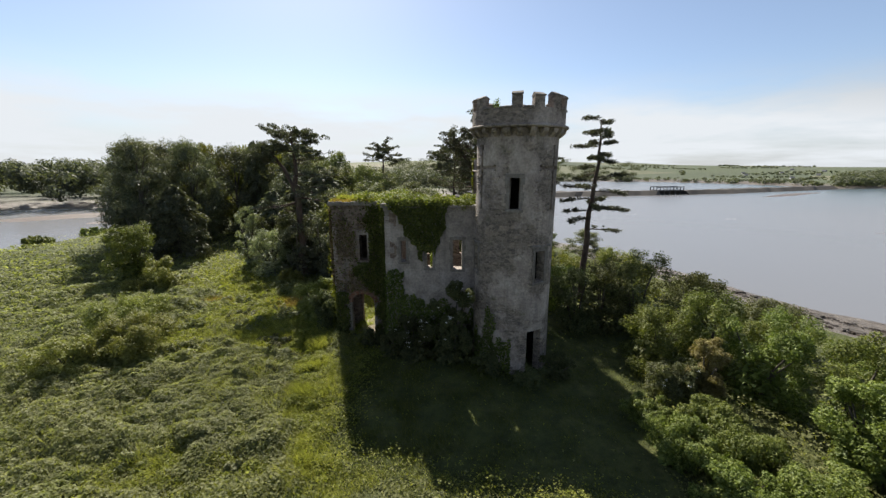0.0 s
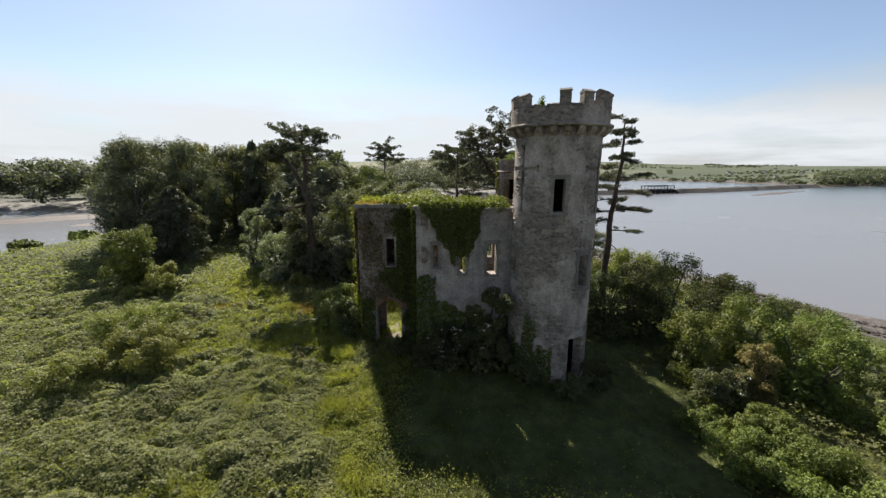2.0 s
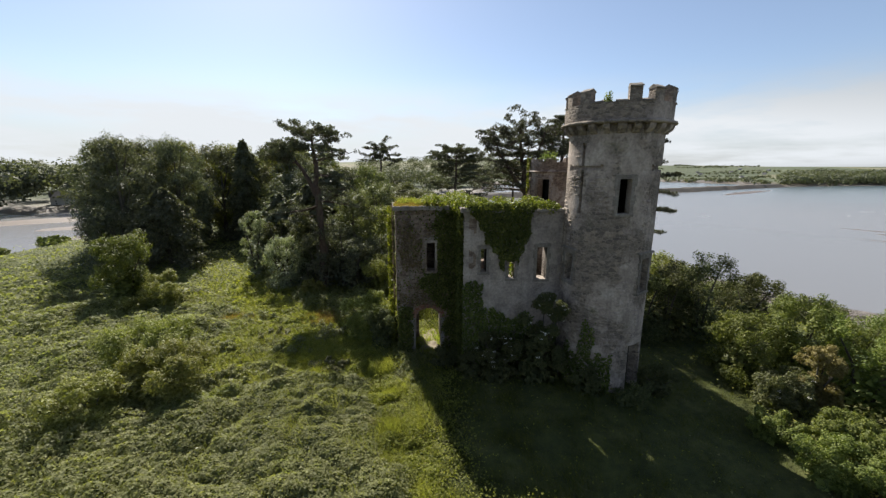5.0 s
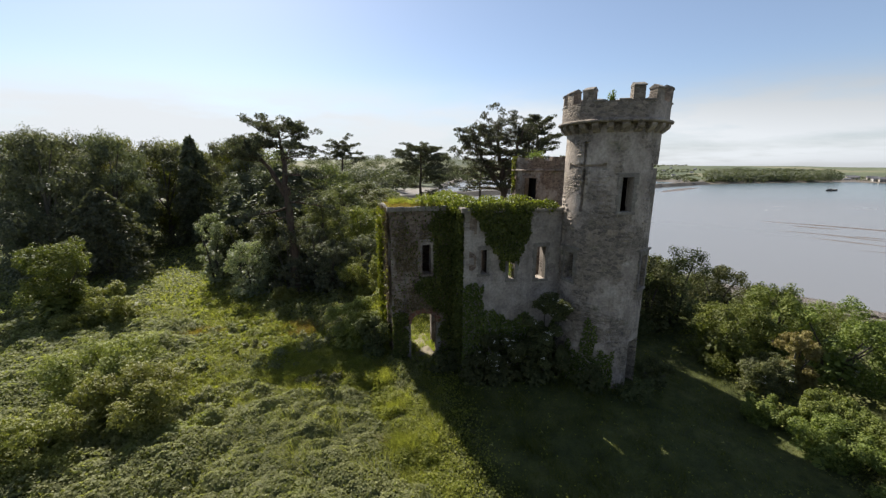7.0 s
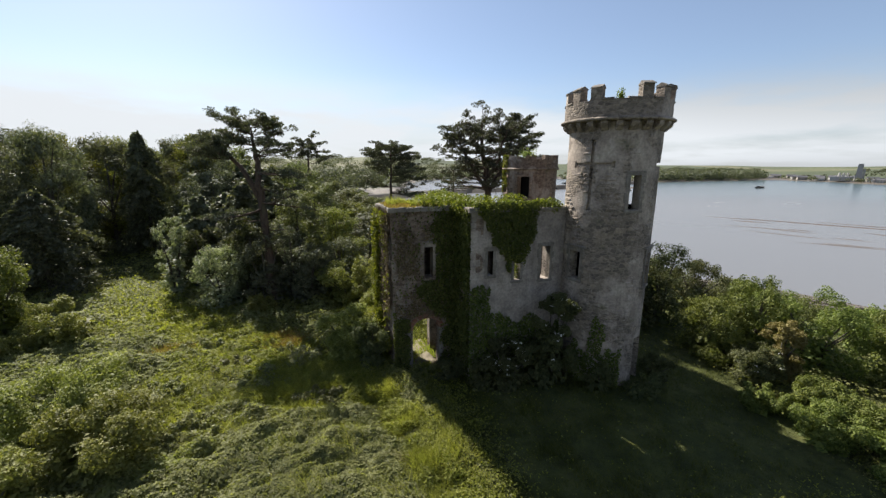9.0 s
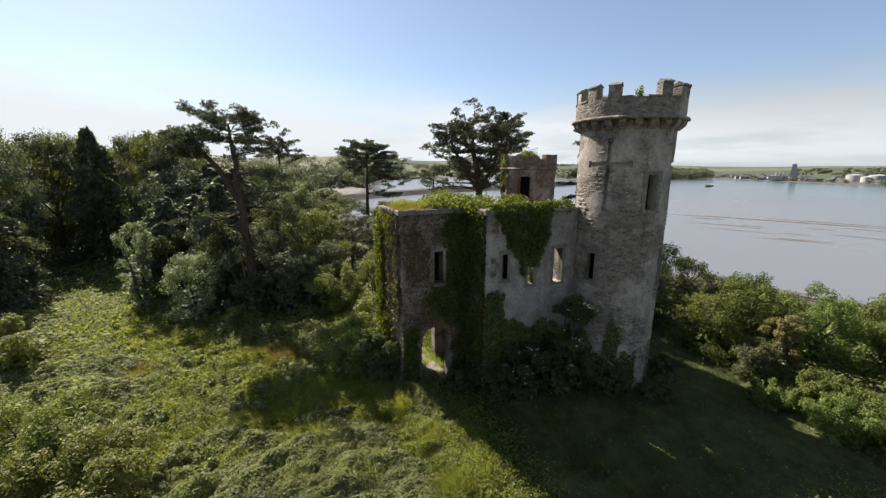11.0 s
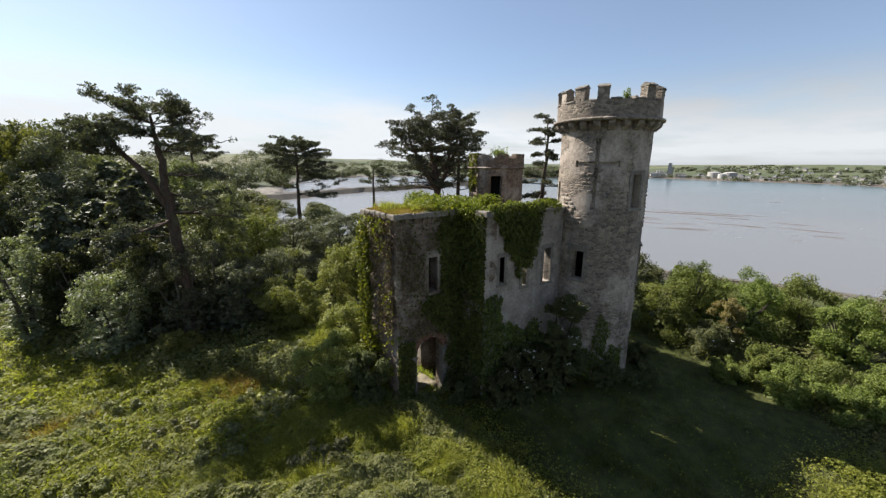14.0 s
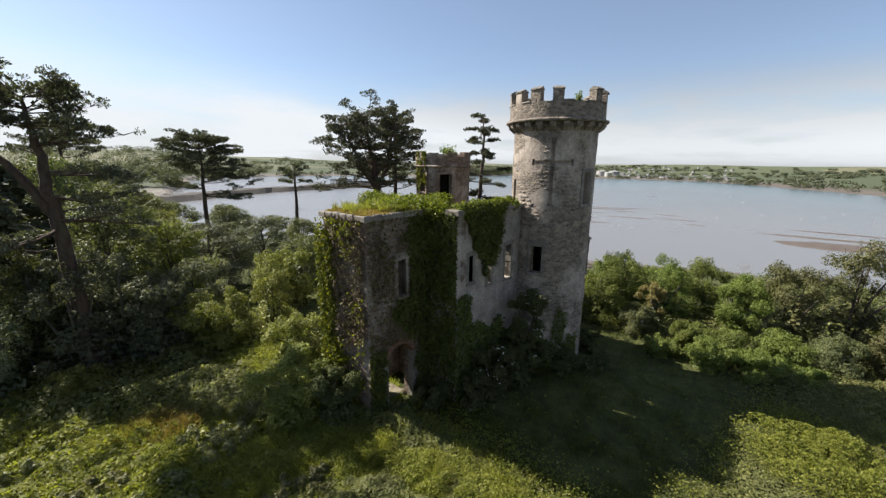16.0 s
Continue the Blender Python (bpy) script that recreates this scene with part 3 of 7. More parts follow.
TC, TR = Vector((3.942, 20.95, 0)), 2.12


def around(centre, radius, deg, z):
    a = radians(deg)
    return Vector((centre.x + radius * math.cos(a), centre.y + radius * math.sin(a), z))


def facing(centre, radius, deg, z):
    """A frame on a round wall: x along it (to the right from outside), y into it, z up."""
    a = radians(deg)
    out = Vector((math.cos(a), math.sin(a), 0))
    m = Matrix((( -out.y, -out.x, 0), (out.x, -out.y, 0), (0, 0, 1))).to_4x4()
    m.translation = around(centre, radius, deg, z)
    return m


def placed(m, v):
    return [m @ Vector(p) for p in v]


def surround(parent, m, w, h, rng, hood=False, label="pale dressed stone window surround", mat=None):
    """Lintel, sill and jamb stones round an opening w wide and h high, whose sill's middle is the origin of m."""
    t = 0.15
    stone = mat or DRESSED
    v, f = box(-w / 2 - t - 0.05, w / 2 + t + 0.05, -0.045, 0.30, h, h + 0.2, 0.025)
    head = part("window_surround", mesh_from("lintel", placed(m, [(x, y, z + rng.uniform(-.01, .01)) for x, y, z in v]), f, stone), parent, label)
    v, f = box(-w / 2 - t - 0.03, w / 2 + t + 0.03, -0.07, 0.30, -0.14, -0.003, 0.03)
    part("sill", mesh_from("sill", placed(m, v), f, stone), head)
    for s in (-1, 1):
        z = 0.0
        k = 0
        while z < h - 0.05:
            hh = min(rng.uniform(0.30, 0.46), h - z)
            if h - z - hh < 0.12:
                hh = h - z
            tt = t + (0.07 if k % 2 else 0.0) + rng.uniform(-0.015, 0.015)
            a, b = (w / 2, w / 2 + tt) if s > 0 else (-w / 2 - tt, -w / 2)
            v, f = box(a, b, -0.03 - rng.uniform(0, 0.012), 0.30, z + 0.006, z + hh - 0.006)
            part("jamb_stone", mesh_from("jamb_stone", placed(m, v), f, stone), head)
            z += hh
            k += 1
    if hood:
        v, f = box(-w / 2 - 0.32, w / 2 + 0.32, -0.10, 0.05, h + 0.22, h + 0.31, 0.03)
        part("hood_mould", mesh_from("hood_mould", placed(m, v), f, stone), head)
    return head


def round_tower():
    rng = random.Random(5)
    tower = thing("castle_tower", "round grey stone castle tower with a battlemented top", "tower", TC)
    tower.matrix_basis = Matrix()
    wins = [(251.5, 265.5, 9.45, 11.0), (181.5, 198.5, 5.85, 7.27), (292.5, 310.0, 5.63, 7.28), (285.0, 312.0, 0.0, 2.9), (139.0, 147.0, 9.5, 10.6), (364.0, 380.0, 9.4, 11.0)]
    crosses = [204.5, 319.0]

    def depth_of(u, z):
        for a, b, c, d in wins:
            if a < u < b and c < z < d:
                return None
        for c in crosses:
            if abs(u - c) < 26 and abs(z - 11.48) < 0.085 or abs(u - c) < 2.3 and 9.4 < z < 12.55:
                return 0.16
            if 23.5 < abs(u - c) < 27.5 and abs(z - 11.48) < 0.15 or abs(u - c) < 3.4 and (12.35 < z < 12.6 or 9.35 < z < 9.6):
                return 0.16
        return 0.0

    ue = [v for w in wins for v in w[:2]] + [c + o for c in crosses for o in (-27.5, -26, -23.5, -3.4, -2.3, 2.3, 3.4, 23.5, 26, 27.5)]
    ze = [v for w in wins for v in w[2:]] + [11.395, 11.565, 11.33, 11.63, 9.35, 9.4, 9.6, 12.35, 12.55, 12.6]

    def place(u, z, d):
        r = TR - d + 0.05 * (1 - min(1, max(0, z / 4)))
        p = around(TC, r, u, z)
        k = uneven(p.x, p.y, z, 0.018) if d < 0.3 else 0
        return around(TC, r + k, u, z)

    V, F = panel(cuts(90, 450, 4.0, ue), cuts(-0.6, 13.42, 0.4, ze), depth_of, 0.46, place)
    me = mesh_from("shaft", V, F, [STONE, INNER_SHADE])
    for i in panel.inner:
        me.polygons[i].material_index = 1
    bm = bmesh.new(); bm.from_mesh(me); bmesh.ops.remove_doubles(bm, verts=bm.verts, dist=0.0005); bmesh.ops.recalc_face_normals(bm, faces=bm.faces); bm.to_mesh(me); bm.free()
    shaft = part("shaft", me, tower, "weathered rubble shaft with patches of old render")
    # floors added unseen inside, the lower two black, to keep the windows dark
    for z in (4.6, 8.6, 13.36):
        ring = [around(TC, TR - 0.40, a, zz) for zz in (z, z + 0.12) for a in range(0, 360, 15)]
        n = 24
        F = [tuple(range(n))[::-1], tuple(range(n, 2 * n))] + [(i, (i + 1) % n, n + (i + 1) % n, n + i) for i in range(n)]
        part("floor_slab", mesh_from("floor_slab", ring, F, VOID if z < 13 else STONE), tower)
    # corbel table
    for k in range(24):
        m = facing(TC, TR, 7 + 15 * k, 12.97)
        prof = [(0.02, 0.0), (-0.10, 0.03), (-0.20, 0.12), (-0.29, 0.20), (-0.34, 0.30), (-0.34, 0.40), (0.02, 0.40)]
        w = 0.15 + rng.uniform(-0.012, 0.012)
        v = [(s * w, y + rng.uniform(-0.01, 0.01), z) for s in (-1, 1) for y, z in prof]
        n = len(prof)
        f = [tuple(range(n)), tuple(range(2 * n - 1, n - 1, -1))] + [(i, n + i, n + (i + 1) % n, (i + 1) % n) for i in range(n)]
        part("corbel", mesh_from("corbel", placed(m, v), f, STONE), tower)
    # roll moulding over the corbels
    prof = [(2.05, 13.36), (2.50, 13.37), (2.565, 13.40), (2.585, 13.45), (2.56, 13.50), (2.47, 13.535), (2.05, 13.54)]
    V, F = [], []
    for k in range(72):
        for r, z in prof:
            e = 0.012 * noise.noise((k * 0.7, r * 3, z * 5))
            V.append(around(TC, r + e, 5 * k, z + e))
    n = len(prof)
    for k in range(72):
        for i in range(n):
            F.append((k * n + i, ((k + 1) % 72) * n + i, ((k + 1) % 72) * n + (i + 1) % n, k * n + (i + 1) % n))
    part("string_course", mesh_from("string_course", V, F, STONE, True), tower, "projecting rounded stone string course")

    def pplace(u, z, d):
        p = around(TC, 2.40 - d, u, z)
        k = uneven(p.x, p.y, z, 0.02)
        top = 0.04 * noise.noise((u * 0.09, 3.1, 0)) if z > 14.15 else 0
        return around(TC, 2.40 - d + k, u, z + top)
    V, F = panel(cuts(90, 450, 4.0), cuts(13.53, 14.27, 0.25), lambda u, z: 0.0, 0.42, pplace)
    part("parapet", mesh_from("parapet", V, F, STONE), tower, "low curved parapet wall of rubble stone")
    # merlons with weathered saddle caps; one has fallen
    for k in range(14):
        deg = 206.0 + k * 360 / 14
        gone = abs(((deg - 231.7) + 180) % 360 - 180) < 3
        half = 5.9 + rng.uniform(-0.5, 0.6)
        if not gone:
            top = 14.82 + rng.uniform(-0.05, 0.05)
            V, F = panel(cuts(deg - half, deg + half, 3.4), cuts(14.24, top, 0.25), lambda u, z: 0.0, 0.42, pplace)
            mer = part("merlon", mesh_from("merlon", V, F, STONE), tower)
            lean = rng.uniform(-0.02, 0.02)
            rows = [(2.445, 0.0), (2.445, 0.05), (2.19, 0.17), (1.95, 0.05), (1.95, 0.0)]
            us = [deg - half - 0.4, deg, deg + half + 0.4]
            v = [around(TC, r + rng.uniform(-0.012, 0.012), u, top - 0.004 + z + (lean if u > deg else 0)) for u in us for r, z in rows]
            f = [(0, 1, 2, 3, 4), (14, 13, 12, 11, 10)]
            for i in range(2):
                f += [(i * 5 + j, i * 5 + 5 + j, i * 5 + 5 + (j + 1) % 5, i * 5 + (j + 1) % 5) for j in range(5)]
            part("cap_stone", mesh_from("cap_stone", v, f, DRESSED), mer)
        # coping in the gap beside it
        if k % 5 != 3:
            a, b = deg + half + 1.4, deg + 360 / 14 - half - 1.4
            us = cuts(a, b, 4)
            rows = [(2.45, 14.26), (2.43, 14.32), (2.15, 14.37), (1.95, 14.32), (1.95, 14.26)]
            v = [around(TC, r, u, z + 0.015 * noise.noise((u, r * 4, 1))) for u in us for r, z in rows]
            f = [(0, 1, 2, 3, 4), tuple(5 * (len(us) - 1) + j for j in (4, 3, 2, 1, 0))]
            for i in range(len(us) - 1):
                f += [(i * 5 + j, i * 5 + 5 + j, i * 5 + 5 + (j + 1) % 5, i * 5 + (j + 1) % 5) for j in range(5)]
            part("coping", mesh_from("coping", v, f, DRESSED), tower)
    for a, b, z0, z1 in wins[:3]:
        mid = (a + b) / 2
        surround(tower, facing(TC, TR - 0.03, mid, z0), 2 * TR * math.sin(radians(b - a) / 2), z1 - z0, rng, hood=(a > 270 or a < 200))
    # an added black partition, unseen from outside, keeps the openings dark
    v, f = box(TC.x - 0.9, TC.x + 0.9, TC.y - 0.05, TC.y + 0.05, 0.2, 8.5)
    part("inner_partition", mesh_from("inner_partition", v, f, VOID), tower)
    return tower, shaft


tower, shaft = round_tower()


def straight(origin, along, inward):
    """The place() of a flat wall."""
    o, a, n = Vector(origin), Vector(along).normalized(), Vector(inward).normalized()

    def place(u, z, d):
        p = o + a * u + n * d + Vector((0, 0, z))
        k = uneven(p.x, p.y, z, 0.022) if d < 0.3 else 0
        return p - n * k
    return place


def holes_of(rects):
    def depth_of(u, z):
        for a, b, c, d in rects:
            if a < u < b and c < z < d:
                return None
        return 0.0
    return depth_of


def wall_part(name, origin, along, inward, length, z0, z1, thick, rects, mat, parent, label="", ragged=0.0):
    base = straight(origin, along, inward)

    def place(u, z, d):
        p = base(u, z, d)
        if ragged and z > z1 - 0.01:
            p.z += ragged * (noise.noise((p.x * 0.9, p.y * 0.9, 7)) - 0.3)
        return p
    V, F = panel(cuts(0, length, 0.45, [v for r in rects for v in r[:2]]), cuts(z0, z1, 0.45, [v for r in rects for v in r[2:]]), holes_of(rects), thick, place)
    me = mesh_from(name, V, F, mat)
    bm = bmesh.new(); bm.from_mesh(me); bmesh.ops.recalc_face_normals(bm, faces=bm.faces); bm.to_mesh(me); bm.free()
    return part(name, me, parent, label)


def arch_rects(a, b, z0, spring, top, n=8):
    """An arched opening as narrow upright strips."""
    out, mid, half = [], (a + b) / 2, (b - a) / 2
    for i in range(n):
        u0, u1 = a + (b - a) * i / n, a + (b - a) * (i + 1) / n
        k = ((u0 + u1) / 2 - mid) / half
        out.append((u0, u1, z0, spring + (top - spring) * math.sqrt(max(0, 1 - k * k))))
    return out


def flat_frame(x, y, z, rz=0.0):
    return pose(x, y, z, 0, 0, rz)


def castle_hall():
    rng = random.Random(9)
    hall = thing("castle_hall", "roofless ivy-grown stone castle hall with empty windows", "ruin")
    # gate wing
    y0 = 23.25
    door = arch_rects(0.95, 2.43, -0.6, 2.95, 3.55)
    wall_part("gate_wall", (-6.85, y0, 0), (1, 0, 0), (0, 1, 0), 3.48, -0.6, 9.2, 0.6, door + [(1.63, 2.11, 5.76, 7.37)], STONE_RED, hall, "brown rubble gate wall with an arched doorway")
    wall_part("side_wall", (-7.05, 25.82, 0), (0.2, -2.55, 0), (1, 0.08, 0), 2.55, -0.6, 9.2, 0.55, [], STONE_RED, hall, "brown rubble end wall")
    back = arch_rects(1.35, 2.65, -0.6, 2.6, 3.2, 6)
    wall_part("rear_wall", (-7.0, 25.85, 0), (1, 0, 0), (0, -1, 0), 3.6, -0.6, 9.2, 0.5, back, STONE_RED, hall)
    v, f = box(-6.9, -3.2, 23.35, 25.75, 9.0, 9.42, 0.05)
    part("roof_slab", mesh_from("roof_slab", v, f, STONE_RED), hall, "overgrown flat stone roof")
    # hall block
    y1 = 21.6
    wall_part("front_wall", (-3.35, y1, 0), (1, 0, 0), (0, 1, 0), 5.75, -0.6, 9.22, 0.7,
              [(0.90, 1.20, 6.08, 7.33), (2.40, 2.74, 5.70, 7.15), (3.93, 4.46, 5.62, 7.37)], STONE_PALE, hall, "pale rendered front wall with three narrow windows", 0.0)
    wall_part("return_wall", (-3.35, 28.0, 0), (0, -1, 0), (1, 0, 0), 6.396, -0.6, 9.2, 0.65, [], STONE_RED, hall)
    wall_part("back_wall", (2.6, 28.0, 0), (-1, 0, 0), (0, -1, 0), 5.3, -0.6, 8.9, 0.6, [(0.8, 1.4, 5.2, 7.2), (3.6, 4.3, 5.2, 7.2)], STONE_RED, hall, "", 0.5)
    # door arch stones
    for k in range(9):
        t = math.pi * (k + 0.5) / 9
        cx, cz = -6.85 + 1.69 + 0.83 * math.cos(t), 2.95 + 0.69 * math.sin(t)
        m = pose(cx, y0 - 0.03, cz, 0, 90 - math.degrees(t), 0)
        v, f = box(-0.13, 0.13, 0, 0.5, -0.13, 0.15, 0.02)
        v = [(x * (1.12 if z > 0 else 0.9), y + rng.uniform(-0.012, 0.012), z) for x, y, z in v]
        part("arch_stone", mesh_from("arch_stone", placed(m, v), f, BRICK), hall)
    for s, x in ((-1, -5.9), (1, -4.42)):
        z, k = 0.0, 0
        while z < 2.9:
            hh = rng.uniform(0.28, 0.42)
            w = 0.30 if k % 2 else 0.20
            a, b = (x - w, x + 0.004) if s < 0 else (x - 0.004, x + w)
            v, f = box(a, b, y0 - 0.035, y0 + 0.3, z + 0.006, min(z + hh, 2.93) - 0.006)
            part("jamb_stone", mesh_from("jamb_stone", v, f, DRESSED), hall)
            z += hh; k += 1
    surround(hall, flat_frame(-4.98, y0 + 0.02, 5.76), 0.48, 1.61, rng, True, "weathered brown stone window surround", STONE_RED)
    for a, b, c, d in ((0.90, 1.20, 6.08, 7.33), (2.40, 2.74, 5.70, 7.15), (3.93, 4.46, 5.62, 7.37)):
        surround(hall, flat_frame(-3.35 + (a + b) / 2, y1 + 0.02, c), b - a, d - c, rng)
    # cornice with small corbels on the gate wing
    for i in range(8):
        x = -7.05 + i * 0.46
        v, f = box(x + 0.006, x + 0.452, y0 - 0.20, y0 + 0.45, 9.205, 9.43 + rng.uniform(-0.02, 0.01), 0.04)
        part("cornice_stone", mesh_from("cornice_stone", [(a, b + rng.uniform(-.012, .012), c) for a, b, c in v], f, DRESSED), hall)
        v, f = box(x + 0.12, x + 0.34, y0 - 0.15, y0 + 0.05, 8.93, 9.20)
        v = [(a, b + (0.13 if c < 9 and b < y0 else 0), c) for a, b, c in v]
        part("corbel", mesh_from("corbel", v, f, STONE_RED), hall)
    for i in range(6):
        y = y0 + 0.02 + i * 0.43
        x = -6.85 - 0.08 * i * 0.43
        v, f = box(x - 0.20, x + 0.4, y + 0.458 if i == 0 else y + 0.03, y + 0.46 + 0.42 if i == 0 else y + 0.455, 9.205, 9.43 + rng.uniform(-0.02, 0.01), 0.04)
        if i:
            part("cornice_stone", mesh_from("cornice_stone", v, f, DRESSED), hall)
        v, f = box(x - 0.15, x + 0.05, y + 0.12, y + 0.33, 8.93, 9.20)
        v = [(a + (0.13 if c < 9 and a < x else 0), b, c) for a, b, c in v]
        part("corbel", mesh_from("corbel", v, f, STONE_RED), hall)
    # ledge on the front wall, with a corner block on a tapering bracket
    for i in range(12):
        x = -2.9 + i * 0.42
        v, f = box(x + 0.005, x + 0.415, y1 - 0.13, y1 + 0.6, 9.225, 9.37 + rng.uniform(-0.03, 0.02), 0.03)
        part("ledge_stone", mesh_from("ledge_stone", v, f, DRESSED), hall)
    v, f = box(-3.55, -2.92, y1 - 0.22, y1 + 0.5, 9.26, 9.48, 0.04)
    cap = part("corner_block", mesh_from("corner_block", v, f, DRESSED), hall, "pale corner block on a tapering bracket")
    v = [(-3.42, y1 - 0.16, 9.255), (-3.02, y1 - 0.16, 9.255), (-3.02, y1 + 0.06, 9.255), (-3.42, y1 + 0.06, 9.255), (-3.30, y1 - 0.03, 8.75), (-3.14, y1 - 0.03, 8.75), (-3.14, y1 + 0.06, 8.75), (-3.30, y1 + 0.06, 8.75)]
    part("bracket", mesh_from("bracket", v, [(0, 1, 2, 3), (7, 6, 5, 4), (0, 4, 5, 1), (1, 5, 6, 2), (2, 6, 7, 3), (3, 7, 4, 0)], DRESSED), cap)
    # quoins on the outer corners
    for cx, cy, zt in ((-6.85, y0, 8.9), (-3.35, y1, 8.7)):
        z, k = 0.1, 0
        while z < zt:
            hh = rng.uniform(0.30, 0.42)
            lx, ly = (0.50, 0.26) if k % 2 else (0.26, 0.50)
            v, f = box(cx - 0.025, cx + lx, cy - 0.025, cy + ly, z + 0.006, z + hh - 0.006)
            part("quoin", mesh_from("quoin", [(a + rng.uniform(-.008, .008), b + rng.uniform(-.008, .008), c) for a, b, c in v], f, STONE_PALE if cx > -5 else STONE_RED), hall)
            z += hh; k += 1
    return hall


hall = castle_hall()


def stair_turret():
    rng = random.Random(13)
    c, r = Vector((4.10, 28.95, 0)), 1.80
    tur = thing("stair_turret", "small round stair turret of reddish stone with battlements", "turret")

    def place(u, z, d):
        p = around(c, r - d, u, z)
        return around(c, r - d + uneven(p.x, p.y, z, 0.02), u, z)
    wins = [(213.0, 239.0, 9.3, 10.70), (168.0, 182.0, 9.6, 10.6)]

    def depth_of(u, z):
        return None if any(a < u < b and e < z < f for a, b, e, f in wins) else 0.0
    V, F = panel(cuts(90, 450, 7.5, [v for w in wins for v in w[:2]]), cuts(-0.6, 11.15, 0.5, [v for w in wins for v in w[2:]]), depth_of, 0.5, place)
    part("wall", mesh_from("wall", V, F, STONE_RED), tur)
    rows = [(1.3, 11.13), (r + 0.12, 11.14), (r + 0.17, 11.20), (r + 0.08, 11.28), (1.3, 11.28)]
    V = [around(c, q, 10 * k, z) for k in range(36) for q, z in rows]
    F = [(k * 5 + j, ((k + 1) % 36) * 5 + j, ((k + 1) % 36) * 5 + (j + 1) % 5, k * 5 + (j + 1) % 5) for k in range(36) for j in range(5)]
    part("string_course", mesh_from("string_course", V, F, STONE_RED), tur)

    def pplace(u, z, d):
        p = around(c, r + 0.04 - d, u, z)
        return around(c, r + 0.04 - d + uneven(p.x, p.y, z, 0.02), u, z + (0.05 * noise.noise((u * 0.1, 9, 0)) if z > 11.8 else 0))
    V, F = panel(cuts(90, 450, 7.5), cuts(11.27, 11.82, 0.3), lambda u, z: 0.0, 0.4, pplace)
    part("parapet", mesh_from("parapet", V, F, STONE_RED), tur)
    for k in range(9):
        a = 200 + 40 * k
        V, F = panel(cuts(a - 11, a + 11, 6), cuts(11.80, 12.06 + rng.uniform(-0.08, 0.06), 0.3), lambda u, z: 0.0, 0.4, pplace)
        part("merlon", mesh_from("merlon", V, F, STONE_RED), tur)
    ring = [around(c, r - 0.45, a, zz) for zz in (11.2, 11.3) for a in range(0, 360, 20)]
    n = 18
    part("roof_slab", mesh_from("roof_slab", ring, [tuple(range(n))[::-1], tuple(range(n, 2 * n))] + [(i, (i + 1) % n, n + (i + 1) % n, n + i) for i in range(n)], STONE_RED), tur)
    for a, b, e, f in wins:
        surround(tur, facing(c, r - 0.02, (a + b) / 2, e), 2 * r * math.sin(radians(b - a) / 2), f - e, rng, False, "weathered brown stone surround", STONE_RED)
    # the newel fills the stair, in the black that stands for shade
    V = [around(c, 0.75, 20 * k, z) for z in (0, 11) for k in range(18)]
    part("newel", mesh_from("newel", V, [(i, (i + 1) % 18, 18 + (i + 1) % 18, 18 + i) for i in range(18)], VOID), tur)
    return tur


turret = stair_turret()
# trampled rubble floor in the gate passage
_rng = random.Random(21)
_v, _f = [], []
for i in range(15):
    for j in range(22):
        x, y = -6.1 + i * 0.14, 23.45 + j * 0.16
        _v.append((x, y, 0.72 + 0.16 * noise.noise((x * 2, y * 2, 4)) - 0.35 * max(0, abs(i - 7) - 4) / 3 - 0.5 * max(0, 2 - j) / 2 - 0.45 * max(0, j - 19) / 2))
for i in range(14):
    for j in range(21):
        a = i * 22 + j
        _f.append((a, a + 22, a + 23, a + 1))
PASSAGE = plain_mat("pale_rubble_dust", (0.14, 0.12, 0.08), (0.26, 0.225, 0.165), 4, 0.95)
tagged(new("passage_floor", mesh_from("passage_floor", _v, _f, PASSAGE, True)), "pale trampled rubble floor in the gate passage", "floor", kind="structure")


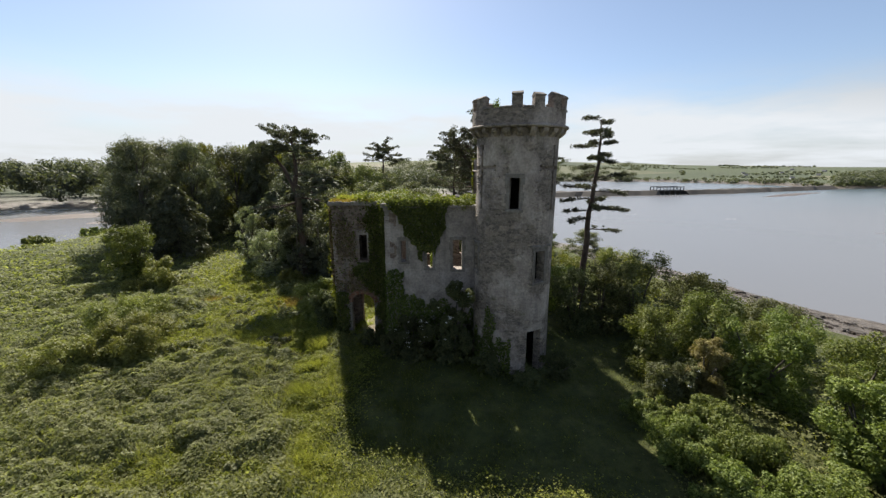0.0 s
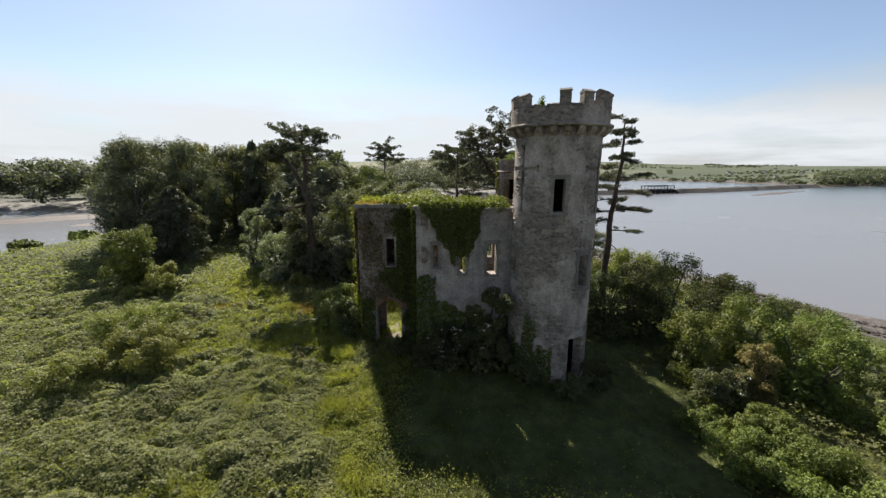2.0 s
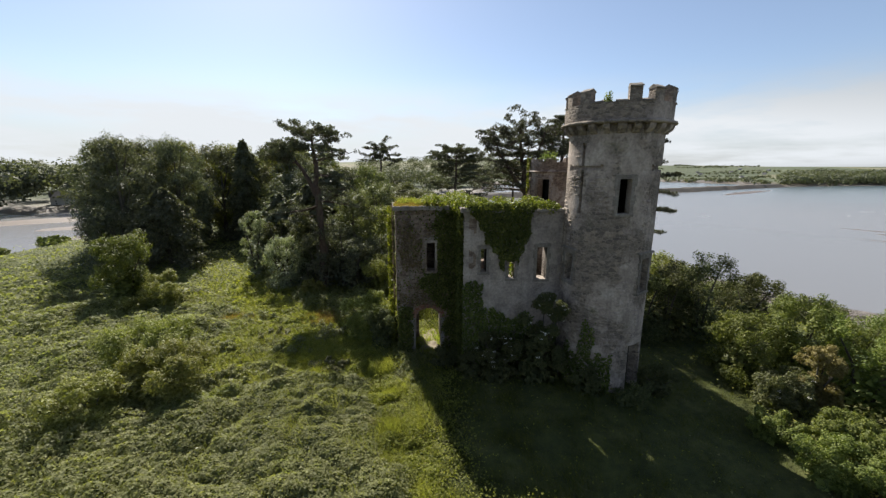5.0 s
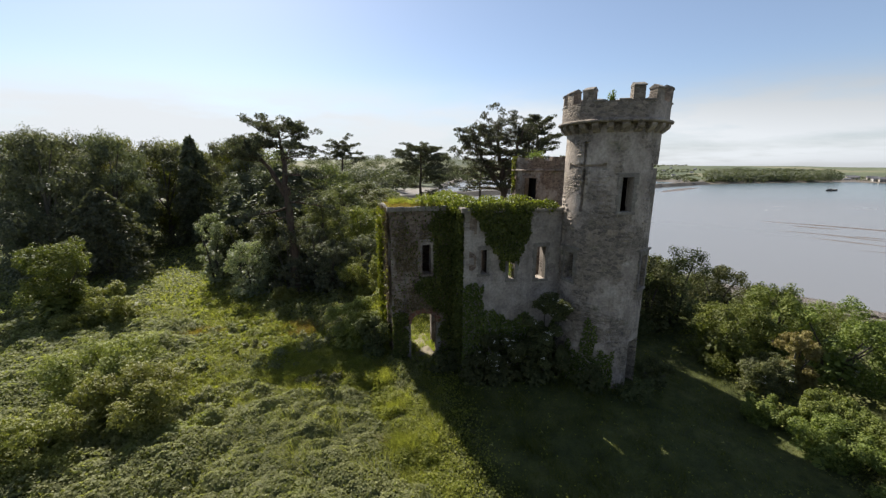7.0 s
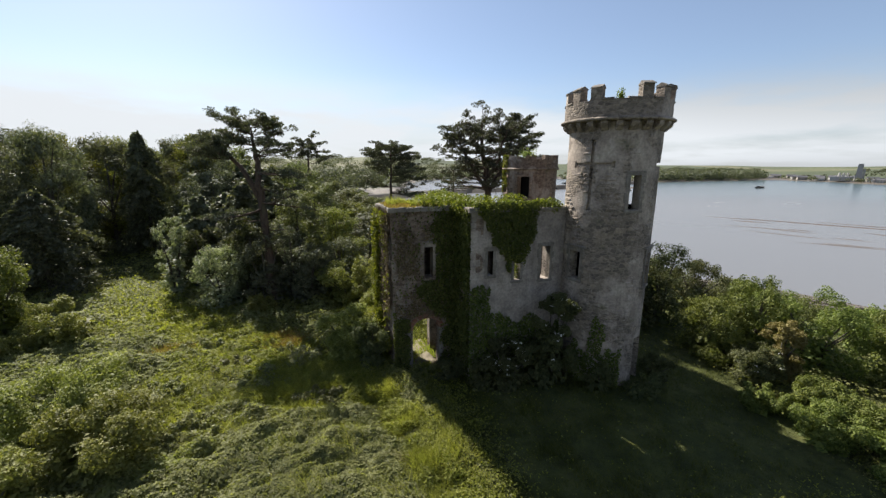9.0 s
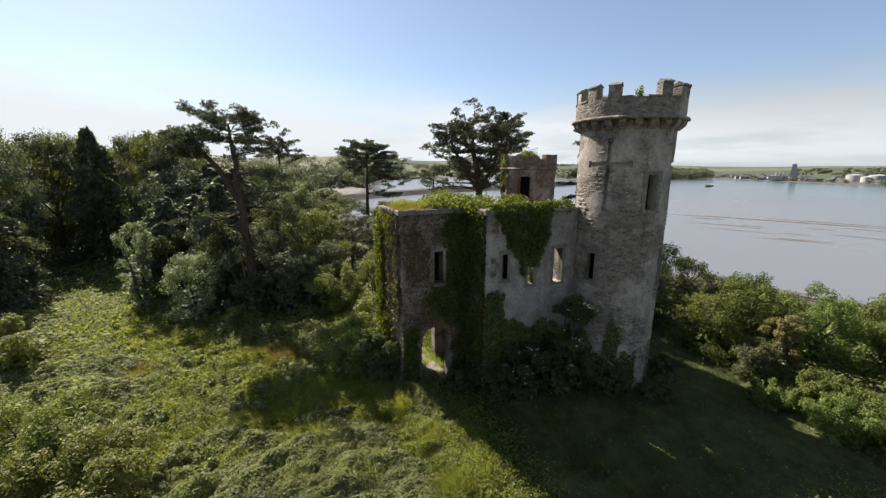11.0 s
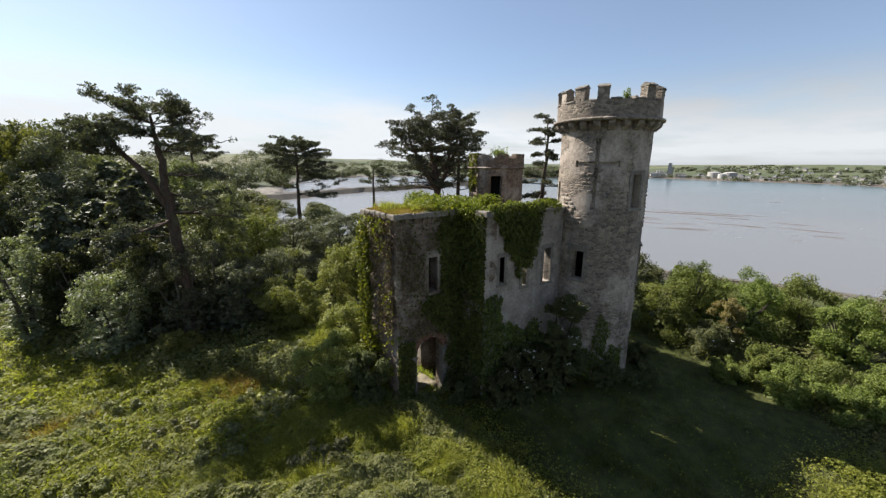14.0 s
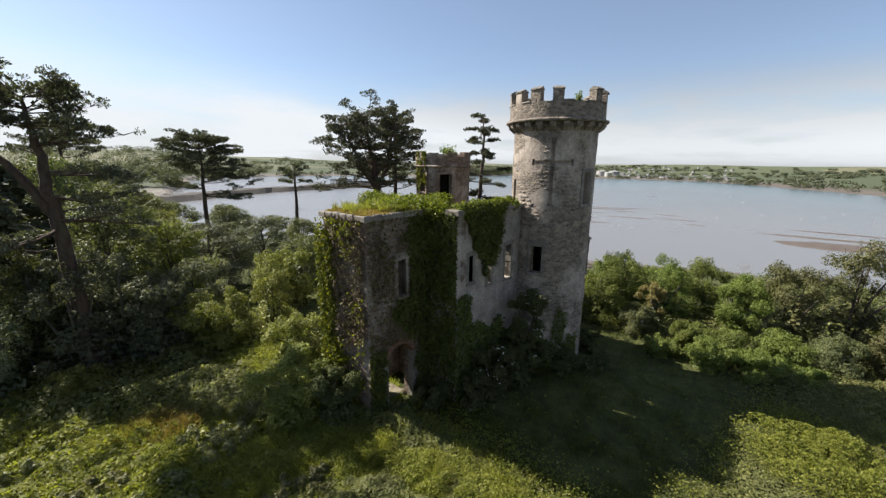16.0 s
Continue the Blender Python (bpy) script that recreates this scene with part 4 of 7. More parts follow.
# ---- plants ----
def bush(name, label, at, rx, ry, h, n, leaf, mat, seed, category="bush", lumps=16, stems=4, flowers=0, group="", shade=0.35):
    """A leafy bush: stems from the ground, and leaves in uneven clumps."""
    rng = np.random.default_rng(seed)
    z0 = ground_z(*at)
    ob = thing(name, label, category, (at[0], at[1], z0 - 0.05), group)
    a = rng.uniform(0, 2 * math.pi, lumps)
    q = np.sqrt(rng.random(lumps)) * 0.82
    top = np.sqrt(np.clip(1 - (q * 0.98) ** 3.4, 0.05, 1))
    f = rng.uniform(0.18, 0.95, lumps)
    f[: lumps * 2 // 5] = rng.uniform(0.82, 1.0, lumps * 2 // 5)
    rad = rng.uniform(0.24, 0.42, lumps) * min(rx, ry, h)
    cen = np.stack([np.cos(a) * q * rx, np.sin(a) * q * ry, np.clip(top * f * (h - rad * 0.8), rad * 0.6, None)], 1)
    leaf, n = leaf * 0.80, int(n * 1.6)
    pos, d, core, dc, size_c = tufted(rng, cen, rad, n, 0.85)
    heart = unit(rng.normal(size=(n // 14, 3))) * rng.random((n // 14, 1)) ** 0.4 * 0.66 * np.array([rx, ry, h * 0.85])
    heart[:, 2] = np.abs(heart[:, 2])
    size = np.concatenate([np.full(len(pos), leaf), size_c, np.full(len(heart), leaf * 3.2)])
    pos, d = np.concatenate([pos, core, heart]), np.concatenate([d, dc, unit(heart)])
    lift = h / np.percentile(pos[:, 2], 99.6)
    pos[:, 2] *= lift
    cen[:, 2] *= lift
    keep = pos[:, 2] > 0.05
    pos, d, size = pos[keep], d[keep], size[keep]
    nrm = d + rng.normal(scale=0.5, size=d.shape) + np.array([0, 0, 0.45])
    part("foliage", blade_leaves("foliage", pos, nrm, size, size * 0.66, mat, rng), ob)
    lines = []
    for i in range(stems):
        c = cen[i % lumps]
        b = Vector((c[0] * 0.12, c[1] * 0.12, 0))
        mid = Vector((c[0] * 0.45, c[1] * 0.45, c[2] * 0.6))
        r = 0.02 + 0.012 * h
        lines.append([(b, r), (mid, r * 0.7), (Vector(c), r * 0.3)])
    for line in lines:
        V, F = tubes([line], 5)
        part("stem", mesh_from("stem", V, F, BARK, True), ob)
    if flowers:
        k = rng.choice(len(pos), flowers * 8)
        top = k[np.argsort(-(pos[k] @ np.array([0.0, -0.6, 0.35])))][: flowers * 4][:: 4]
        P = np.repeat(pos[top], 7, 0) + rng.normal(scale=0.05, size=(7 * flowers, 3)) * np.array([1, 1, 0.35]) + np.array([0, -0.05, 0.05])
        part("blossom", leaves_mesh("blossom", P, rng.normal(size=P.shape) * 0.3 + np.array([0, -0.3, 1]), 0.06, 0.055, L_FLOWER, rng), ob, "flat cream flower heads")
    return ob


def broadleaf(name, label, at, h, rad, n, leaf, mat, seed, low=0.2, lumps=26, group=""):
    """A tree with a tapered trunk, limbs and a crown of leafy clumps."""
    rng = np.random.default_rng(seed)
    ob = thing(name, label, "tree", (at[0], at[1], ground_z(*at) - 0.1), group)
    cen, rr = [], []
    for i in range(lumps):
        t = (i + rng.random()) / lumps
        z = h * (low + (0.97 - low) * t)
        prof = math.sin(math.pi * min(1, 0.26 + 0.72 * t)) ** 0.6
        a = i * 2.399 + rng.uniform(-0.5, 0.5)
        q = rad * prof * rng.uniform(0.45, 0.95)
        r = rad * rng.uniform(0.24, 0.40)
        cen.append((math.cos(a) * q, math.sin(a) * q, min(z, h - r * 0.7)))
        rr.append(r)
    pos, d, core, dc, size_c = tufted(rng, cen, rr, int(n * 1.5), 0.75)
    size = np.concatenate([np.full(len(pos), leaf * 0.85), size_c])
    pos, d = np.concatenate([pos, core]), np.concatenate([d, dc])
    nrm = d + rng.normal(scale=0.45, size=d.shape) + np.array([0, 0, 0.5])
    part("crown", blade_leaves("crown", pos, nrm, size, size * 0.7, mat, rng), ob)
    r0 = 0.022 * h
    V, F = tubes([[((0, 0, 0), r0 * 1.3), ((0.02 * h, 0, h * 0.12), r0), ((0, 0.02 * h, h * 0.5), r0 * 0.6), ((0, 0, h * 0.9), r0 * 0.12)]], 6)
    part("trunk", mesh_from("trunk", V, F, BARK, True), ob)
    for c in cen[1::4]:
        b = Vector((0, 0, max(h * 0.1, c[2] * 0.55)))
        V, F = tubes([[(b, r0 * 0.45), (b.lerp(Vector(c), 0.5) + Vector((0, 0, 0.05 * h)), r0 * 0.25), (Vector(c), r0 * 0.08)]], 5)
        part("limb", mesh_from("limb", V, F, BARK, True), ob)
    return ob


def conifer(name, label, at, h, rad, n, mat, seed, droop=0.25, group="", blunt=0.0):
    """A dark conifer in layered boughs."""
    rng = np.random.default_rng(seed)
    ob = thing(name, label, "tree", (at[0], at[1], ground_z(*at) - 0.1), group)
    P, A = [], []
    boughs, lines = 90, [[((0, 0, 0), 0.022 * h), ((0, 0, h * 0.5), 0.013 * h), ((0, 0, h * 0.99), 0.002 * h)]]
    per = n // boughs
    for i in range(boughs):
        t = ((i + 0.5) / boughs) ** 0.85
        z = h * (0.05 + 0.93 * t)
        reach = rad * ((1 - blunt) * (1 - t) ** 0.75 + blunt * (1 - t ** 2.4) ** 0.62 * (0.75 + 0.25 * t) + 0.05) * rng.uniform(0.66, 1.08)
        a = i * 2.399 + rng.uniform(-0.4, 0.4)
        s = rng.random(per) ** 0.55
        lat = rng.normal(size=per) * 0.16 * reach * (1.1 - 0.6 * s)
        x = math.cos(a) * s * reach - math.sin(a) * lat
        y = math.sin(a) * s * reach + math.cos(a) * lat
        zz = z - droop * reach * s ** 1.6 + rng.normal(size=per) * 0.06 * h / 10 + rng.random(per) * 0.3
        P.append(np.stack([x, y, zz], 1))
        ax = np.stack([math.cos(a) + rng.normal(size=per) * 0.5, math.sin(a) + rng.normal(size=per) * 0.5, -droop + rng.normal(size=per) * 0.35], 1)
        A.append(ax)
        if i % 3 == 0:
            lines.append([((0, 0, z), 0.006 * h), ((math.cos(a) * reach * 0.8, math.sin(a) * reach * 0.8, z - droop * reach * 0.6), 0.002 * h)])
    P, A = np.concatenate(P), np.concatenate(A)
    part("crown", needles_mesh("crown", P, A, 0.36, 0.16, mat, rng), ob)
    V, F = tubes(lines, 6)
    part("trunk", mesh_from("trunk", V, F, BARK, True), ob)
    return ob


def limb_line(start, way, length, r, rise, rng, bend=0.12):
    """A crooked branch."""
    p, pts, d = Vector(start), [], Vector(way).normalized()
    n = 6
    for i in range(n + 1):
        pts.append((p.copy(), r * (1 - 0.82 * i / n)))
        d = (d + Vector((rng.normal() * bend, rng.normal() * bend, rise / n + rng.normal() * bend * 0.7))).normalized()
        p = p + d * length / n
    return pts


def pine(name, label, at, stems, seed, tufts=26, density=1.0, limb_rise=0.25, pad=0.75, needle=0.26, group="", bare=(), reach=1.0, twigs=2, flat=0.30):
    """A maritime pine. stems: polylines of (x, y, z, radius) from the base, with a list of limbs (share of the stem, direction in degrees, length, rise)."""
    rng = np.random.default_rng(seed)
    ob = thing(name, label, "tree", (at[0], at[1], ground_z(*at) - 0.15), group)
    tl, pads, pr = [], [], []
    for pts, limbs in stems:
        line = [(Vector(p[:3]), p[3]) for p in pts]
        fine = []
        for (a, ra), (b, rb) in zip(line, line[1:]):
            for i in range(4):
                s = i / 4
                fine.append((a.lerp(b, s) + Vector((rng.normal(), rng.normal(), 0)) * 0.05, ra + (rb - ra) * s))
        fine.append(line[-1])
        tl.append(fine)
        for share, deg, length, rise in limbs:
            k = share * (len(fine) - 1)
            i = min(int(k), len(fine) - 2)
            s = fine[i][0].lerp(fine[i + 1][0], k - i)
            r = max(0.032, fine[i][1] * 0.30)
            ll = limb_line(s, (math.cos(radians(deg)), math.sin(radians(deg)), rise), length, r, limb_rise, rng, 0.11)
            subs = []
            for j in range(2, 7):
                p = ll[j][0]
                for _ in range(twigs if j > 3 else twigs // 2):
                    w = Vector((rng.normal(), rng.normal(), 0.10 + 0.55 * rng.random()))
                    q = p + w.normalized() * rng.uniform(0.3, 1.0) * pad * reach * (0.6 + 0.12 * length)
                    subs.append([(p, 0.026), (p.lerp(q, 0.6) + Vector((0, 0, 0.04)), 0.016), (q, 0.006)])
                    pads.append(q); pr.append(pad * rng.uniform(0.38, 0.78))
            V, F = tubes([ll] + subs, 5)
            part("limb", mesh_from("limb", V, F, BARK_PINE, True), ob)
    for lb in bare:
        s, deg, length, rise = lb
        V, F = tubes([limb_line(s, (math.cos(radians(deg)), math.sin(radians(deg)), rise), length, 0.045, 0.1, rng, 0.2)], 5)
        part("dead_limb", mesh_from("dead_limb", V, F, BARK_PINE, True), ob)
    V, F = tubes(tl, 9)
    part("trunk", mesh_from("trunk", V, F, BARK_PINE, True), ob)
    pads, pr = np.array([tuple(p) for p in pads]), np.array(pr)
    n = int(len(pr) * tufts * density)
    # tufts: sprays of needles round the twig ends
    c, d = clump_points(rng, pads, pr, n, flat, 0.25)
    P = np.repeat(c, 4, 0)
    ax = np.repeat(d * np.array([1, 1, 0.6]), 4, 0) + rng.normal(scale=0.75, size=P.shape) + np.array([0, 0, 0.45])
    ax = unit(ax)
    P = P + ax * needle * 0.4
    part("crown", needles_mesh("crown", P, ax, needle, needle * 0.36, L_PINE, rng), ob)
    return ob


def fan(n, lo, hi, l0, l1, rise, seed, a0=0):
    """Limbs spread up a stem: lengths run from l0 (lowest) to l1 (highest)."""
    rs = np.random.RandomState(seed)
    out = []
    for i in range(n):
        s = i / max(1, n - 1)
        out.append((min(0.995, lo + (hi - lo) * s + rs.uniform(-0.02, 0.02)), a0 + i * 137.5 + rs.uniform(-25, 25), (l0 + (l1 - l0) * s) * rs.uniform(0.55, 1.25), rise + rs.uniform(-0.16, 0.16)))
    return out


def layers(rows, seed):
    """Limbs in flat storeys: rows of (share of the stem, how many, length, rise, first direction, sector)."""
    rs = np.random.RandomState(seed)
    out = []
    for share, n, length, rise, a0, sector in rows:
        for i in range(n):
            out.append((min(0.995, share + rs.uniform(-0.012, 0.012)), a0 + sector * (i + 0.5) / n - sector / 2 + rs.uniform(-14, 14), length * rs.uniform(0.72, 1.12), rise + rs.uniform(-0.06, 0.06)))
    return out


# the big forked pine beside the path
pine("forked_pine", "tall forked pine with a flat dark crown", (-14.2, 37.3), [
    ([(0, 0, 0, 0.40), (0.1, 0, 4.0, 0.34), (0.0, 0.1, 8.0, 0.29), (-0.1, 0.2, 10.0, 0.24), (-0.2, 0.4, 12.2, 0.17), (-0.35, 0.4, 14.3, 0.06)],
     layers([(0.42, 3, 4.4, -0.18, 180, 140), (0.48, 3, 4.2, -0.15, 0, 140), (0.58, 3, 3.0, 0.0, 20, 160), (0.68, 4, 3.5, 0.06, 0, 130), (0.79, 4, 3.0, 0.10, 10, 190), (0.88, 6, 2.6, 0.14, 0, 360), (0.94, 8, 2.6, 0.18, 0, 360), (0.985, 8, 2.2, 0.24, 0, 360)], 91)),
    ([(-0.1, 0.2, 8.8, 0.22), (-1.0, 0.3, 11.0, 0.18), (-2.0, 0.5, 12.3, 0.12), (-2.6, 0.5, 13.2, 0.05)],
     layers([(0.58, 3, 2.2, 0.0, 190, 140), (0.76, 5, 2.5, 0.02, 185, 150), (0.89, 6, 2.1, 0.14, 180, 300), (0.975, 6, 1.5, 0.32, 180, 360)], 93))],
    1, tufts=16, pad=0.42, needle=0.16, limb_rise=0.05, twigs=3, reach=1.8, flat=0.46, bare=[((0.0, 0.1, 7.4), 175, 2.8, -0.2), ((0.0, 0.1, 6.6), 350, 2.6, -0.1), ((0.0, 0.1, 9.0), 8, 3.0, 0.2)])
# the broad pine behind the hall
pine("broad_pine", "broad many-stemmed pine with an open dark crown", (4.7, 36.3), [
    ([(0, 0, 0, 0.44), (-0.1, 0, 4, 0.38), (-0.3, 0, 8.0, 0.32), (-0.5, 0.1, 10.5, 0.25), (-1.0, 0.2, 13.2, 0.14), (-0.9, 0.2, 15.2, 0.04)],
     [(0.52, 175, 4.6, 0.05), (0.55, 200, 4.4, -0.1), (0.53, 10, 3.4, 0.0), (0.56, 250, 3.4, 0.0), (0.57, 80, 3.2, 0.1)] + fan(38, 0.50, 0.99, 4.4, 2.1, 0.22, 31)),
    ([(-0.3, 0, 9.0, 0.20), (0.8, 0.2, 10.8, 0.16), (1.8, 0.3, 12.8, 0.10), (2.2, 0.3, 14.6, 0.04)], fan(16, 0.30, 0.99, 2.8, 1.4, 0.2, 33, 40)),
    ([(-0.4, 0, 9.2, 0.20), (-1.8, -0.2, 11.0, 0.15), (-3.0, -0.3, 12.8, 0.10), (-3.3, -0.3, 14.2, 0.04)], fan(26, 0.30, 0.99, 3.2, 1.7, 0.15, 35, 90)),
    ([(-0.5, 0.1, 10.0, 0.16), (0.2, -0.8, 12.0, 0.12), (0.6, -1.4, 14.4, 0.05)], fan(8, 0.3, 0.99, 2.4, 1.4, 0.2, 37, 10))],
    2, tufts=20, pad=0.46, needle=0.15, limb_rise=0.2, reach=1.5, twigs=2, flat=0.42, bare=[((-0.3, 0, 8.0), 20, 3.4, 0.1), ((-0.2, 0, 7.5), -15, 3.0, 0.1)])
pine("slim_pine", "slim pine with a small dark top", (8.2, 38.5), [
    ([(0, 0, 0, 0.26), (0, 0, 7, 0.20), (0.2, 0, 13, 0.12), (0.2, 0, 16.0, 0.04)], fan(34, 0.46, 0.99, 3.4, 1.0, 0.05, 41))], 3, tufts=13, pad=0.30, needle=0.15, twigs=4, reach=1.7, flat=0.45)
# the tall sparse pine by the shore
pine("shore_pine", "tall sparse pine with drooping ragged limbs on the shore", (12.1, 31.8), [
    ([(0, 0, 0, 0.30), (0.1, 0, 3.5, 0.26), (0.25, 0, 8, 0.20), (0.5, 0, 12, 0.13), (0.55, 0, 15.4, 0.04)],
     [(0.42, 0, 2.9, 0.0), (0.47, 180, 1.6, -0.05), (0.52, -10, 3.0, 0.05), (0.55, 60, 1.8, 0.0)] + fan(26, 0.50, 0.99, 2.9, 1.2, 0.02, 51))],
    4, tufts=12, pad=0.32, needle=0.15, limb_rise=-0.16, reach=1.4, twigs=4, flat=0.5, bare=[((0.15, 0, 5.4), 5, 1.8, -0.5), ((0.15, 0, 4.8), 190, 1.2, -0.3)])
# farther pines
pine("spreading_pine", "spreading dark pine near the water", (1.9, 70.0), [
    ([(0, 0, 0, 0.34), (0, 0, 6, 0.26), (0.2, 0, 11, 0.16), (0.2, 0, 14.6, 0.05)], layers([(0.40, 3, 6.4, -0.04, -28, 70), (0.46, 3, 5.2, 0.0, 165, 110), (0.52, 3, 5.6, 0.0, -10, 120), (0.60, 5, 5.2, 0.02, -20, 360), (0.69, 6, 4.8, 0.03, 20, 360), (0.78, 7, 4.4, 0.05, 0, 360), (0.87, 7, 4.0, 0.07, 30, 360), (0.95, 8, 3.0, 0.12, 0, 360)], 61))], 5, tufts=22, pad=0.68, needle=0.22, twigs=4, reach=1.3, flat=0.30)
pine("small_topped_pine", "lone pine with a bent flat top", (-11.2, 71.5), [
    ([(0, 0, 0, 0.30), (0.2, 0, 7, 0.22), (0.1, 0, 12, 0.14), (0.3, 0, 15.2, 0.05)], fan(20, 0.66, 0.99, 3.4, 1.8, 0.1, 71))], 6, tufts=15, pad=0.55, needle=0.22, twigs=3, reach=1.2, flat=0.34)
pine("half_dead_pine", "half-dead pine with a thin crown", (9.4, 59.4), [
    ([(0, 0, 0, 0.28), (0, 0, 5, 0.22), (0.1, 0, 9, 0.13), (0.3, 0, 12.2, 0.03)], fan(9, 0.62, 0.90, 3.0, 1.6, 0.0, 81))], 7, tufts=15, pad=0.5, needle=0.22,
    bare=[((0.2, 0, 11.0), 20, 2.0, 0.2), ((0.1, 0, 8), 0, 2.6, 0.1), ((0, 0, 5.6), 10, 2.0, 0.2)])

# woodland behind the meadow: (kind, x, y, height, spread)
WOOD = [("c", -20.8, 46.5, 8.6, 3.2), ("d", -21.5, 55.5, 11.2, 4.4), ("c", -18.6, 47.5, 8.8, 4.0), ("c", -16.5, 43.5, 9.8, 3.4), ("b", -12, 43, 9.0, 3.6), ("l", -8.5, 44.5, 7.4, 3.3), ("c", -16, 52, 11.0, 4.4),
        ("d", -22.5, 59, 11.4, 4.2), ("b", -10.5, 53, 9.4, 4.0), ("l", -10.4, 60, 8.6, 3.4), ("d", -4.5, 49, 6.4, 3.4), ("d", 0.5, 50, 6.2, 3.4), ("b", 5.5, 51, 5.4, 3.2), ("b", 10, 47, 5.0, 3.0), ("l", -24.0, 61, 12.0, 4.2), ("d", -35.5, 66.0, 12.4, 5.2), ("d", -27.2, 66.0, 12.4, 4.6), ("d", -41.0, 58.5, 12.8, 5.2), ("d", -40.6, 51.5, 10.6, 3.8), ("c", -18.6, 58.0, 11.6, 4.2),
        ("d", -39.0, 49.5, 12.4, 4.8), ("d", -42.4, 55, 12.4, 4.4), ("d", -36.5, 56, 12.6, 4.4), ("d", -46.5, 59, 12.6, 5.2), ("l", -41, 66, 13.0, 4.6), ("c", -31, 64, 12.6, 3.0), ("b", -49, 66, 12.4, 4.8), ("b", -24, 64, 12.6, 4.8),
        ("l", -35, 70, 14.6, 5.2), ("c", -45, 73, 14.0, 4.0), ("b", -17, 62, 11.6, 4.6), ("b", -53, 76, 12.0, 5.0), ("b", -27, 73, 13.0, 5.0), ("b", -19, 74, 11.0, 4.8), ("b", -12.5, 62, 11.8, 4.4), ("l", -6, 60, 6.6, 3.8), ("b", -41, 82, 14.0, 5.4),
        ("b", -33, 86, 14.0, 5.4), ("b", -24, 88, 12.6, 5.2), ("b", -15, 88, 12.0, 5.0), ("b", -7, 84, 9.5, 4.6), ("b", 2, 60, 5.4, 3.4), ("b", 14, 55, 4.6, 3.0), ("b", 19, 50, 4.4, 2.8), ("b", -5, 72, 7.4, 4.2), ("b", 7, 78, 6.0, 3.6), ("b", 2, 88, 8.0, 4.6), ("b", 10, 86, 7.0, 4.6), ("b", -3.5, 80, 8.2, 4.6), ("b", 15, 78, 5.6, 4.0),
        ("b", -56, 90, 12.0, 5.2), ("b", -48, 96, 13.0, 5.4), ("b", -36, 102, 13.0, 5.4), ("b", -24, 104, 11.0, 5.0), ("b", -60, 104, 12.0, 5.4), ("b", -48, 116, 12.5, 5.6)]
WOOD_GROUP = "trees of the headland wood"
masters = {
    "b": [(broadleaf("woodland_tree", "dark green broadleaf woodland tree", (WOOD[8][1], WOOD[8][2]), 10, 4.0, 11000, 0.17, L_WOOD, 101, 0.06, group=WOOD_GROUP), 8),
          (broadleaf("woodland_tree", "dark green broadleaf woodland tree", (WOOD[4][1], WOOD[4][2]), 10, 4.0, 11000, 0.17, L_WOOD, 102, 0.06, 30, group=WOOD_GROUP), 4)],
    "f": [(broadleaf("woodland_tree", "dark green broadleaf woodland tree deep in the wood", (-39, 62), 10, 4.0, 7000, 0.25, L_WOOD, 106, 0.06, group=WOOD_GROUP), -1)],
    "l": [(broadleaf("oak_tree", "sunlit yellow-green oak in the wood", (WOOD[9][1], WOOD[9][2]), 10, 4.0, 11000, 0.17, L_WOOD_LIGHT, 103, 0.08, group=WOOD_GROUP), 9)],
    "d": [(broadleaf("evergreen_oak", "dark rounded evergreen oak at the wood's edge", (-39.0, 49.5), 10, 4.0, 13000, 0.15, L_CONIFER, 107, 0.04, 36, group=WOOD_GROUP), -2)],
    "c": [(conifer("dark_conifer", "dark drooping conifer at the wood's edge", (WOOD[0][1], WOOD[0][2]), 10, 3.2, 10800, L_CONIFER, 104, 0.45, group=WOOD_GROUP, blunt=0.8), 0)],
}
_rs = np.random.RandomState(4)
WOOD.append(("f", -30, 95, 12.0, 5.0))
masters["f"][0] = (masters["f"][0][0], len(WOOD) - 1)
masters["d"][0] = (masters["d"][0][0], next(i for i, w in enumerate(WOOD) if w[0] == "d"))
for i, (k, x, y, h, sp) in enumerate(WOOD):
    if k == "b" and y > 57:
        k = "f"
    h = min(h * 1.22, 15.4) if x < -22 else h
    sp *= 1.22 if k == "c" else 1.0
    own = [m for m, j in masters[k] if j == i]
    base_r = {"b": 4.0, "d": 4.0, "f": 4.0, "l": 4.0, "c": 3.2}[k]
    m = pose(x, y, ground_z(x, y) - 0.1, 0, 0, _rs.uniform(0, 360)) @ Matrix.Diagonal((sp / base_r, sp / base_r * _rs.uniform(0.9, 1.1), h / 10, 1))
    if own:
        own[0].matrix_basis = m
    else:
        src = masters[k][i % len(masters[k])][0]
        o_scale = src.scale.copy()
        src.scale = (1, 1, 1)
        copy_thing(src, m)
        src.scale = o_scale
conifer("rounded_yew", "broad rounded dark yew beside the path", (-33.2, 46.8), 9.2, 4.9, 13500, L_CONIFER, 105, 0.42, blunt=0.9)

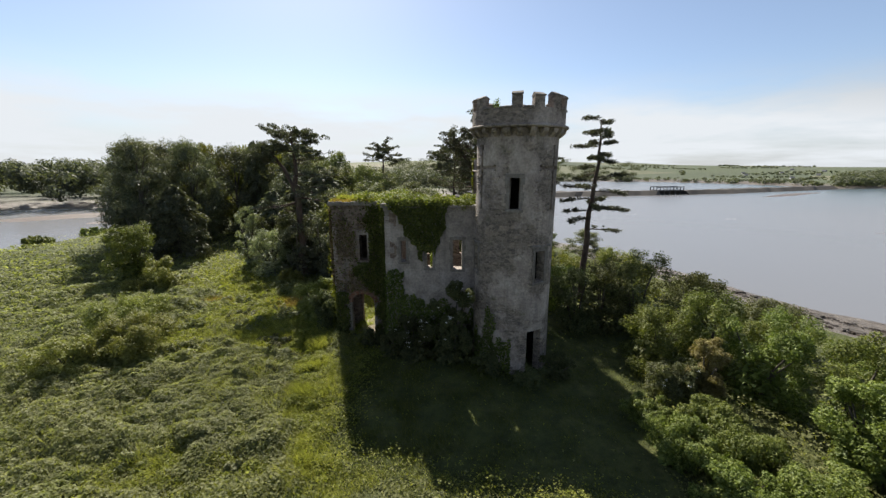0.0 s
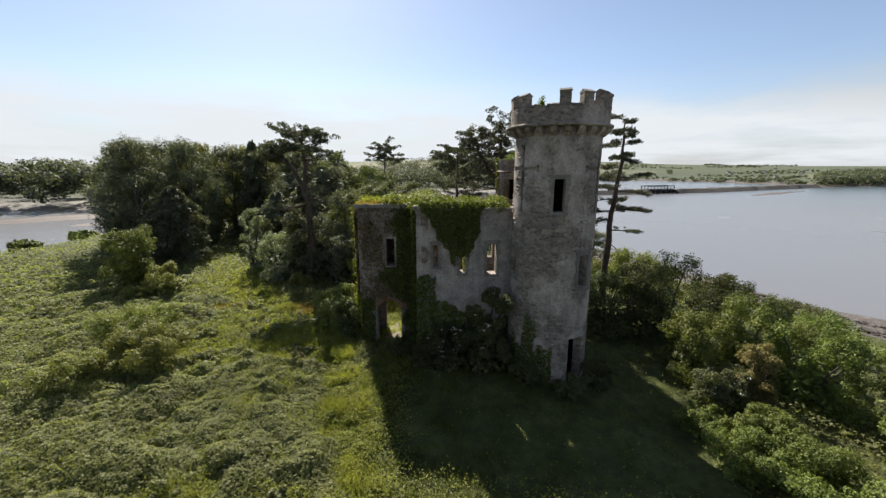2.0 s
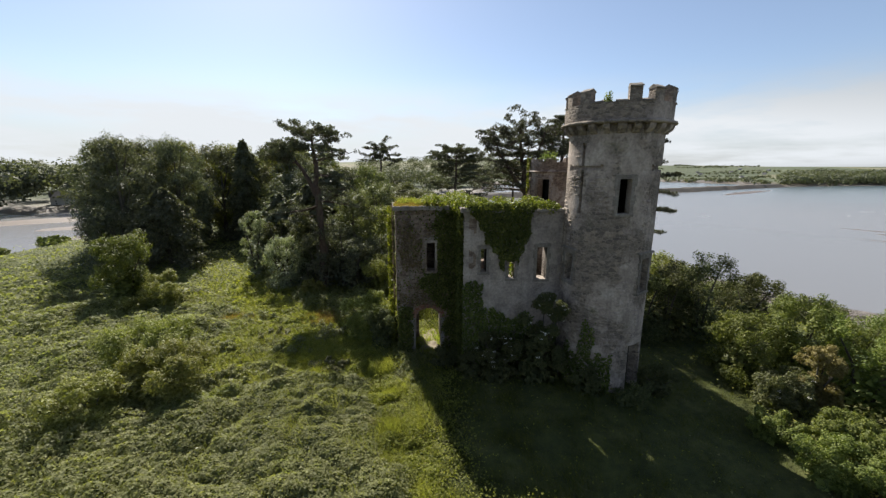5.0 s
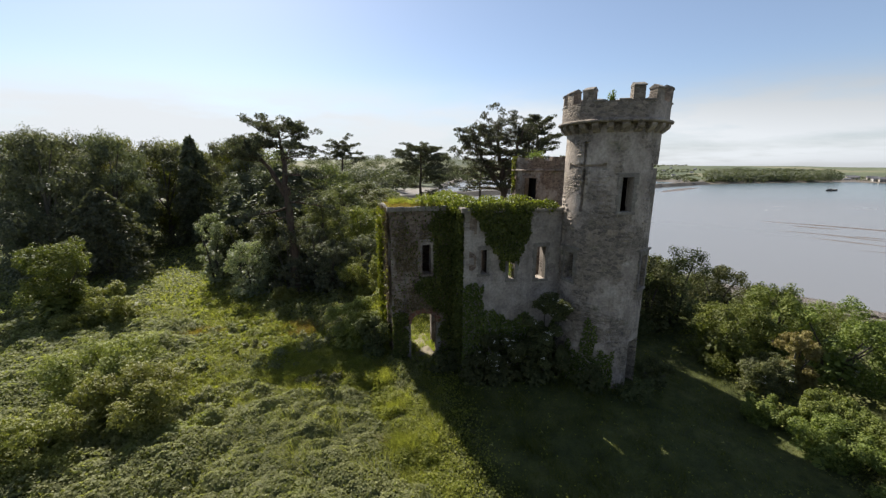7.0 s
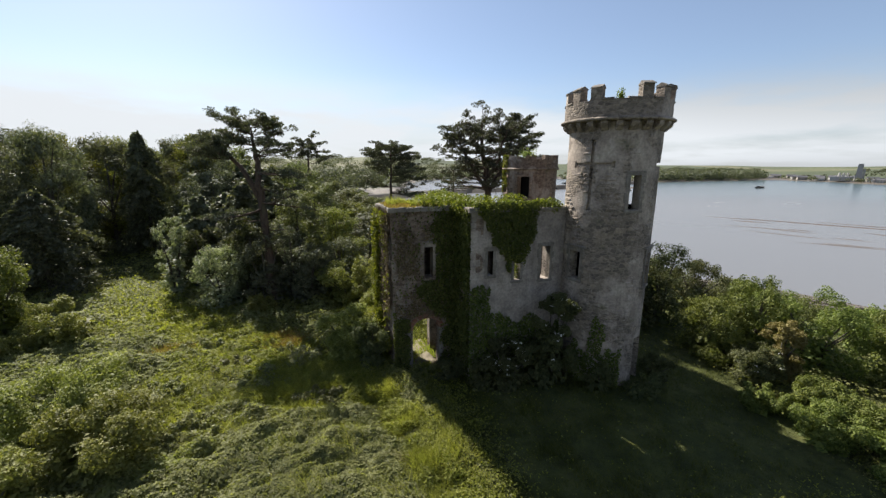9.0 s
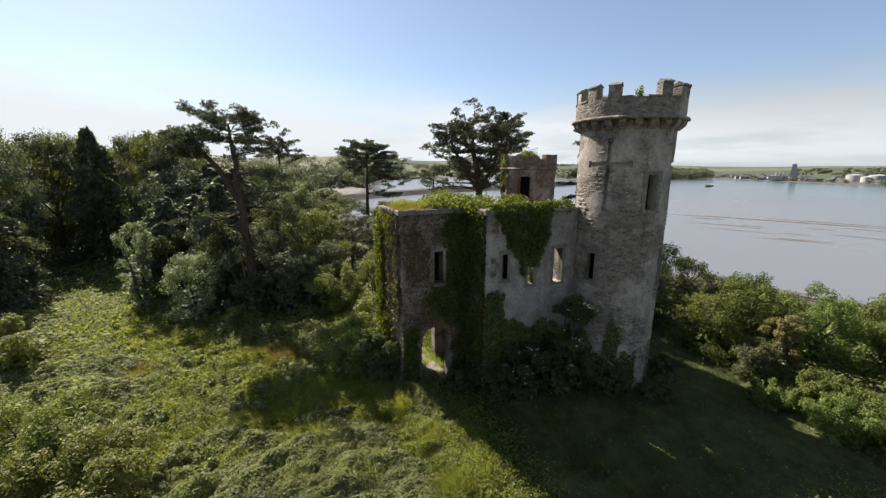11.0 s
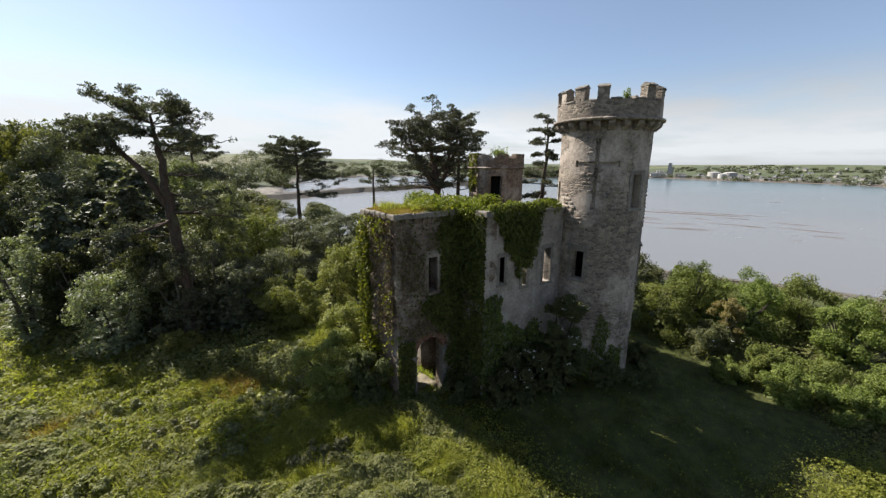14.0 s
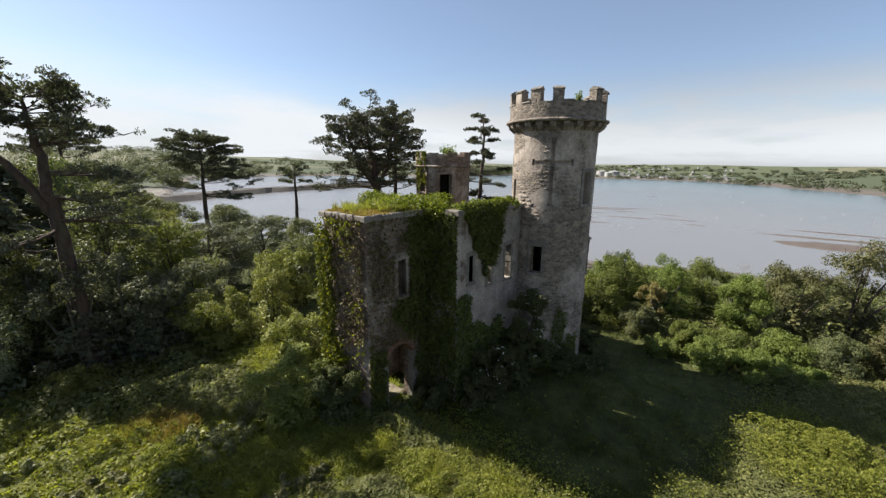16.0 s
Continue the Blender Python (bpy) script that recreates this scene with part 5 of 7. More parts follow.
# bushes in the meadow and along the wood's edge
bush("hawthorn_bush", "tall leafy hawthorn bush in the meadow", (-30.7, 36.2), 2.4, 2.3, 5.9, 9500, 0.16, L_BUSH, 201, lumps=36)
bush("round_bush", "low rounded green bush beside the path", (-26.0, 34.4), 2.6, 2.0, 3.1, 6000, 0.15, L_BIRCH, 202)
bush("small_bush", "small green bush beside the path", (-28.6, 33.0), 1.2, 1.1, 1.4, 1800, 0.13, L_BIRCH, 203)
bush("sapling", "pale young tree at the path's end", (-38.6, 60.8), 1.2, 1.2, 3.0, 1500, 0.2, L_BUSH, 204, "tree")
bush("scrub", "sprawling scrub in the meadow", (-18.6, 20.8), 2.7, 2.1, 2.9, 11000, 0.11, L_BIRCH, 205, lumps=22)
bush("scrub", "sprawling scrub in the meadow", (-20.9, 24.0), 3.0, 2.3, 3.3, 11000, 0.11, L_BIRCH, 206, lumps=22)
bush("scrub", "sprawling scrub in the meadow", (-20.8, 19.2), 2.1, 1.7, 2.3, 8000, 0.11, L_BIRCH, 218, lumps=18)
bush("silvery_willow", "pale airy silvery willow bush against the dark wood", (-17.8, 38.4), 2.0, 1.9, 5.2, 5200, 0.14, L_PALE, 207, "bush", 44)
bush("silvery_willow", "pale silvery willow bush against the dark wood", (-22.4, 43.0), 1.4, 1.3, 7.0, 3600, 0.16, L_PALE, 208, "bush", 40)
bush("young_birch", "young yellow-green tree behind the hall", (-5.2, 35.6), 1.5, 1.5, 4.9, 5200, 0.13, L_BIRCH, 209, "tree", 24)
bush("scrub", "yellow-green scrub behind the hall", (-8.3, 36.5), 2.6, 2.0, 3.6, 6000, 0.15, L_BIRCH, 210, lumps=20)
bush("scrub", "yellow-green scrub behind the hall", (-5.8, 31.2), 1.8, 1.6, 2.4, 5000, 0.12, L_BIRCH, 211, lumps=18)
bush("scrub", "yellow-green scrub behind the hall", (-2.0, 40.5), 3.2, 2.4, 4.6, 6500, 0.17, L_BIRCH, 212, lumps=22)
bush("laurel", "dark laurel behind the hall", (-11.0, 38.8), 2.6, 2.2, 4.6, 6000, 0.17, L_CONIFER, 213, lumps=20)
bush("corner_bush", "yellow-green bush at the hall's corner", (-9.0, 26.0), 1.7, 1.5, 3.2, 9000, 0.11, L_BIRCH, 214, lumps=26)
bush("corner_bush", "low green bush at the hall's corner", (-7.9, 24.3), 1.1, 1.1, 2.6, 5000, 0.11, L_ELDER, 215, lumps=16)
bush("scrub", "low sunlit scrub before the wood", (-15.0, 35.3), 1.4, 1.2, 2.0, 3600, 0.13, L_BIRCH, 217)
for i, (x, y, r, h) in enumerate([(-14.4, 37.2, 1.8, 6.8), (-12.4, 38.2, 2.0, 7.0), (-15.9, 39.2, 2.0, 7.4), (-11.2, 37.2, 1.5, 5.0), (-19.8, 43.2, 2.2, 6.0), (-21.6, 48.6, 2.2, 6.6), (-17.8, 42.4, 2.2, 6.8), (-38.0, 51.5, 2.6, 6.5), (-37.5, 46.6, 2.8, 7.0), (-24.4, 56.5, 2.2, 5.0), (-8.6, 39.8, 2.2, 5.0), (-14.0, 40.4, 2.4, 6.4), (-41.5, 48.8, 2.6, 6.0), (1.8, 44.5, 2.6, 5.2), (6.5, 45.0, 2.6, 5.0)]):
    bush("holly", "dense dark holly under the wood's edge", (x, y), r, r * 0.9, h, 3000, 0.18, L_WOOD if i in (5, 9, 13, 14) else L_ELDER if i in (2, 4) else L_CONIFER, 240 + i, lumps=24, group="hollies at the wood's edge")
for i in range(9):
    bush("creek_scrub", "low scrub along the creek's edge", (-63 - 3.0 * (i % 3) - 0.2 * i, 47 + 3.6 * i), 2.4, 2.0, 1.4 + 0.35 * (i % 3), 1500, 0.30, L_BUSH, 260 + i, lumps=12, stems=3, group="scrub along the creek")
for i, (x, y, r, h) in enumerate([(4.4, 18.0, 1.2, 1.2), (6.3, 18.9, 1.1, 1.3), (2.6, 18.9, 1.2, 1.5), (-2.9, 20.7, 0.9, 1.6), (-4.2, 22.0, 0.9, 1.3)]):
    bush("nettles", "dark nettles along the foot of the walls", (x, y), r, r * 0.75, h, 2200, 0.10, L_ELDER, 280 + i, "nettles", lumps=14, stems=3, group="nettles along the walls")
for i, (x, y, r, h) in enumerate([(-13.2, 25.2, 1.5, 0.9), (-10.6, 22.2, 1.3, 0.8), (-11.4, 27.0, 1.6, 1.1), (-15.6, 27.4, 1.3, 0.8), (-17.8, 30.6, 1.5, 0.9), (-12.0, 18.6, 1.7, 0.9), (-14.6, 16.2, 1.4, 0.8), (-9.6, 16.4, 1.5, 0.8),
                                  (-16.2, 22.0, 1.4, 0.9), (-23.4, 28.6, 1.7, 1.0), (-26.5, 24.5, 1.8, 1.1), (-13.6, 21.6, 1.3, 0.8), (-8.2, 13.4, 1.3, 0.7), (-11.6, 13.2, 1.5, 0.8), (-18.4, 26.0, 1.2, 0.8), (-24.0, 19.5, 1.7, 1.0), (-31.0, 29.5, 2.0, 1.1), (-35.0, 36.0, 2.2, 1.2)]):
    bush("bramble_mound", "grey-green bramble mound in the meadow", (x, y), r * 1.3, r * 1.1, h * 0.8, 2200, 0.13, L_MOUND, 520 + i, "brambles", lumps=18, stems=3, group="bramble mounds in the meadow")
# elder in flower against the front wall
bush("elder_bush", "dark elder bush with cream blossom against the wall", (0.5, 20.3), 1.7, 1.1, 4.9, 11000, 0.11, L_ELDER, 220, lumps=26, flowers=30)
bush("elder_bush", "dark elder bush with cream blossom against the wall", (-1.7, 20.6), 1.4, 1.0, 2.6, 6000, 0.12, L_ELDER, 221, lumps=18, flowers=26)
# scrub between the tower and the shore
SHORE = [("bramble_hedge", "bright bramble hedge at the lawn's edge", 9.6, 15.7, 1.4, 0.9, 1.1, L_BUSH, 0.11),
         ("bramble_hedge", "bright bramble hedge at the lawn's edge", 9.6, 13.2, 1.5, 1.3, 1.8, L_BUSH, 0.11),
         ("bramble_hedge", "bright bramble hedge at the lawn's edge", 10.2, 11.0, 1.5, 1.3, 1.5, L_BUSH, 0.11),
         ("bramble_hedge", "bright bramble hedge at the lawn's edge", 10.9, 9.0, 1.4, 1.2, 1.0, L_BUSH, 0.11),
         ("bramble_hedge", "bright bramble hedge at the lawn's edge", 11.7, 12.6, 1.5, 1.4, 1.9, L_BUSH, 0.11),
         ("bramble_hedge", "bright bramble hedge at the lawn's edge", 12.6, 10.2, 1.6, 1.5, 2.0, L_BUSH, 0.11),
         ("bramble_hedge", "dark leafy bramble hedge beside the lawn", 13.0, 7.6, 1.6, 1.6, 2.4, L_WOOD, 0.11),
         ("bramble_hedge", "dark leafy bramble hedge beside the lawn", 13.4, 4.8, 1.7, 1.8, 2.6, L_WOOD, 0.11),
         ("bramble_hedge", "bright bramble hedge at the lawn's edge", 11.6, 14.6, 1.4, 1.1, 1.8, L_BUSH, 0.11),
         ("gorse_bush", "rounded bright green bush above the shore", 12.4, 20.4, 2.2, 2.0, 3.9, L_BUSH, 0.12), ("gorse_bush", "rounded bright green bush above the shore", 15.2, 20.0, 2.0, 1.9, 4.9, L_BUSH, 0.12),
         ("holly", "dark holly above the shore", 11.2, 25.4, 2.4, 2.2, 5.2, L_ELDER, 0.15), ("holly", "dark holly above the shore", 13.8, 25.6, 2.7, 2.4, 5.8, L_ELDER, 0.15), ("holly", "low dark holly beside the tower", 9.4, 25.2, 1.9, 1.8, 4.6, L_ELDER, 0.14),
         ("rusty_bush", "bush with rusty brown leaves", 13.2, 17.3, 1.1, 1.1, 3.4, L_BUSH_RED, 0.11), ("gorse_bush", "tall bright green bush above the shore", 15.8, 17.2, 2.0, 1.9, 4.8, L_BUSH, 0.12),
         ("gorse_bush", "rounded bright green bush above the shore", 18.2, 14.8, 2.0, 1.9, 4.4, L_BUSH, 0.12), ("gorse_bush", "low bright bush above the shore", 18.8, 20.0, 2.1, 1.9, 3.0, L_BUSH, 0.13),
         ("elder_bush", "dark elder scrub with white blossom", 12.0, 17.6, 1.6, 1.3, 2.0, L_WOOD, 0.11), 
         ("gorse_bush", "bright green bush above the shore", 16.0, 12.4, 1.6, 1.5, 3.9, L_BUSH, 0.12),
         ("dark_thorn", "dark wind-cut thorn above the shore", 16.8, 9.8, 2.0, 1.9, 5.2, L_THORN, 0.13), ("dark_thorn", "dark wind-cut thorn above the shore", 18.8, 7.0, 2.6, 2.3, 7.0, L_THORN, 0.13),
         ("dark_thorn", "dark wind-cut thorn above the shore", 17.8, 3.4, 2.4, 2.3, 6.6, L_THORN, 0.13),
         ("holly", "dark holly above the shore", 18.4, 26.6, 2.4, 2.2, 4.2, L_ELDER, 0.15), ("gorse_bush", "low bright bush above the shore", 22.4, 23.0, 2.4, 2.1, 2.4, L_BUSH, 0.14), ("gorse_bush", "low bright bush above the shore", 22.6, 17.6, 2.4, 2.1, 2.8, L_BUSH, 0.14),
         ("scrub", "yellow-green scrub beyond the tower", 8.6, 29.6, 2.6, 2.2, 4.0, L_BUSH, 0.15), ("scrub", "green scrub beyond the tower", 15.8, 31.4, 2.8, 2.4, 4.0, L_WOOD_LIGHT, 0.17), ("scrub", "green scrub beyond the tower", 11.0, 36.4, 3.0, 2.6, 3.8, L_WOOD_LIGHT, 0.18), ("scrub", "green scrub beyond the tower", 17.5, 38.0, 3.0, 2.6, 3.6, L_WOOD_LIGHT, 0.18),
         ("shore_bush", "low wind-cut bush on the shore", 26.5, 29.0, 2.6, 2.2, 1.9, L_WOOD, 0.16), ("shore_bush", "low wind-cut bush on the shore", 22.4, 11.6, 2.4, 2.2, 3.2, L_BUSH, 0.14), ("shore_bush", "low wind-cut bush on the shore", 24.0, 6.0, 2.6, 2.4, 3.4, L_WOOD, 0.15), ("shore_bush", "low wind-cut bush on the shore", 22.5, 33.0, 2.6, 2.4, 2.2, L_WOOD, 0.16),
         ("dark_thorn", "dark wind-cut thorn above the shore", 14.2, 5.2, 1.8, 1.7, 3.4, L_THORN, 0.13)]
for i, (nm, lb, x, y, rx, ry, h, mt, lf) in enumerate(SHORE):
    near = math.hypot(x - 5, y - 8) < 16
    bush(nm, lb, (x, y), rx, ry, h, 7000 if near else 4200, lf, mt, 300 + i, lumps=24, flowers=10 if "blossom" in lb else 0, group="scrub above the shore")


# ---- ivy ----
def ivy(name, label, n, sample, mat, seed, leaf=0.12, thick=0.12):
    """sample(rng, n) gives places on the masonry and the outward way there."""
    rng = np.random.default_rng(seed)
    p, out = sample(rng, n)
    p = p + out * (rng.random(len(p))[:, None] ** 1.5 * thick + 0.015)
    nrm = out + rng.normal(scale=0.5, size=p.shape) + np.array([0, 0, 0.35])
    ax = rng.normal(scale=0.6, size=p.shape) + np.array([0, 0, -1.0])
    return tagged(new(name, leaves_mesh(name, p, nrm, leaf, leaf * 0.85, mat, rng, axis=ax)), label, "ivy", kind="stuff")


def on_plane(origin, along, out, u0, u1, z0, z1, mask):
    o, a, w = np.array(origin, float), np.array(along, float), np.array(out, float)

    def sample(rng, n):
        u, z = rng.uniform(u0, u1, n), rng.uniform(z0, z1, n)
        k = mask(u, z) > rng.random(n)
        u, z = u[k], z[k]
        return o + u[:, None] * a + np.stack([0 * z, 0 * z, z], 1), np.broadcast_to(w, (len(u), 3)).copy()
    return sample


def edge_noise(u, z, s, seed):
    return (fbm(u, z, s, seed) - 0.5)


def vee(u, z):
    e = edge_noise(u, z, 0.9, 2) * 1.9 + edge_noise(u, z, 0.3, 3) * 0.8
    hole = (u > -1.22) & (u < -0.50) & (z > 5.2) & (z < 6.65 + 0.5 * edge_noise(u, z, 0.25, 19))
    return np.where(~hole & (z > 5.85 + np.where(u < -0.83, (-0.83 - u) * 1.5, (u + 0.83) * 2.8) + e), 1.0, 0.0)


def low_front(u, z):
    e = edge_noise(u, z, 1.0, 4) * 2.6
    return np.where((z < 3.6 + e - 0.2 * u) | ((u < -2.35 + 0.5 * e) & (z < 5.4 + e)), 1.0, 0.0)


def gate_mask(u, z):
    """Ivy thins out from the inner corner across the gate wall, and spreads lower down."""
    e = edge_noise(u, z, 1.1, 8) * 2.2 + edge_noise(u, z, 0.35, 41) * 1.0
    reach = np.interp(z, [0.3, 3.2, 5.0, 6.0, 9.4], [-4.30, -4.50, -5.7, -5.15, -4.65])
    k = smooth(-0.35, 0.35, u - reach + e)
    k = np.maximum(k, smooth(0.0, 0.5, 3.4 - z + 3 * e) * smooth(-5.95, -6.15, u))
    hole = (u > -5.95) & (u < -4.4) & (z < 3.62) | (np.abs(u + 4.98) < 0.36) & (z > 5.6) & (z < 7.5)
    return np.where(hole, 0.0, np.maximum(k, 0.04))


ivy("wall_ivy", "ivy hanging in a point down the front wall", 17000, on_plane((0, 21.58, 0), (1, 0, 0), (0, -1, 0), -3.4, 0.9, 5.2, 9.7, vee), L_IVY, 401, 0.11, 0.22)
ivy("wall_ivy", "dark ivy over the foot of the front wall", 12000, on_plane((0, 21.58, 0), (1, 0, 0), (0, -1, 0), -3.4, 1.9, 0.2, 6.2, low_front), L_IVY, 402, 0.12, 0.2)
ivy("wall_ivy", "thick ivy on the return wall", 11000, on_plane((-3.37, 0, 0), (0, 1, 0), (-1, 0, 0), 21.5, 23.3, 0.3, 9.4, lambda u, z: 0.25 + 0.75 * smooth(-0.2, 0.0, edge_noise(u, z, 1.0, 6))), L_IVY, 403, 0.12, 0.25)
ivy("wall_ivy", "ivy over the gate wall beside the doorway", 21000, on_plane((0, 23.23, 0), (1, 0, 0), (0, -1, 0), -6.9, -3.3, 0.3, 9.4,
    gate_mask), L_IVY, 404, 0.12, 0.2)


def end_mask(u, z):
    e = edge_noise(u, z, 0.8, 12)
    strip = (u > 25.22 + e * 1.6 - 0.25 * (5 - np.minimum(z, 5))) & (z < 8.9)
    low = (z < 3.2 + 4 * e - (25.4 - u) * 1.2)
    return np.where(strip | low, 0.9, 0.02 + 0.12 * (e > 0.08))


ivy("end_wall_ivy", "yellow-green ivy on the end wall, coloured brighter as if sunlit", 15000, on_plane((-5.18, 0, 0), (-0.0784, 1, 0), (-0.997, -0.078, 0), 23.25, 25.95, 0.3, 9.2, end_mask), L_IVY_LIT, 405, 0.13, 0.3)
ivy("dry_creeper", "dry brown creeper stems on the end wall", 9000, on_plane((-5.18, 0, 0), (-0.0784, 1, 0), (-0.997, -0.078, 0), 23.3, 25.4, 4.0, 9.3, lambda u, z: np.where(edge_noise(u, z, 0.6, 15) > -0.05, 0.9, 0.2)), L_DEAD, 406, 0.10, 0.06)


ivy("gate_creeper", "dry brown creeper stems on the gate wall", 8000, on_plane((0, 23.23, 0), (1, 0, 0), (0, -1, 0), -6.8, -3.4, 3.6, 8.9, lambda u, z: np.where((edge_noise(u, z, 0.8, 16) > 0.0) & ~((np.abs(u + 4.98) < 0.5) & (z > 5.5) & (z < 7.7)), 0.8, 0.0)), L_DEAD, 409, 0.10, 0.05)
ivy("window_ivy", "ivy on the inner side of the narrow window, coloured brighter as if sunlit", 260, on_plane((-0.62, 0, 0), (0, 1, 0), (-1, 0, 0), 21.75, 22.3, 5.7, 6.9, lambda u, z: np.where(edge_noise(u, z, 0.3, 18) > -0.04, 1.0, 0.0)), L_IVY_LIT, 410, 0.09, 0.12)
bush("nettles", "nettles in the gate doorway", (-5.3, 22.75), 1.0, 0.55, 0.75, 1800, 0.10, L_BRAMBLE, 230, "nettles", lumps=12, stems=3)


def tower_foot(rng, n):
    a, z = rng.uniform(195, 262, n), rng.uniform(0.3, 5.2, n)
    e = edge_noise(a / 14, z, 1.1, 17)
    k = (z < 3.7 - np.abs(a - 228) * 0.07 + 5.0 * e) & (rng.random(n) < 1.15 - z / 5.5)
    a, z = np.radians(a[k]), z[k]
    w = np.stack([np.cos(a), np.sin(a), 0 * a], 1)
    return np.array([TC.x, TC.y, 0]) + w * (TR + 0.03) + np.stack([0 * z, 0 * z, z], 1), w


ivy("tower_ivy", "dark ivy climbing the foot of the tower", 6000, tower_foot, L_IVY, 407, 0.11, 0.14)


def tower_bush(rng, n):
    a, z = rng.uniform(150, 182, n), rng.uniform(9.6, 12.1, n)
    k = (edge_noise(a / 12, z, 0.7, 19) > -0.02)
    a, z = np.radians(a[k]), z[k]
    w = np.stack([np.cos(a), np.sin(a), 0 * a], 1)
    return np.array([4.12, 28.85, 0]) + w * 1.76 + np.stack([0 * z, 0 * z, z], 1), w


ivy("turret_ivy", "green creeper down the turret's side", 2600, tower_bush, L_IVY_LIT, 408, 0.13, 0.2)


def wall_top(name, label, boxes, n, mat, seed, leaf=0.12, kind="stuff", dry=False):
    """Growth along the tops of the walls, in low mounds."""
    rng = np.random.default_rng(seed)
    cen, rad = [], []
    for x0, x1, y0, y1, z, h in boxes:
        m = max(4, int((x1 - x0 + y1 - y0) * 3.2))
        for _ in range(m):
            r = h * rng.uniform(0.45, 1.0)
            cen.append((rng.uniform(x0, x1), rng.uniform(y0, y1), z + r * 0.15)); rad.append(r)
    pos, d = clump_points(rng, cen, rad, n, 0.75, 0.4)
    pos = pos[pos[:, 2] > min(b[4] for b in boxes) - 0.35]
    nrm = rng.normal(scale=0.7, size=pos.shape) + np.array([0, -0.15, 0.9])
    return tagged(new(name, leaves_mesh(name, pos, nrm, leaf, leaf * 0.7, mat, rng)), label, "ivy", kind=kind)


wall_top("wall_top_ivy", "bright ivy heaped along the wall tops", [(-5.0, -3.2, 23.4, 25.5, 9.42, 0.75), (-3.4, 1.9, 21.6, 22.3, 9.30, 0.62), (-3.4, -2.7, 22.2, 27.8, 9.3, 0.85), (-3.2, 2.4, 27.2, 28.0, 9.0, 0.8)], 20000, L_IVY_LIT, 421)
def roof_grass():
    rng = np.random.default_rng(422)
    for n, low, tall, mat, label, lo in ((9000, 0.06, 0.34, L_DRY, "dry brown grass on the gate roof", -7.0), (5200, 0.10, 0.62, L_GRASS, "tufts of green grass among the dry on the gate roof", -6.9)):
        x, y = rng.uniform(lo, -4.2, n), rng.uniform(23.15, 25.75, n)
        lush = smooth(0.46, 0.64, fbm(x, y, 0.55, 51) + 0.08 * (x + 5.6))
        k = rng.random(n) < (lush if mat is L_GRASS else 1 - 0.6 * lush)
        x, y, lush = x[k], y[k], lush[k]
        h = (low + tall * fbm(x, y, 0.5, 52) ** 1.3 * (0.25 + 0.75 * lush)) * rng.uniform(0.6, 1.1, len(x))
        lean = np.stack([rng.normal(size=len(x)) * 0.5, rng.normal(size=len(x)) * 0.5, np.ones(len(x))], 1)
        tagged(new("roof_grass", blades_mesh("roof_grass", np.column_stack([x, y, np.full(len(x), 9.40)]), lean, h, 0.03, mat, rng)), label, "grass", kind="stuff")


def passage_grass():
    rng = np.random.default_rng(423)
    n = 2600
    x, y = rng.uniform(-6.0, -4.3, n), rng.uniform(23.3, 26.4, n)
    k = fbm(x, y, 0.5, 61) > 0.45
    x, y = x[k], y[k]
    lean = np.stack([rng.normal(size=len(x)) * 0.4, rng.normal(size=len(x)) * 0.4, np.ones(len(x))], 1)
    tagged(new("passage_grass", blades_mesh("passage_grass", np.column_stack([x, y, np.full(len(x), 0.62)]), lean, rng.uniform(0.12, 0.42, len(x)), 0.03, L_GRASS, rng)), "yellow-green grass on the floor of the gate passage", "grass", kind="stuff")


passage_grass()
roof_grass()
for _a, _r, _z, _s, _n in ((231, 2.2, 14.27, 0.17, 260), (60, 2.2, 14.27, 0.12, 120)):
    _p = around(TC, _r, _a, _z)
    _rng = np.random.default_rng(int(_a))
    _pp = np.array(_p) + np.abs(_rng.normal(size=(_n, 3))) * np.array([0, 0, _s]) + _rng.normal(size=(_n, 3)) * np.array([_s * 0.45, _s * 0.45, 0.03])
    tagged(new("wall_plant", leaves_mesh("wall_plant", _pp, _rng.normal(size=_pp.shape) + np.array([0, 0, 0.6]), 0.09, 0.04, L_BUSH, _rng)), "small green plant rooted in the tower parapet", "plant", kind="stuff")
_rng = np.random.default_rng(77)
_pp = np.array([3.1, 27.7, 12.0]) + np.abs(_rng.normal(size=(500, 3))) * np.array([0, 0, 0.18]) + _rng.normal(size=(500, 3)) * np.array([0.25, 0.2, 0.05])
tagged(new("wall_plant", leaves_mesh("wall_plant", _pp, _rng.normal(size=_pp.shape) + np.array([0, 0, 0.6]), 0.13, 0.06, L_BUSH, _rng)), "small green shrub rooted on the turret top", "plant", kind="stuff")


# ---- meadow ----
def in_ruin(x, y):
    return ((x > -6.9) & (x < -3.2) & (y > 23.2) & (y < 25.9)) | ((x > -3.4) & (x < 2.6) & (y > 21.5) & (y < 28)) | (np.hypot(x - TC.x, y - TC.y) < 2.2) | (np.hypot(x - 4.12, y - 28.85) < 1.8)


PATH = [(-10.5, 23.5), (-14, 29), (-21, 37.5), (-35, 57.5)]


def path_line(x, y):
    """How far a place lies from the trodden path."""
    best = np.full(np.shape(x), 1e9)
    for (ax, ay), (bx, by) in zip(PATH, PATH[1:]):
        ex, ey = bx - ax, by - ay
        t = np.clip(((x - ax) * ex + (y - ay) * ey) / (ex * ex + ey * ey), 0, 1)
        best = np.minimum(best, np.hypot(x - ax - t * ex, y - ay - t * ey))
    return best


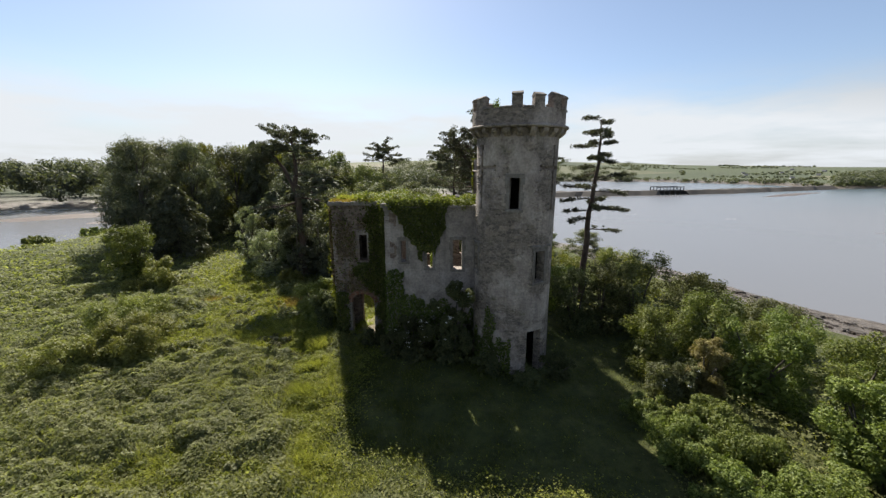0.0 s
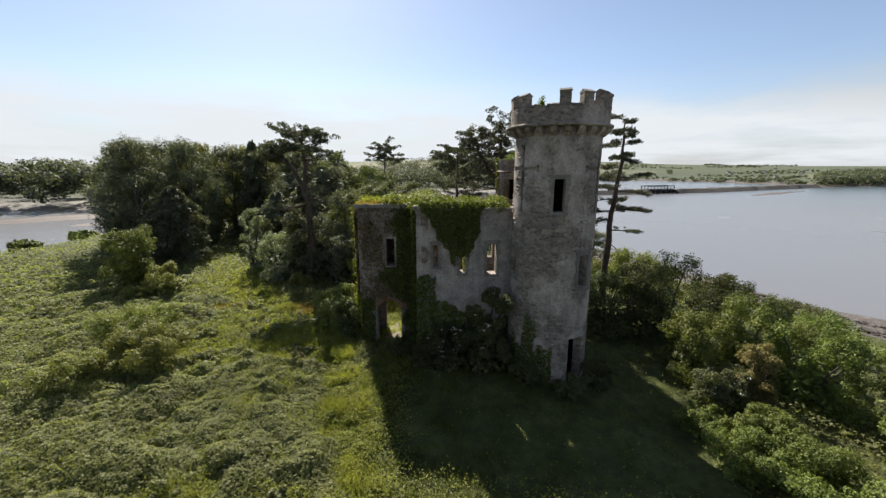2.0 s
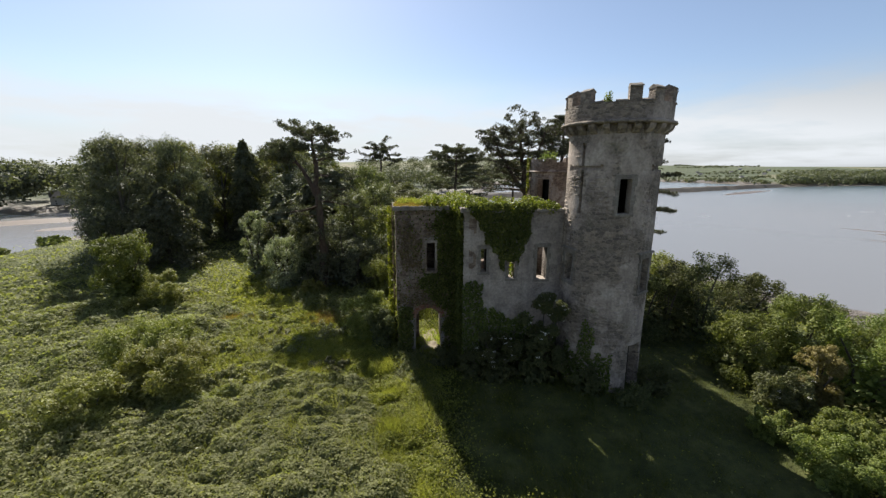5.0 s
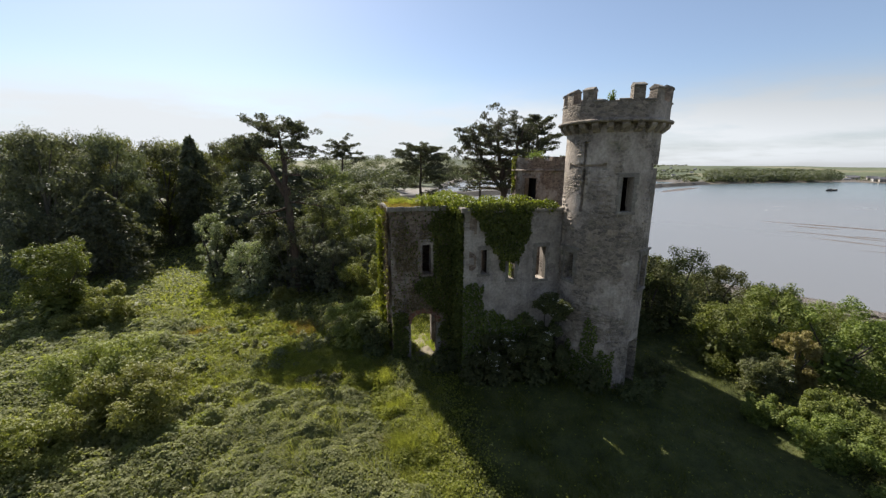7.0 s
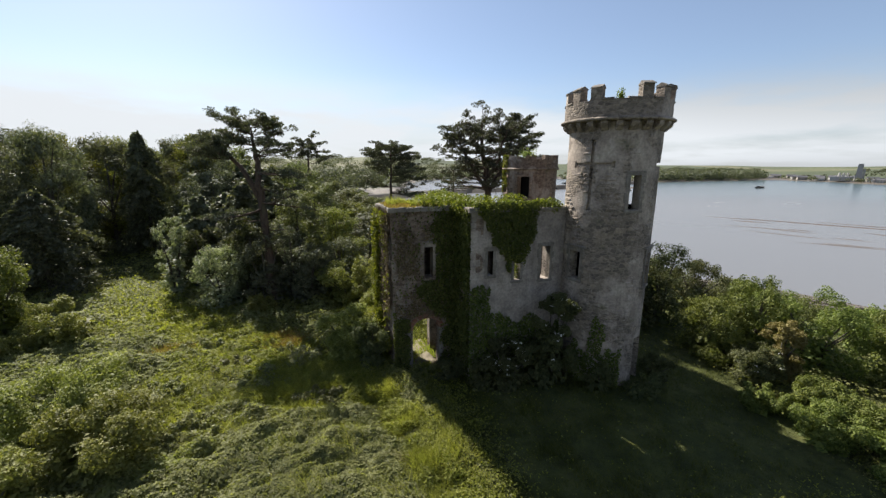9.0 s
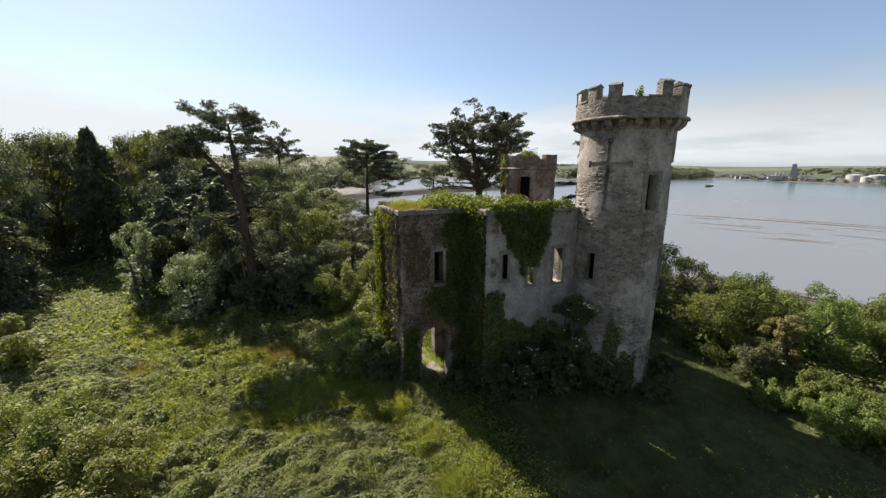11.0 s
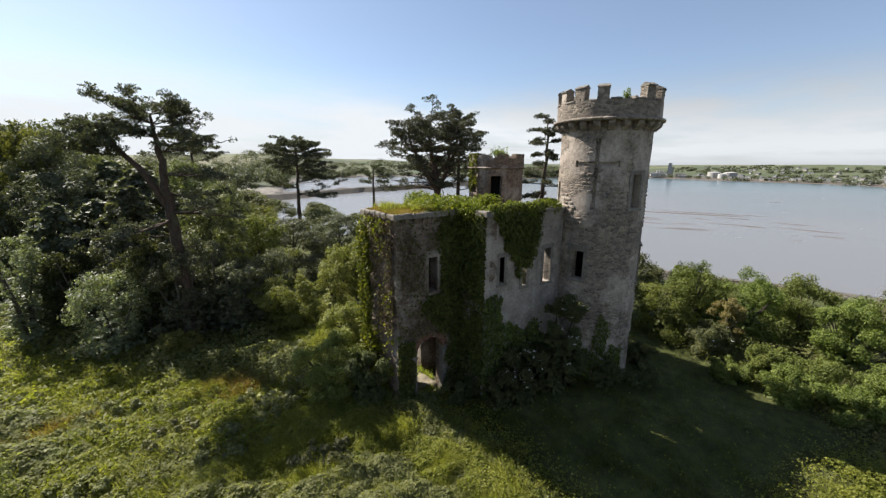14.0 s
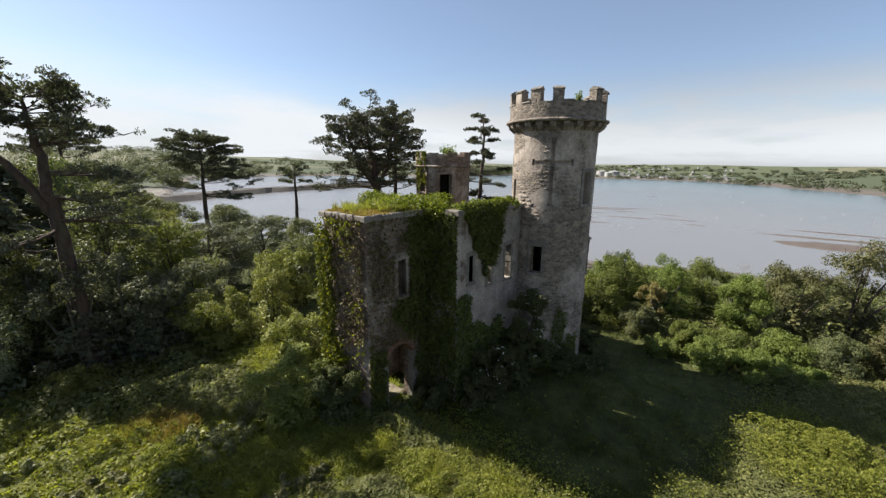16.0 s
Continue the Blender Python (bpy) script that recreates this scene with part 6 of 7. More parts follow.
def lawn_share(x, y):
    """The mown-looking grass before the ruin, where its shadow falls."""
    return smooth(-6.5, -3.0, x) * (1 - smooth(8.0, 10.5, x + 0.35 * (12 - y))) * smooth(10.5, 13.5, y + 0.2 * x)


def grassy(x, y):
    """Where long bright grass takes over from the brambles: along the path, beside the ruin's shadow, in the sunlit gap
    and in patches.
    """
    along = 1 - smooth(1.0, 3.6, path_line(x, y) + (fbm(x, y, 2.6, 81) - 0.5) * 3.0)
    west = -4.2 - 0.34 * (y - 12.5) - x          # metres west of the ruin's shadow edge
    edge = smooth(-0.8, 0.3, west) * (1 - smooth(0.6, 2.6, west + (fbm(x, y, 2.2, 83) - 0.5) * 4.2)) * (1 - smooth(22, 25, y))
    loose = smooth(0.58, 0.68, fbm(x, y, 6.0, 85)) * 0.75
    # brighter leaf colour put where sun falls between the hall's and tower's shadows
    clear = 1 - smooth(2.2, 3.4, np.hypot(x - 4.2, y - 9.0) + (fbm(x, y, 1.6, 87) - 0.5) * 1.5)
    return np.maximum(np.maximum(np.maximum(along, edge), clear), np.maximum(loose, lawn_share(x, y)))


def bramble_cover(x, y):
    n = np.maximum(fbm(x, y, 5.5, 21), 0.40)
    c = smooth(0.20, 0.42, n + 0.12 * smooth(-8, -14, x) + 0.12 * smooth(6, 9, x) * (1 - lawn_share(x, y)))
    return c * (1 - 0.86 * grassy(x, y)) * (1 - 0.97 * lawn_share(x, y))


def billow(x, y, scale, seed):
    """Rounded heaps with creases between them."""
    return np.abs(2 * value_noise(x, y, scale, seed) - 1) ** 0.8


def hump(x, y):
    """The height of the bramble's uneven canopy."""
    low = (1 - 0.6 * grassy(x, y)) * (1 - 0.72 * smooth(-6.8, -4.6, x) * (1 - smooth(8, 11, x)) * smooth(6, 9, y))
    return 0.05 + low * (0.9 * fbm(x, y, 3.6, 24, 2) ** 2 + 0.40 * billow(x, y, 1.7, 25) + 0.26 * billow(x + 0.3 * y, y, 0.75, 26) + 0.13 * billow(x, y, 0.36, 27))


def scatter(rng, n, spread_m, centre, box_):
    """Places denser near the centre of the plan."""
    out = []
    while sum(map(len, out)) < n:
        r = np.abs(rng.normal(size=n)) * spread_m
        a = rng.uniform(0, 2 * math.pi, n)
        p = np.stack([centre[0] + r * np.cos(a), centre[1] + r * np.sin(a)], 1)
        k = (p[:, 0] > box_[0]) & (p[:, 0] < box_[1]) & (p[:, 1] > box_[2]) & (p[:, 1] < box_[3]) & ~in_ruin(p[:, 0], p[:, 1])
        out.append(p[k])
    return np.concatenate(out)[:n]


def meadow():
    rng = np.random.default_rng(500)
    rough = rng.uniform((-84, -40), (60, 10), (60000, 2))
    for count, sp, mid, size in ((430000, 13, (-11, 18), 0.10), (200000, 24, (-24, 30), 0.135), (90000, 7, (7, 7), 0.09), (len(rough), 0, (0, 0), 0.22)):
        p = scatter(rng, count, sp, mid, (-84, 26, 4, 76)) if sp else rough
        cov = bramble_cover(p[:, 0], p[:, 1])
        k = cov > rng.random(len(p))
        b, cov = p[k], cov[k]
        x, y = b[:, 0], b[:, 1]
        hh, e = hump(x, y), 0.06
        slope = np.stack([-(hump(x + e, y) - hh) / e, -(hump(x, y + e) - hh) / e, np.ones(len(b))], 1)
        z = land_height(x, y) + hh * (0.4 + 0.6 * cov) * (1 - 0.45 * rng.random(len(b)) ** 2.2)
        pos = np.column_stack([b, z])
        nrm = unit(slope) * 0.9 + np.array([0, 0, 0.25]) + rng.normal(scale=0.42, size=pos.shape)
        walkline = np.clip((-0.8 * x + 0.6 * y) / 19, 0, 1)
        leaf = size * np.clip(np.hypot(x + 15.2 * walkline, y - 11.4 * walkline) / 19, 0.85, 2.2) ** 0.7 * rng.choice([0.75, 1.0, 1.3], len(x))
        tagged(new("brambles", blade_leaves("brambles", pos, nrm, leaf, leaf * 0.95, L_BRAMBLE, rng)), "grey-green brambles and nettles sprawling over the meadow", "brambles", kind="stuff")
    g = scatter(rng, 460000, 16, (-10, 19), (-62, 26, 4, 70))
    zone = grassy(g[:, 0], g[:, 1])
    k = 0.10 + 0.9 * zone > rng.random(len(g))
    g, zone = g[k], zone[k]
    tuft = fbm(g[:, 0], g[:, 1], 0.8, 35, 2)
    tall = 0.08 + 0.20 * fbm(g[:, 0], g[:, 1], 2.2, 33) + 0.95 * tuft ** 2.3
    far = np.clip(np.hypot(g[:, 0] + 6, g[:, 1] - 14) / 16, 1.0, 3.2)
    tall *= 1 - 0.6 * lawn_share(g[:, 0], g[:, 1])
    pos = np.column_stack([g, land_height(g[:, 0], g[:, 1]) - 0.02 + 0.5 * (1 - zone) * hump(g[:, 0], g[:, 1])])
    comb = 6.28 * fbm(g[:, 0], g[:, 1], 1.8, 37)
    lean = np.stack([0.45 * np.cos(comb) + rng.normal(size=len(g)) * 0.45, 0.45 * np.sin(comb) + rng.normal(size=len(g)) * 0.45, np.ones(len(g))], 1)
    tall *= rng.uniform(0.6, 1.3, len(g))
    # blades within the ruin's shadow take the darkened colour
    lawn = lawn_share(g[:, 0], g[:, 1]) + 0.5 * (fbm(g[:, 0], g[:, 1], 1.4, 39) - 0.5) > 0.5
    for name, label, k, mat in (("meadow_grass", "long yellow-green meadow grass", ~lawn, L_GRASS), ("lawn_grass", "short grass before the ruin, its colour darkened as in shadow", lawn, L_LAWN_SHADE)):
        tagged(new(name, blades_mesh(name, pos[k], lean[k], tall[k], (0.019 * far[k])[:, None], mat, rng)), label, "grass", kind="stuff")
    # leafy herbs among the grass
    p = np.concatenate([scatter(rng, 420000, 15, (-10, 18), (-50, 24, 4, 62)), scatter(rng, 16000, 2.4, (4.2, 9.0), (0, 9, 4, 14))])
    zone = grassy(p[:, 0], p[:, 1]) * (1 - 0.985 * lawn_share(p[:, 0], p[:, 1]))
    p = p[zone > rng.random(len(p))]
    bank = (0.10 + 0.34 * billow(p[:, 0], p[:, 1], 0.9, 43) + 0.16 * billow(p[:, 0], p[:, 1], 0.4, 44)) * (1 + 0.6 * smooth(0, 2, p[:, 0]))
    pos = np.column_stack([p, land_height(p[:, 0], p[:, 1]) + bank * (1 - 0.5 * rng.random(len(p)) ** 2)])
    nrm = rng.normal(scale=0.5, size=pos.shape) + np.array([0, 0, 0.9])
    leaf = 0.10 * np.clip(np.hypot(p[:, 0] + 6, p[:, 1] - 6) / 16, 0.9, 2.2)
    tagged(new("meadow_herbs", blade_leaves("meadow_herbs", pos, nrm, leaf, leaf * 0.7, L_HERB, rng)), "bright green leafy herbs among the meadow grass", "herbs", kind="stuff")
    # withered tufts beside the path
    spots = np.array([(-13.2, 30.6), (-12.2, 29.2), (-19.2, 30.8)])
    k = rng.integers(0, len(spots), 2400)
    g = spots[k] + rng.normal(size=(2400, 2)) * np.array([0.6, 0.35])
    pos = np.column_stack([g, land_height(g[:, 0], g[:, 1]) + 0.1])
    lean = np.column_stack([rng.normal(size=(2400, 2)) * 0.6, np.ones(2400)])
    tagged(new("dry_grass", blades_mesh("dry_grass", pos, lean, rng.uniform(0.25, 0.6, 2400), 0.035, L_DRY, rng)), "withered ochre grass beside the path", "grass", kind="stuff")


meadow()


# ---- far shores ----
def far_woods(name, label, spots, seed, mat, leaf=1.1, per=150):
    """Woodland far off: rounded crowns of coarse foliage, each (x, y, height, radius)."""
    rng = np.random.default_rng(seed)
    P, N = [], []
    for x, y, h, r in spots:
        z = ground_z(x, y)
        cen = np.stack([rng.normal(size=7) * r * 0.45, rng.normal(size=7) * r * 0.45, h * rng.uniform(0.35, 0.85, 7)], 1)
        pos, d = clump_points(rng, cen, np.full(7, r * 0.55), per, 0.85, 0.6)
        pos[:, 2] = np.clip(pos[:, 2], 0.1, h)
        P.append(pos + np.array([x, y, z])); N.append(d + rng.normal(scale=0.4, size=d.shape) + np.array([0, 0, 0.5]))
    P, N = np.concatenate(P), np.concatenate(N)
    return tagged(new(name, blade_leaves(name, P, N, leaf, leaf * 0.85, mat, rng)), label, "woodland", kind="stuff")


# leaf colours greyed to carry the haze over the far shores
L_FAR = leaf_mat("hazed_foliage", (0.052, 0.062, 0.044), (0.080, 0.092, 0.060), (0.116, 0.130, 0.080), 0.32, 0.6)


def polar(brg, r):
    return r * math.sin(radians(brg)), r * math.cos(radians(brg))


_rs = np.random.RandomState(12)
spots = []
for i in range(250):
    b = _rs.uniform(-100, -36)
    d = np.interp(b, FAR_SHORE[:, 0], FAR_SHORE[:, 1]) + 4 + 120 * _rs.rand() ** 1.7
    spots.append((*polar(b, d), _rs.uniform(14, 19.5), _rs.uniform(4.5, 7)))
far_woods("far_woodland", "dense green woodland across the creek", spots, 601, L_FAR, 1.1, 420)
spots = []
for i in range(240):
    b = _rs.uniform(-36, 13) if i < 190 else _rs.uniform(13, 26)
    d = np.interp(b, FAR_SHORE[:, 0], FAR_SHORE[:, 1]) + 6 + 120 * _rs.rand() ** 1.4
    spots.append((*polar(b, d), _rs.uniform(10, 15) if i < 190 else _rs.uniform(5, 9), _rs.uniform(4, 6.5)))
for i in range(130):       # copses along the ridge behind
    b = _rs.uniform(-8, 27)
    d = np.interp(b, FAR_SHORE[:, 0], FAR_SHORE[:, 1]) + 130 + 300 * _rs.rand()
    spots.append((*polar(b, d), _rs.uniform(4, 8), _rs.uniform(6, 10)))
far_woods("far_woodland", "dark woodland on the hillside beyond the wood", spots, 602, L_FAR, 1.0, 300)
spots = []
for i in range(230):       # the wooded headland across the water
    b = _rs.uniform(45.5, 56.8)
    d = np.interp(b, FAR_SHORE[:, 0], FAR_SHORE[:, 1]) + 14 + 210 * _rs.rand() ** 1.3
    spots.append((*polar(b, d), _rs.uniform(5, 8.5), _rs.uniform(6, 10)))
for i in range(110):
    b = _rs.uniform(66, 104)
    d = np.interp(b, FAR_SHORE[:, 0], FAR_SHORE[:, 1]) + 90 + 260 * _rs.rand()
    spots.append((*polar(b, d), _rs.uniform(2.0, 4.0), _rs.uniform(4, 7)))
far_woods("far_woodland", "dark wooded headland across the water", spots, 604, L_FAR, 1.5, 150)
spots = []
for i in range(300):       # a belt of trees along the far shore
    b = _rs.uniform(14, 135)
    d = np.interp(b, FAR_SHORE[:, 0], FAR_SHORE[:, 1]) + 8 + 22 * _rs.rand()
    spots.append((*polar(b, d), _rs.uniform(1.5, 4.0), _rs.uniform(2.5, 4.5)))
for i in range(62):        # hedgerows between the fields
    b = _rs.uniform(12, 130)
    d = np.interp(b, FAR_SHORE[:, 0], FAR_SHORE[:, 1]) + 40 + 420 * _rs.rand()
    x, y = polar(b, d)
    way = radians(b + (90 if i % 4 else 10) + _rs.uniform(-14, 14))
    for j in range(12):
        s_ = (j - 6) * 6.5 + _rs.normal()
        spots.append((x + math.sin(way) * s_, y + math.cos(way) * s_, _rs.uniform(1.2, 3.4), _rs.uniform(2.2, 3.6)))
far_woods("hedgerows", "dark hedgerows and copses on the far hills", spots, 603, L_FAR, 1.6, 34)


def wrack():
    """Lines of dark seaweed left along the foreshore."""
    rng = np.random.default_rng(640)
    P = []
    for off in (-1.0, 1.6, 4.2):
        t = rng.random(700)
        x = np.interp(t, [0, 0.35, 0.7, 1], [53, 50, 43, 30]) - off + rng.normal(size=700) * 0.35
        y = np.interp(t, [0, 0.35, 0.7, 1], [8, 24, 36, 66]) - off * 0.5 + rng.normal(size=700) * 0.35
        k = fbm(x, y, 4.0, 71) > 0.46
        x, y = x[k], y[k]
        P.append(np.column_stack([x, y, np.maximum(land_height(x, y), SEA) + 0.05]))
    P = np.concatenate(P)
    weed = leaf_mat("dry_seaweed", (0.02, 0.016, 0.012), (0.035, 0.028, 0.02), (0.06, 0.05, 0.035), 0.05, 0.6)
    tagged(new("seaweed", leaves_mesh("seaweed", P, rng.normal(size=P.shape) * 0.25 + np.array([0, 0, 1.0]), 0.5, 0.3, weed, rng)), "dark seaweed lines on the muddy foreshore", "seaweed", kind="stuff")


wrack()


# ---- causeway, bridge and the far town ----
RUBBLE = plain_mat("dark_embankment_stone", (0.035, 0.031, 0.027), (0.075, 0.067, 0.058), 0.6, 0.95)
STEEL = plain_mat("grey_painted_steel", (0.08, 0.082, 0.085), (0.13, 0.132, 0.135), 1.0, 0.6)
WHITE = plain_mat("white_wall_paint", (0.36, 0.355, 0.34), (0.46, 0.45, 0.43), 0.4, 0.8)
SLATE = plain_mat("grey_slate_roof", (0.07, 0.07, 0.078), (0.12, 0.12, 0.13), 0.5, 0.95)
GLASS_DARK = plain_mat("dark_window_pane", (0.03, 0.035, 0.04), (0.05, 0.055, 0.06), 1.0, 0.15)
CONCRETE = plain_mat("grey_concrete", (0.28, 0.27, 0.26), (0.38, 0.37, 0.35), 0.2, 0.9)


def embankment(points):
    V, F = [], []
    rs = np.random.RandomState(8)
    pts = []
    for a, b in zip(points, points[1:]):
        n = int((Vector(b) - Vector(a)).length / 6) + 1
        pts += [Vector(a).lerp(Vector(b), i / n) for i in range(n)]
    pts.append(Vector(points[-1]))
    for i, p in enumerate(pts):
        d = (pts[min(i + 1, len(pts) - 1)] - pts[max(i - 1, 0)]).normalized()
        s = Vector((-d.y, d.x))
        for w, z in ((-8, SEA - 0.5), (-3.2, SEA + 2.3), (3.2, SEA + 2.3), (8, SEA - 0.5)):
            q = p + s * (w + rs.normal() * 0.4)
            V.append((q.x, q.y, z + rs.normal() * 0.15))
    for i in range(len(pts) - 1):
        for j in range(3):
            F.append((i * 4 + j, i * 4 + j + 1, i * 4 + 5 + j, i * 4 + 4 + j))
        # ends closed
    F += [(3, 2, 1, 0), tuple(4 * (len(pts) - 1) + j for j in range(4))]
    return V, F


CAUSE = [(6, 186), (40, 206), (75, 222), (128, 233)]
CAUSE2 = [(147, 238.5), (180, 249), (231, 272), (300, 300)]
for i, c in enumerate((CAUSE, CAUSE2)):
    V, F = embankment(c)
    tagged(new("causeway", mesh_from("causeway", V, F, RUBBLE)), "long low railway causeway of dark stone across the estuary", "causeway", kind="structure")


def truss_bridge():
    a, b = Vector((127.5, 233.0, SEA)), Vector((147.5, 238.6, SEA))
    d = (b - a).normalized()
    m = Matrix.Translation(a) @ Matrix.Rotation(math.atan2(d.y, d.x), 4, "Z")
    L = (b - a).length
    br = thing("railway_bridge", "grey steel railway bridge on stone piers", "bridge")
    v, f = box(0, L, -2.6, 2.6, 2.2, 2.7)
    part("deck", mesh_from("deck", placed(m, v), f, STEEL), br)
    for i in range(5):
        x = L * (i + 0.5) / 5
        v, f = box(x - 0.55, x + 0.55, -2.4, 2.4, -2, 2.2)
        part("pier", mesh_from("pier", placed(m, v), f, RUBBLE), br)
    for s in (-2.5, 2.5):
        v, f = box(0, L, s - 0.2, s + 0.2, 4.25, 4.7)
        part("top_chord", mesh_from("top_chord", placed(m, v), f, STEEL), br)
        for i in range(9):
            x = 0.2 + (L - 0.4) * i / 8
            v, f = box(x - 0.2, x + 0.2, s - 0.16, s + 0.16, 2.7, 4.3)
            part("post", mesh_from("post", placed(m, v), f, STEEL), br)
    return br


truss_bridge()


def house(at, rz, w, d, h, mat, label):
    x, y = at
    ob = thing("house", label, "house", (x, y, ground_z(x, y) - 0.3), "houses of the far town", rz=rz)
    v, f = box(-w / 2, w / 2, -d / 2, d / 2, 0, h)
    part("wall", mesh_from("wall", v, f, mat), ob)
    e = 0.25
    v = [(-w / 2 - e, -d / 2 - e, h), (w / 2 + e, -d / 2 - e, h), (w / 2 + e, d / 2 + e, h), (-w / 2 - e, d / 2 + e, h), (-w / 2 - e, 0, h + d * 0.42), (w / 2 + e, 0, h + d * 0.42)]
    part("roof", mesh_from("roof", v, [(3, 2, 1, 0), (0, 1, 5, 4), (2, 3, 4, 5), (1, 2, 5), (3, 0, 4)], SLATE), ob)
    for i in range(3):
        for z in (0.45, 1.4) if h > 2 else (0.5,):
            xx = -w / 2 + w * (i + 0.5) / 3
            v, f = box(xx - 0.22, xx + 0.22, -d / 2 - 0.05, -d / 2 + 0.05, z, z + 0.55)
            part("window", mesh_from("window", v, f, GLASS_DARK), ob)
    return ob


_rs = np.random.RandomState(30)
CREAM = plain_mat("cream_wall_paint", (0.26, 0.24, 0.21), (0.34, 0.31, 0.28), 0.4, 0.8)
kinds = [house(polar(70, 540), -110, 4.6, 3.2, 2.2, WHITE, "small white house in the far town"), house(polar(72, 560), -112, 6.6, 3.4, 2.4, CREAM, "cream terraced house in the far town"), house(polar(74, 545), -108, 3.8, 3.0, 1.6, WHITE, "white bungalow in the far town")]
for i in range(110):
    b = 67.5 + 17 * _rs.rand() ** 0.9
    base = np.interp(b, FAR_SHORE[:, 0], FAR_SHORE[:, 1])
    r = base + 18 + 300 * _rs.rand() ** 1.5
    x, y = polar(b, r)
    copy_thing(kinds[i % 3], pose(x, y, ground_z(x, y) - 0.3, 0, 0, -b - 40 + _rs.uniform(-25, 25)) @ Matrix.Diagonal((0.75, 0.75, 0.75, 1)))
for i in range(9):
    b, r = _rs.uniform(22, 50), _rs.uniform(560, 800)
    x, y = polar(b, r)
    copy_thing(kinds[2], pose(x, y, ground_z(x, y) - 0.3, 0, 0, -b + _rs.uniform(-30, 30)))
for i in range(26):
    b = 57.6 + 8.6 * _rs.rand()
    x, y = polar(b, np.interp(b, FAR_SHORE[:, 0], FAR_SHORE[:, 1]) + 14 + 60 * _rs.rand() ** 2)
    copy_thing(kinds[i % 3], pose(x, y, ground_z(x, y) - 0.3, 0, 0, -b + _rs.uniform(-30, 30)) @ Matrix.Diagonal((1.3, 1.3, 1.2, 1)))
house(polar(-40.4, 218), 35, 9, 6, 3.2, WHITE, "white cottage on the far bank of the creek")


def tank(brg, r, rad, h, mat, label):
    x, y = polar(brg, r)
    ob = thing("storage_tank", label, "tank", (x, y, ground_z(x, y) - 0.3))
    n = 28
    ring = [(rad * math.cos(2 * math.pi * k / n), rad * math.sin(2 * math.pi * k / n)) for k in range(n)]
    v = [(a, b, 0) for a, b in ring] + [(a, b, h) for a, b in ring] + [(0, 0, h + rad * 0.18)]
    part("shell", mesh_from("shell", v[:-1], [(i, (i + 1) % n, n + (i + 1) % n, n + i) for i in range(n)], mat), ob)
    part("roof", mesh_from("roof", v[n:], [(i, (i + 1) % n, n) for i in range(n)], mat), ob)


tank(69.3, 535, 6.5, 6.5, CONCRETE, "grey round storage tank on the far shore")
tank(70.9, 535, 6.5, 6.5, CONCRETE, "grey round storage tank on the far shore")
tank(70.1, 525, 4, 5, WHITE, "white round storage tank on the far shore")


def silo_works():
    x, y = polar(64.6, 560)
    ob = thing("port_works", "tall grey industrial works on the far quay", "works", (x, y, ground_z(x, y) - 0.3), rz=-66)
    for nm, (a, b, c, d, z) in {"tower_block": (-3, 2, -3, 3, 17), "lift_shaft": (2, 3.6, -2, 2, 12), "store": (-20, -5, -5, 5, 4.5), "loading_shed": (5, 18, -4, 4, 3.5)}.items():
        v, f = box(a, b, c, d, 0, z)
        if nm == "tower_block":
            v = [(p[0] * (0.75 if p[2] > 1 else 1), p[1], p[2]) for p in v]
        part(nm, mesh_from(nm, v, f, CONCRETE if nm != "loading_shed" else STEEL), ob)
    for i in range(3):
        V, F = tubes([[((-8 - 3 * i, 0, 4.5), 1.0), ((-8 - 3 * i, 0, 8), 0.95)]], 10)
        part("silo", mesh_from("silo", V, F, CONCRETE), ob)


silo_works()


def barge(x, y, rz):
    ob = thing("barge", "long dark moored barge on the estuary", "boat", (x, y, SEA - 0.3), rz=rz)
    v = [(-6, -1.4, 0), (5.5, -1.4, 0), (5.5, 1.4, 0), (-6, 1.4, 0), (-6.6, -1.6, 1.1), (6.6, -1.5, 1.3), (6.6, 1.5, 1.3), (-6.6, 1.6, 1.1)]
    part("hull", mesh_from("hull", v, [(3, 2, 1, 0), (4, 5, 6, 7), (0, 1, 5, 4), (1, 2, 6, 5), (2, 3, 7, 6), (3, 0, 4, 7)], RUBBLE), ob)
    v, f = box(-5, -3, -1.0, 1.0, 1.1, 1.9, 0.1)
    part("cabin", mesh_from("cabin", v, f, STEEL), ob)


barge(*polar(56.4, 370), 20)


def mudbank(label, cx, cy, lx, ly, rz, h, seed):
    """A low hummock of mud that dries at low tide."""
    rs = np.random.RandomState(seed)
    n, m = 40, 12
    turn = 2 * math.pi * np.arange(n) / n
    rim = 0.65 + 0.6 * fbm(3 * np.cos(turn) + seed, 3 * np.sin(turn), 1.3, seed)
    V, F = [(0, 0, h)], []
    for j in range(1, m + 1):
        for k in range(n):
            a = 2 * math.pi * k / n
            e = rim[k]
            r = j / m
            V.append((lx * e * r * math.cos(a), ly * e * r * math.sin(a), h * (1 - r ** 2) - 0.06 * r + rs.normal() * 0.012))
    for k in range(n):
        F.append((0, 1 + k, 1 + (k + 1) % n))
        for j in range(m - 1):
            a = 1 + j * n
            F.append((a + k, a + n + k, a + n + (k + 1) % n, a + (k + 1) % n))
    ob = tagged(new("mudbank", mesh_from("mudbank", V, F, MUD, True)), label, "mudbank", kind="structure")
    ob.matrix_basis = pose(cx, cy, SEA - 0.02, 0, 0, rz)
    return ob


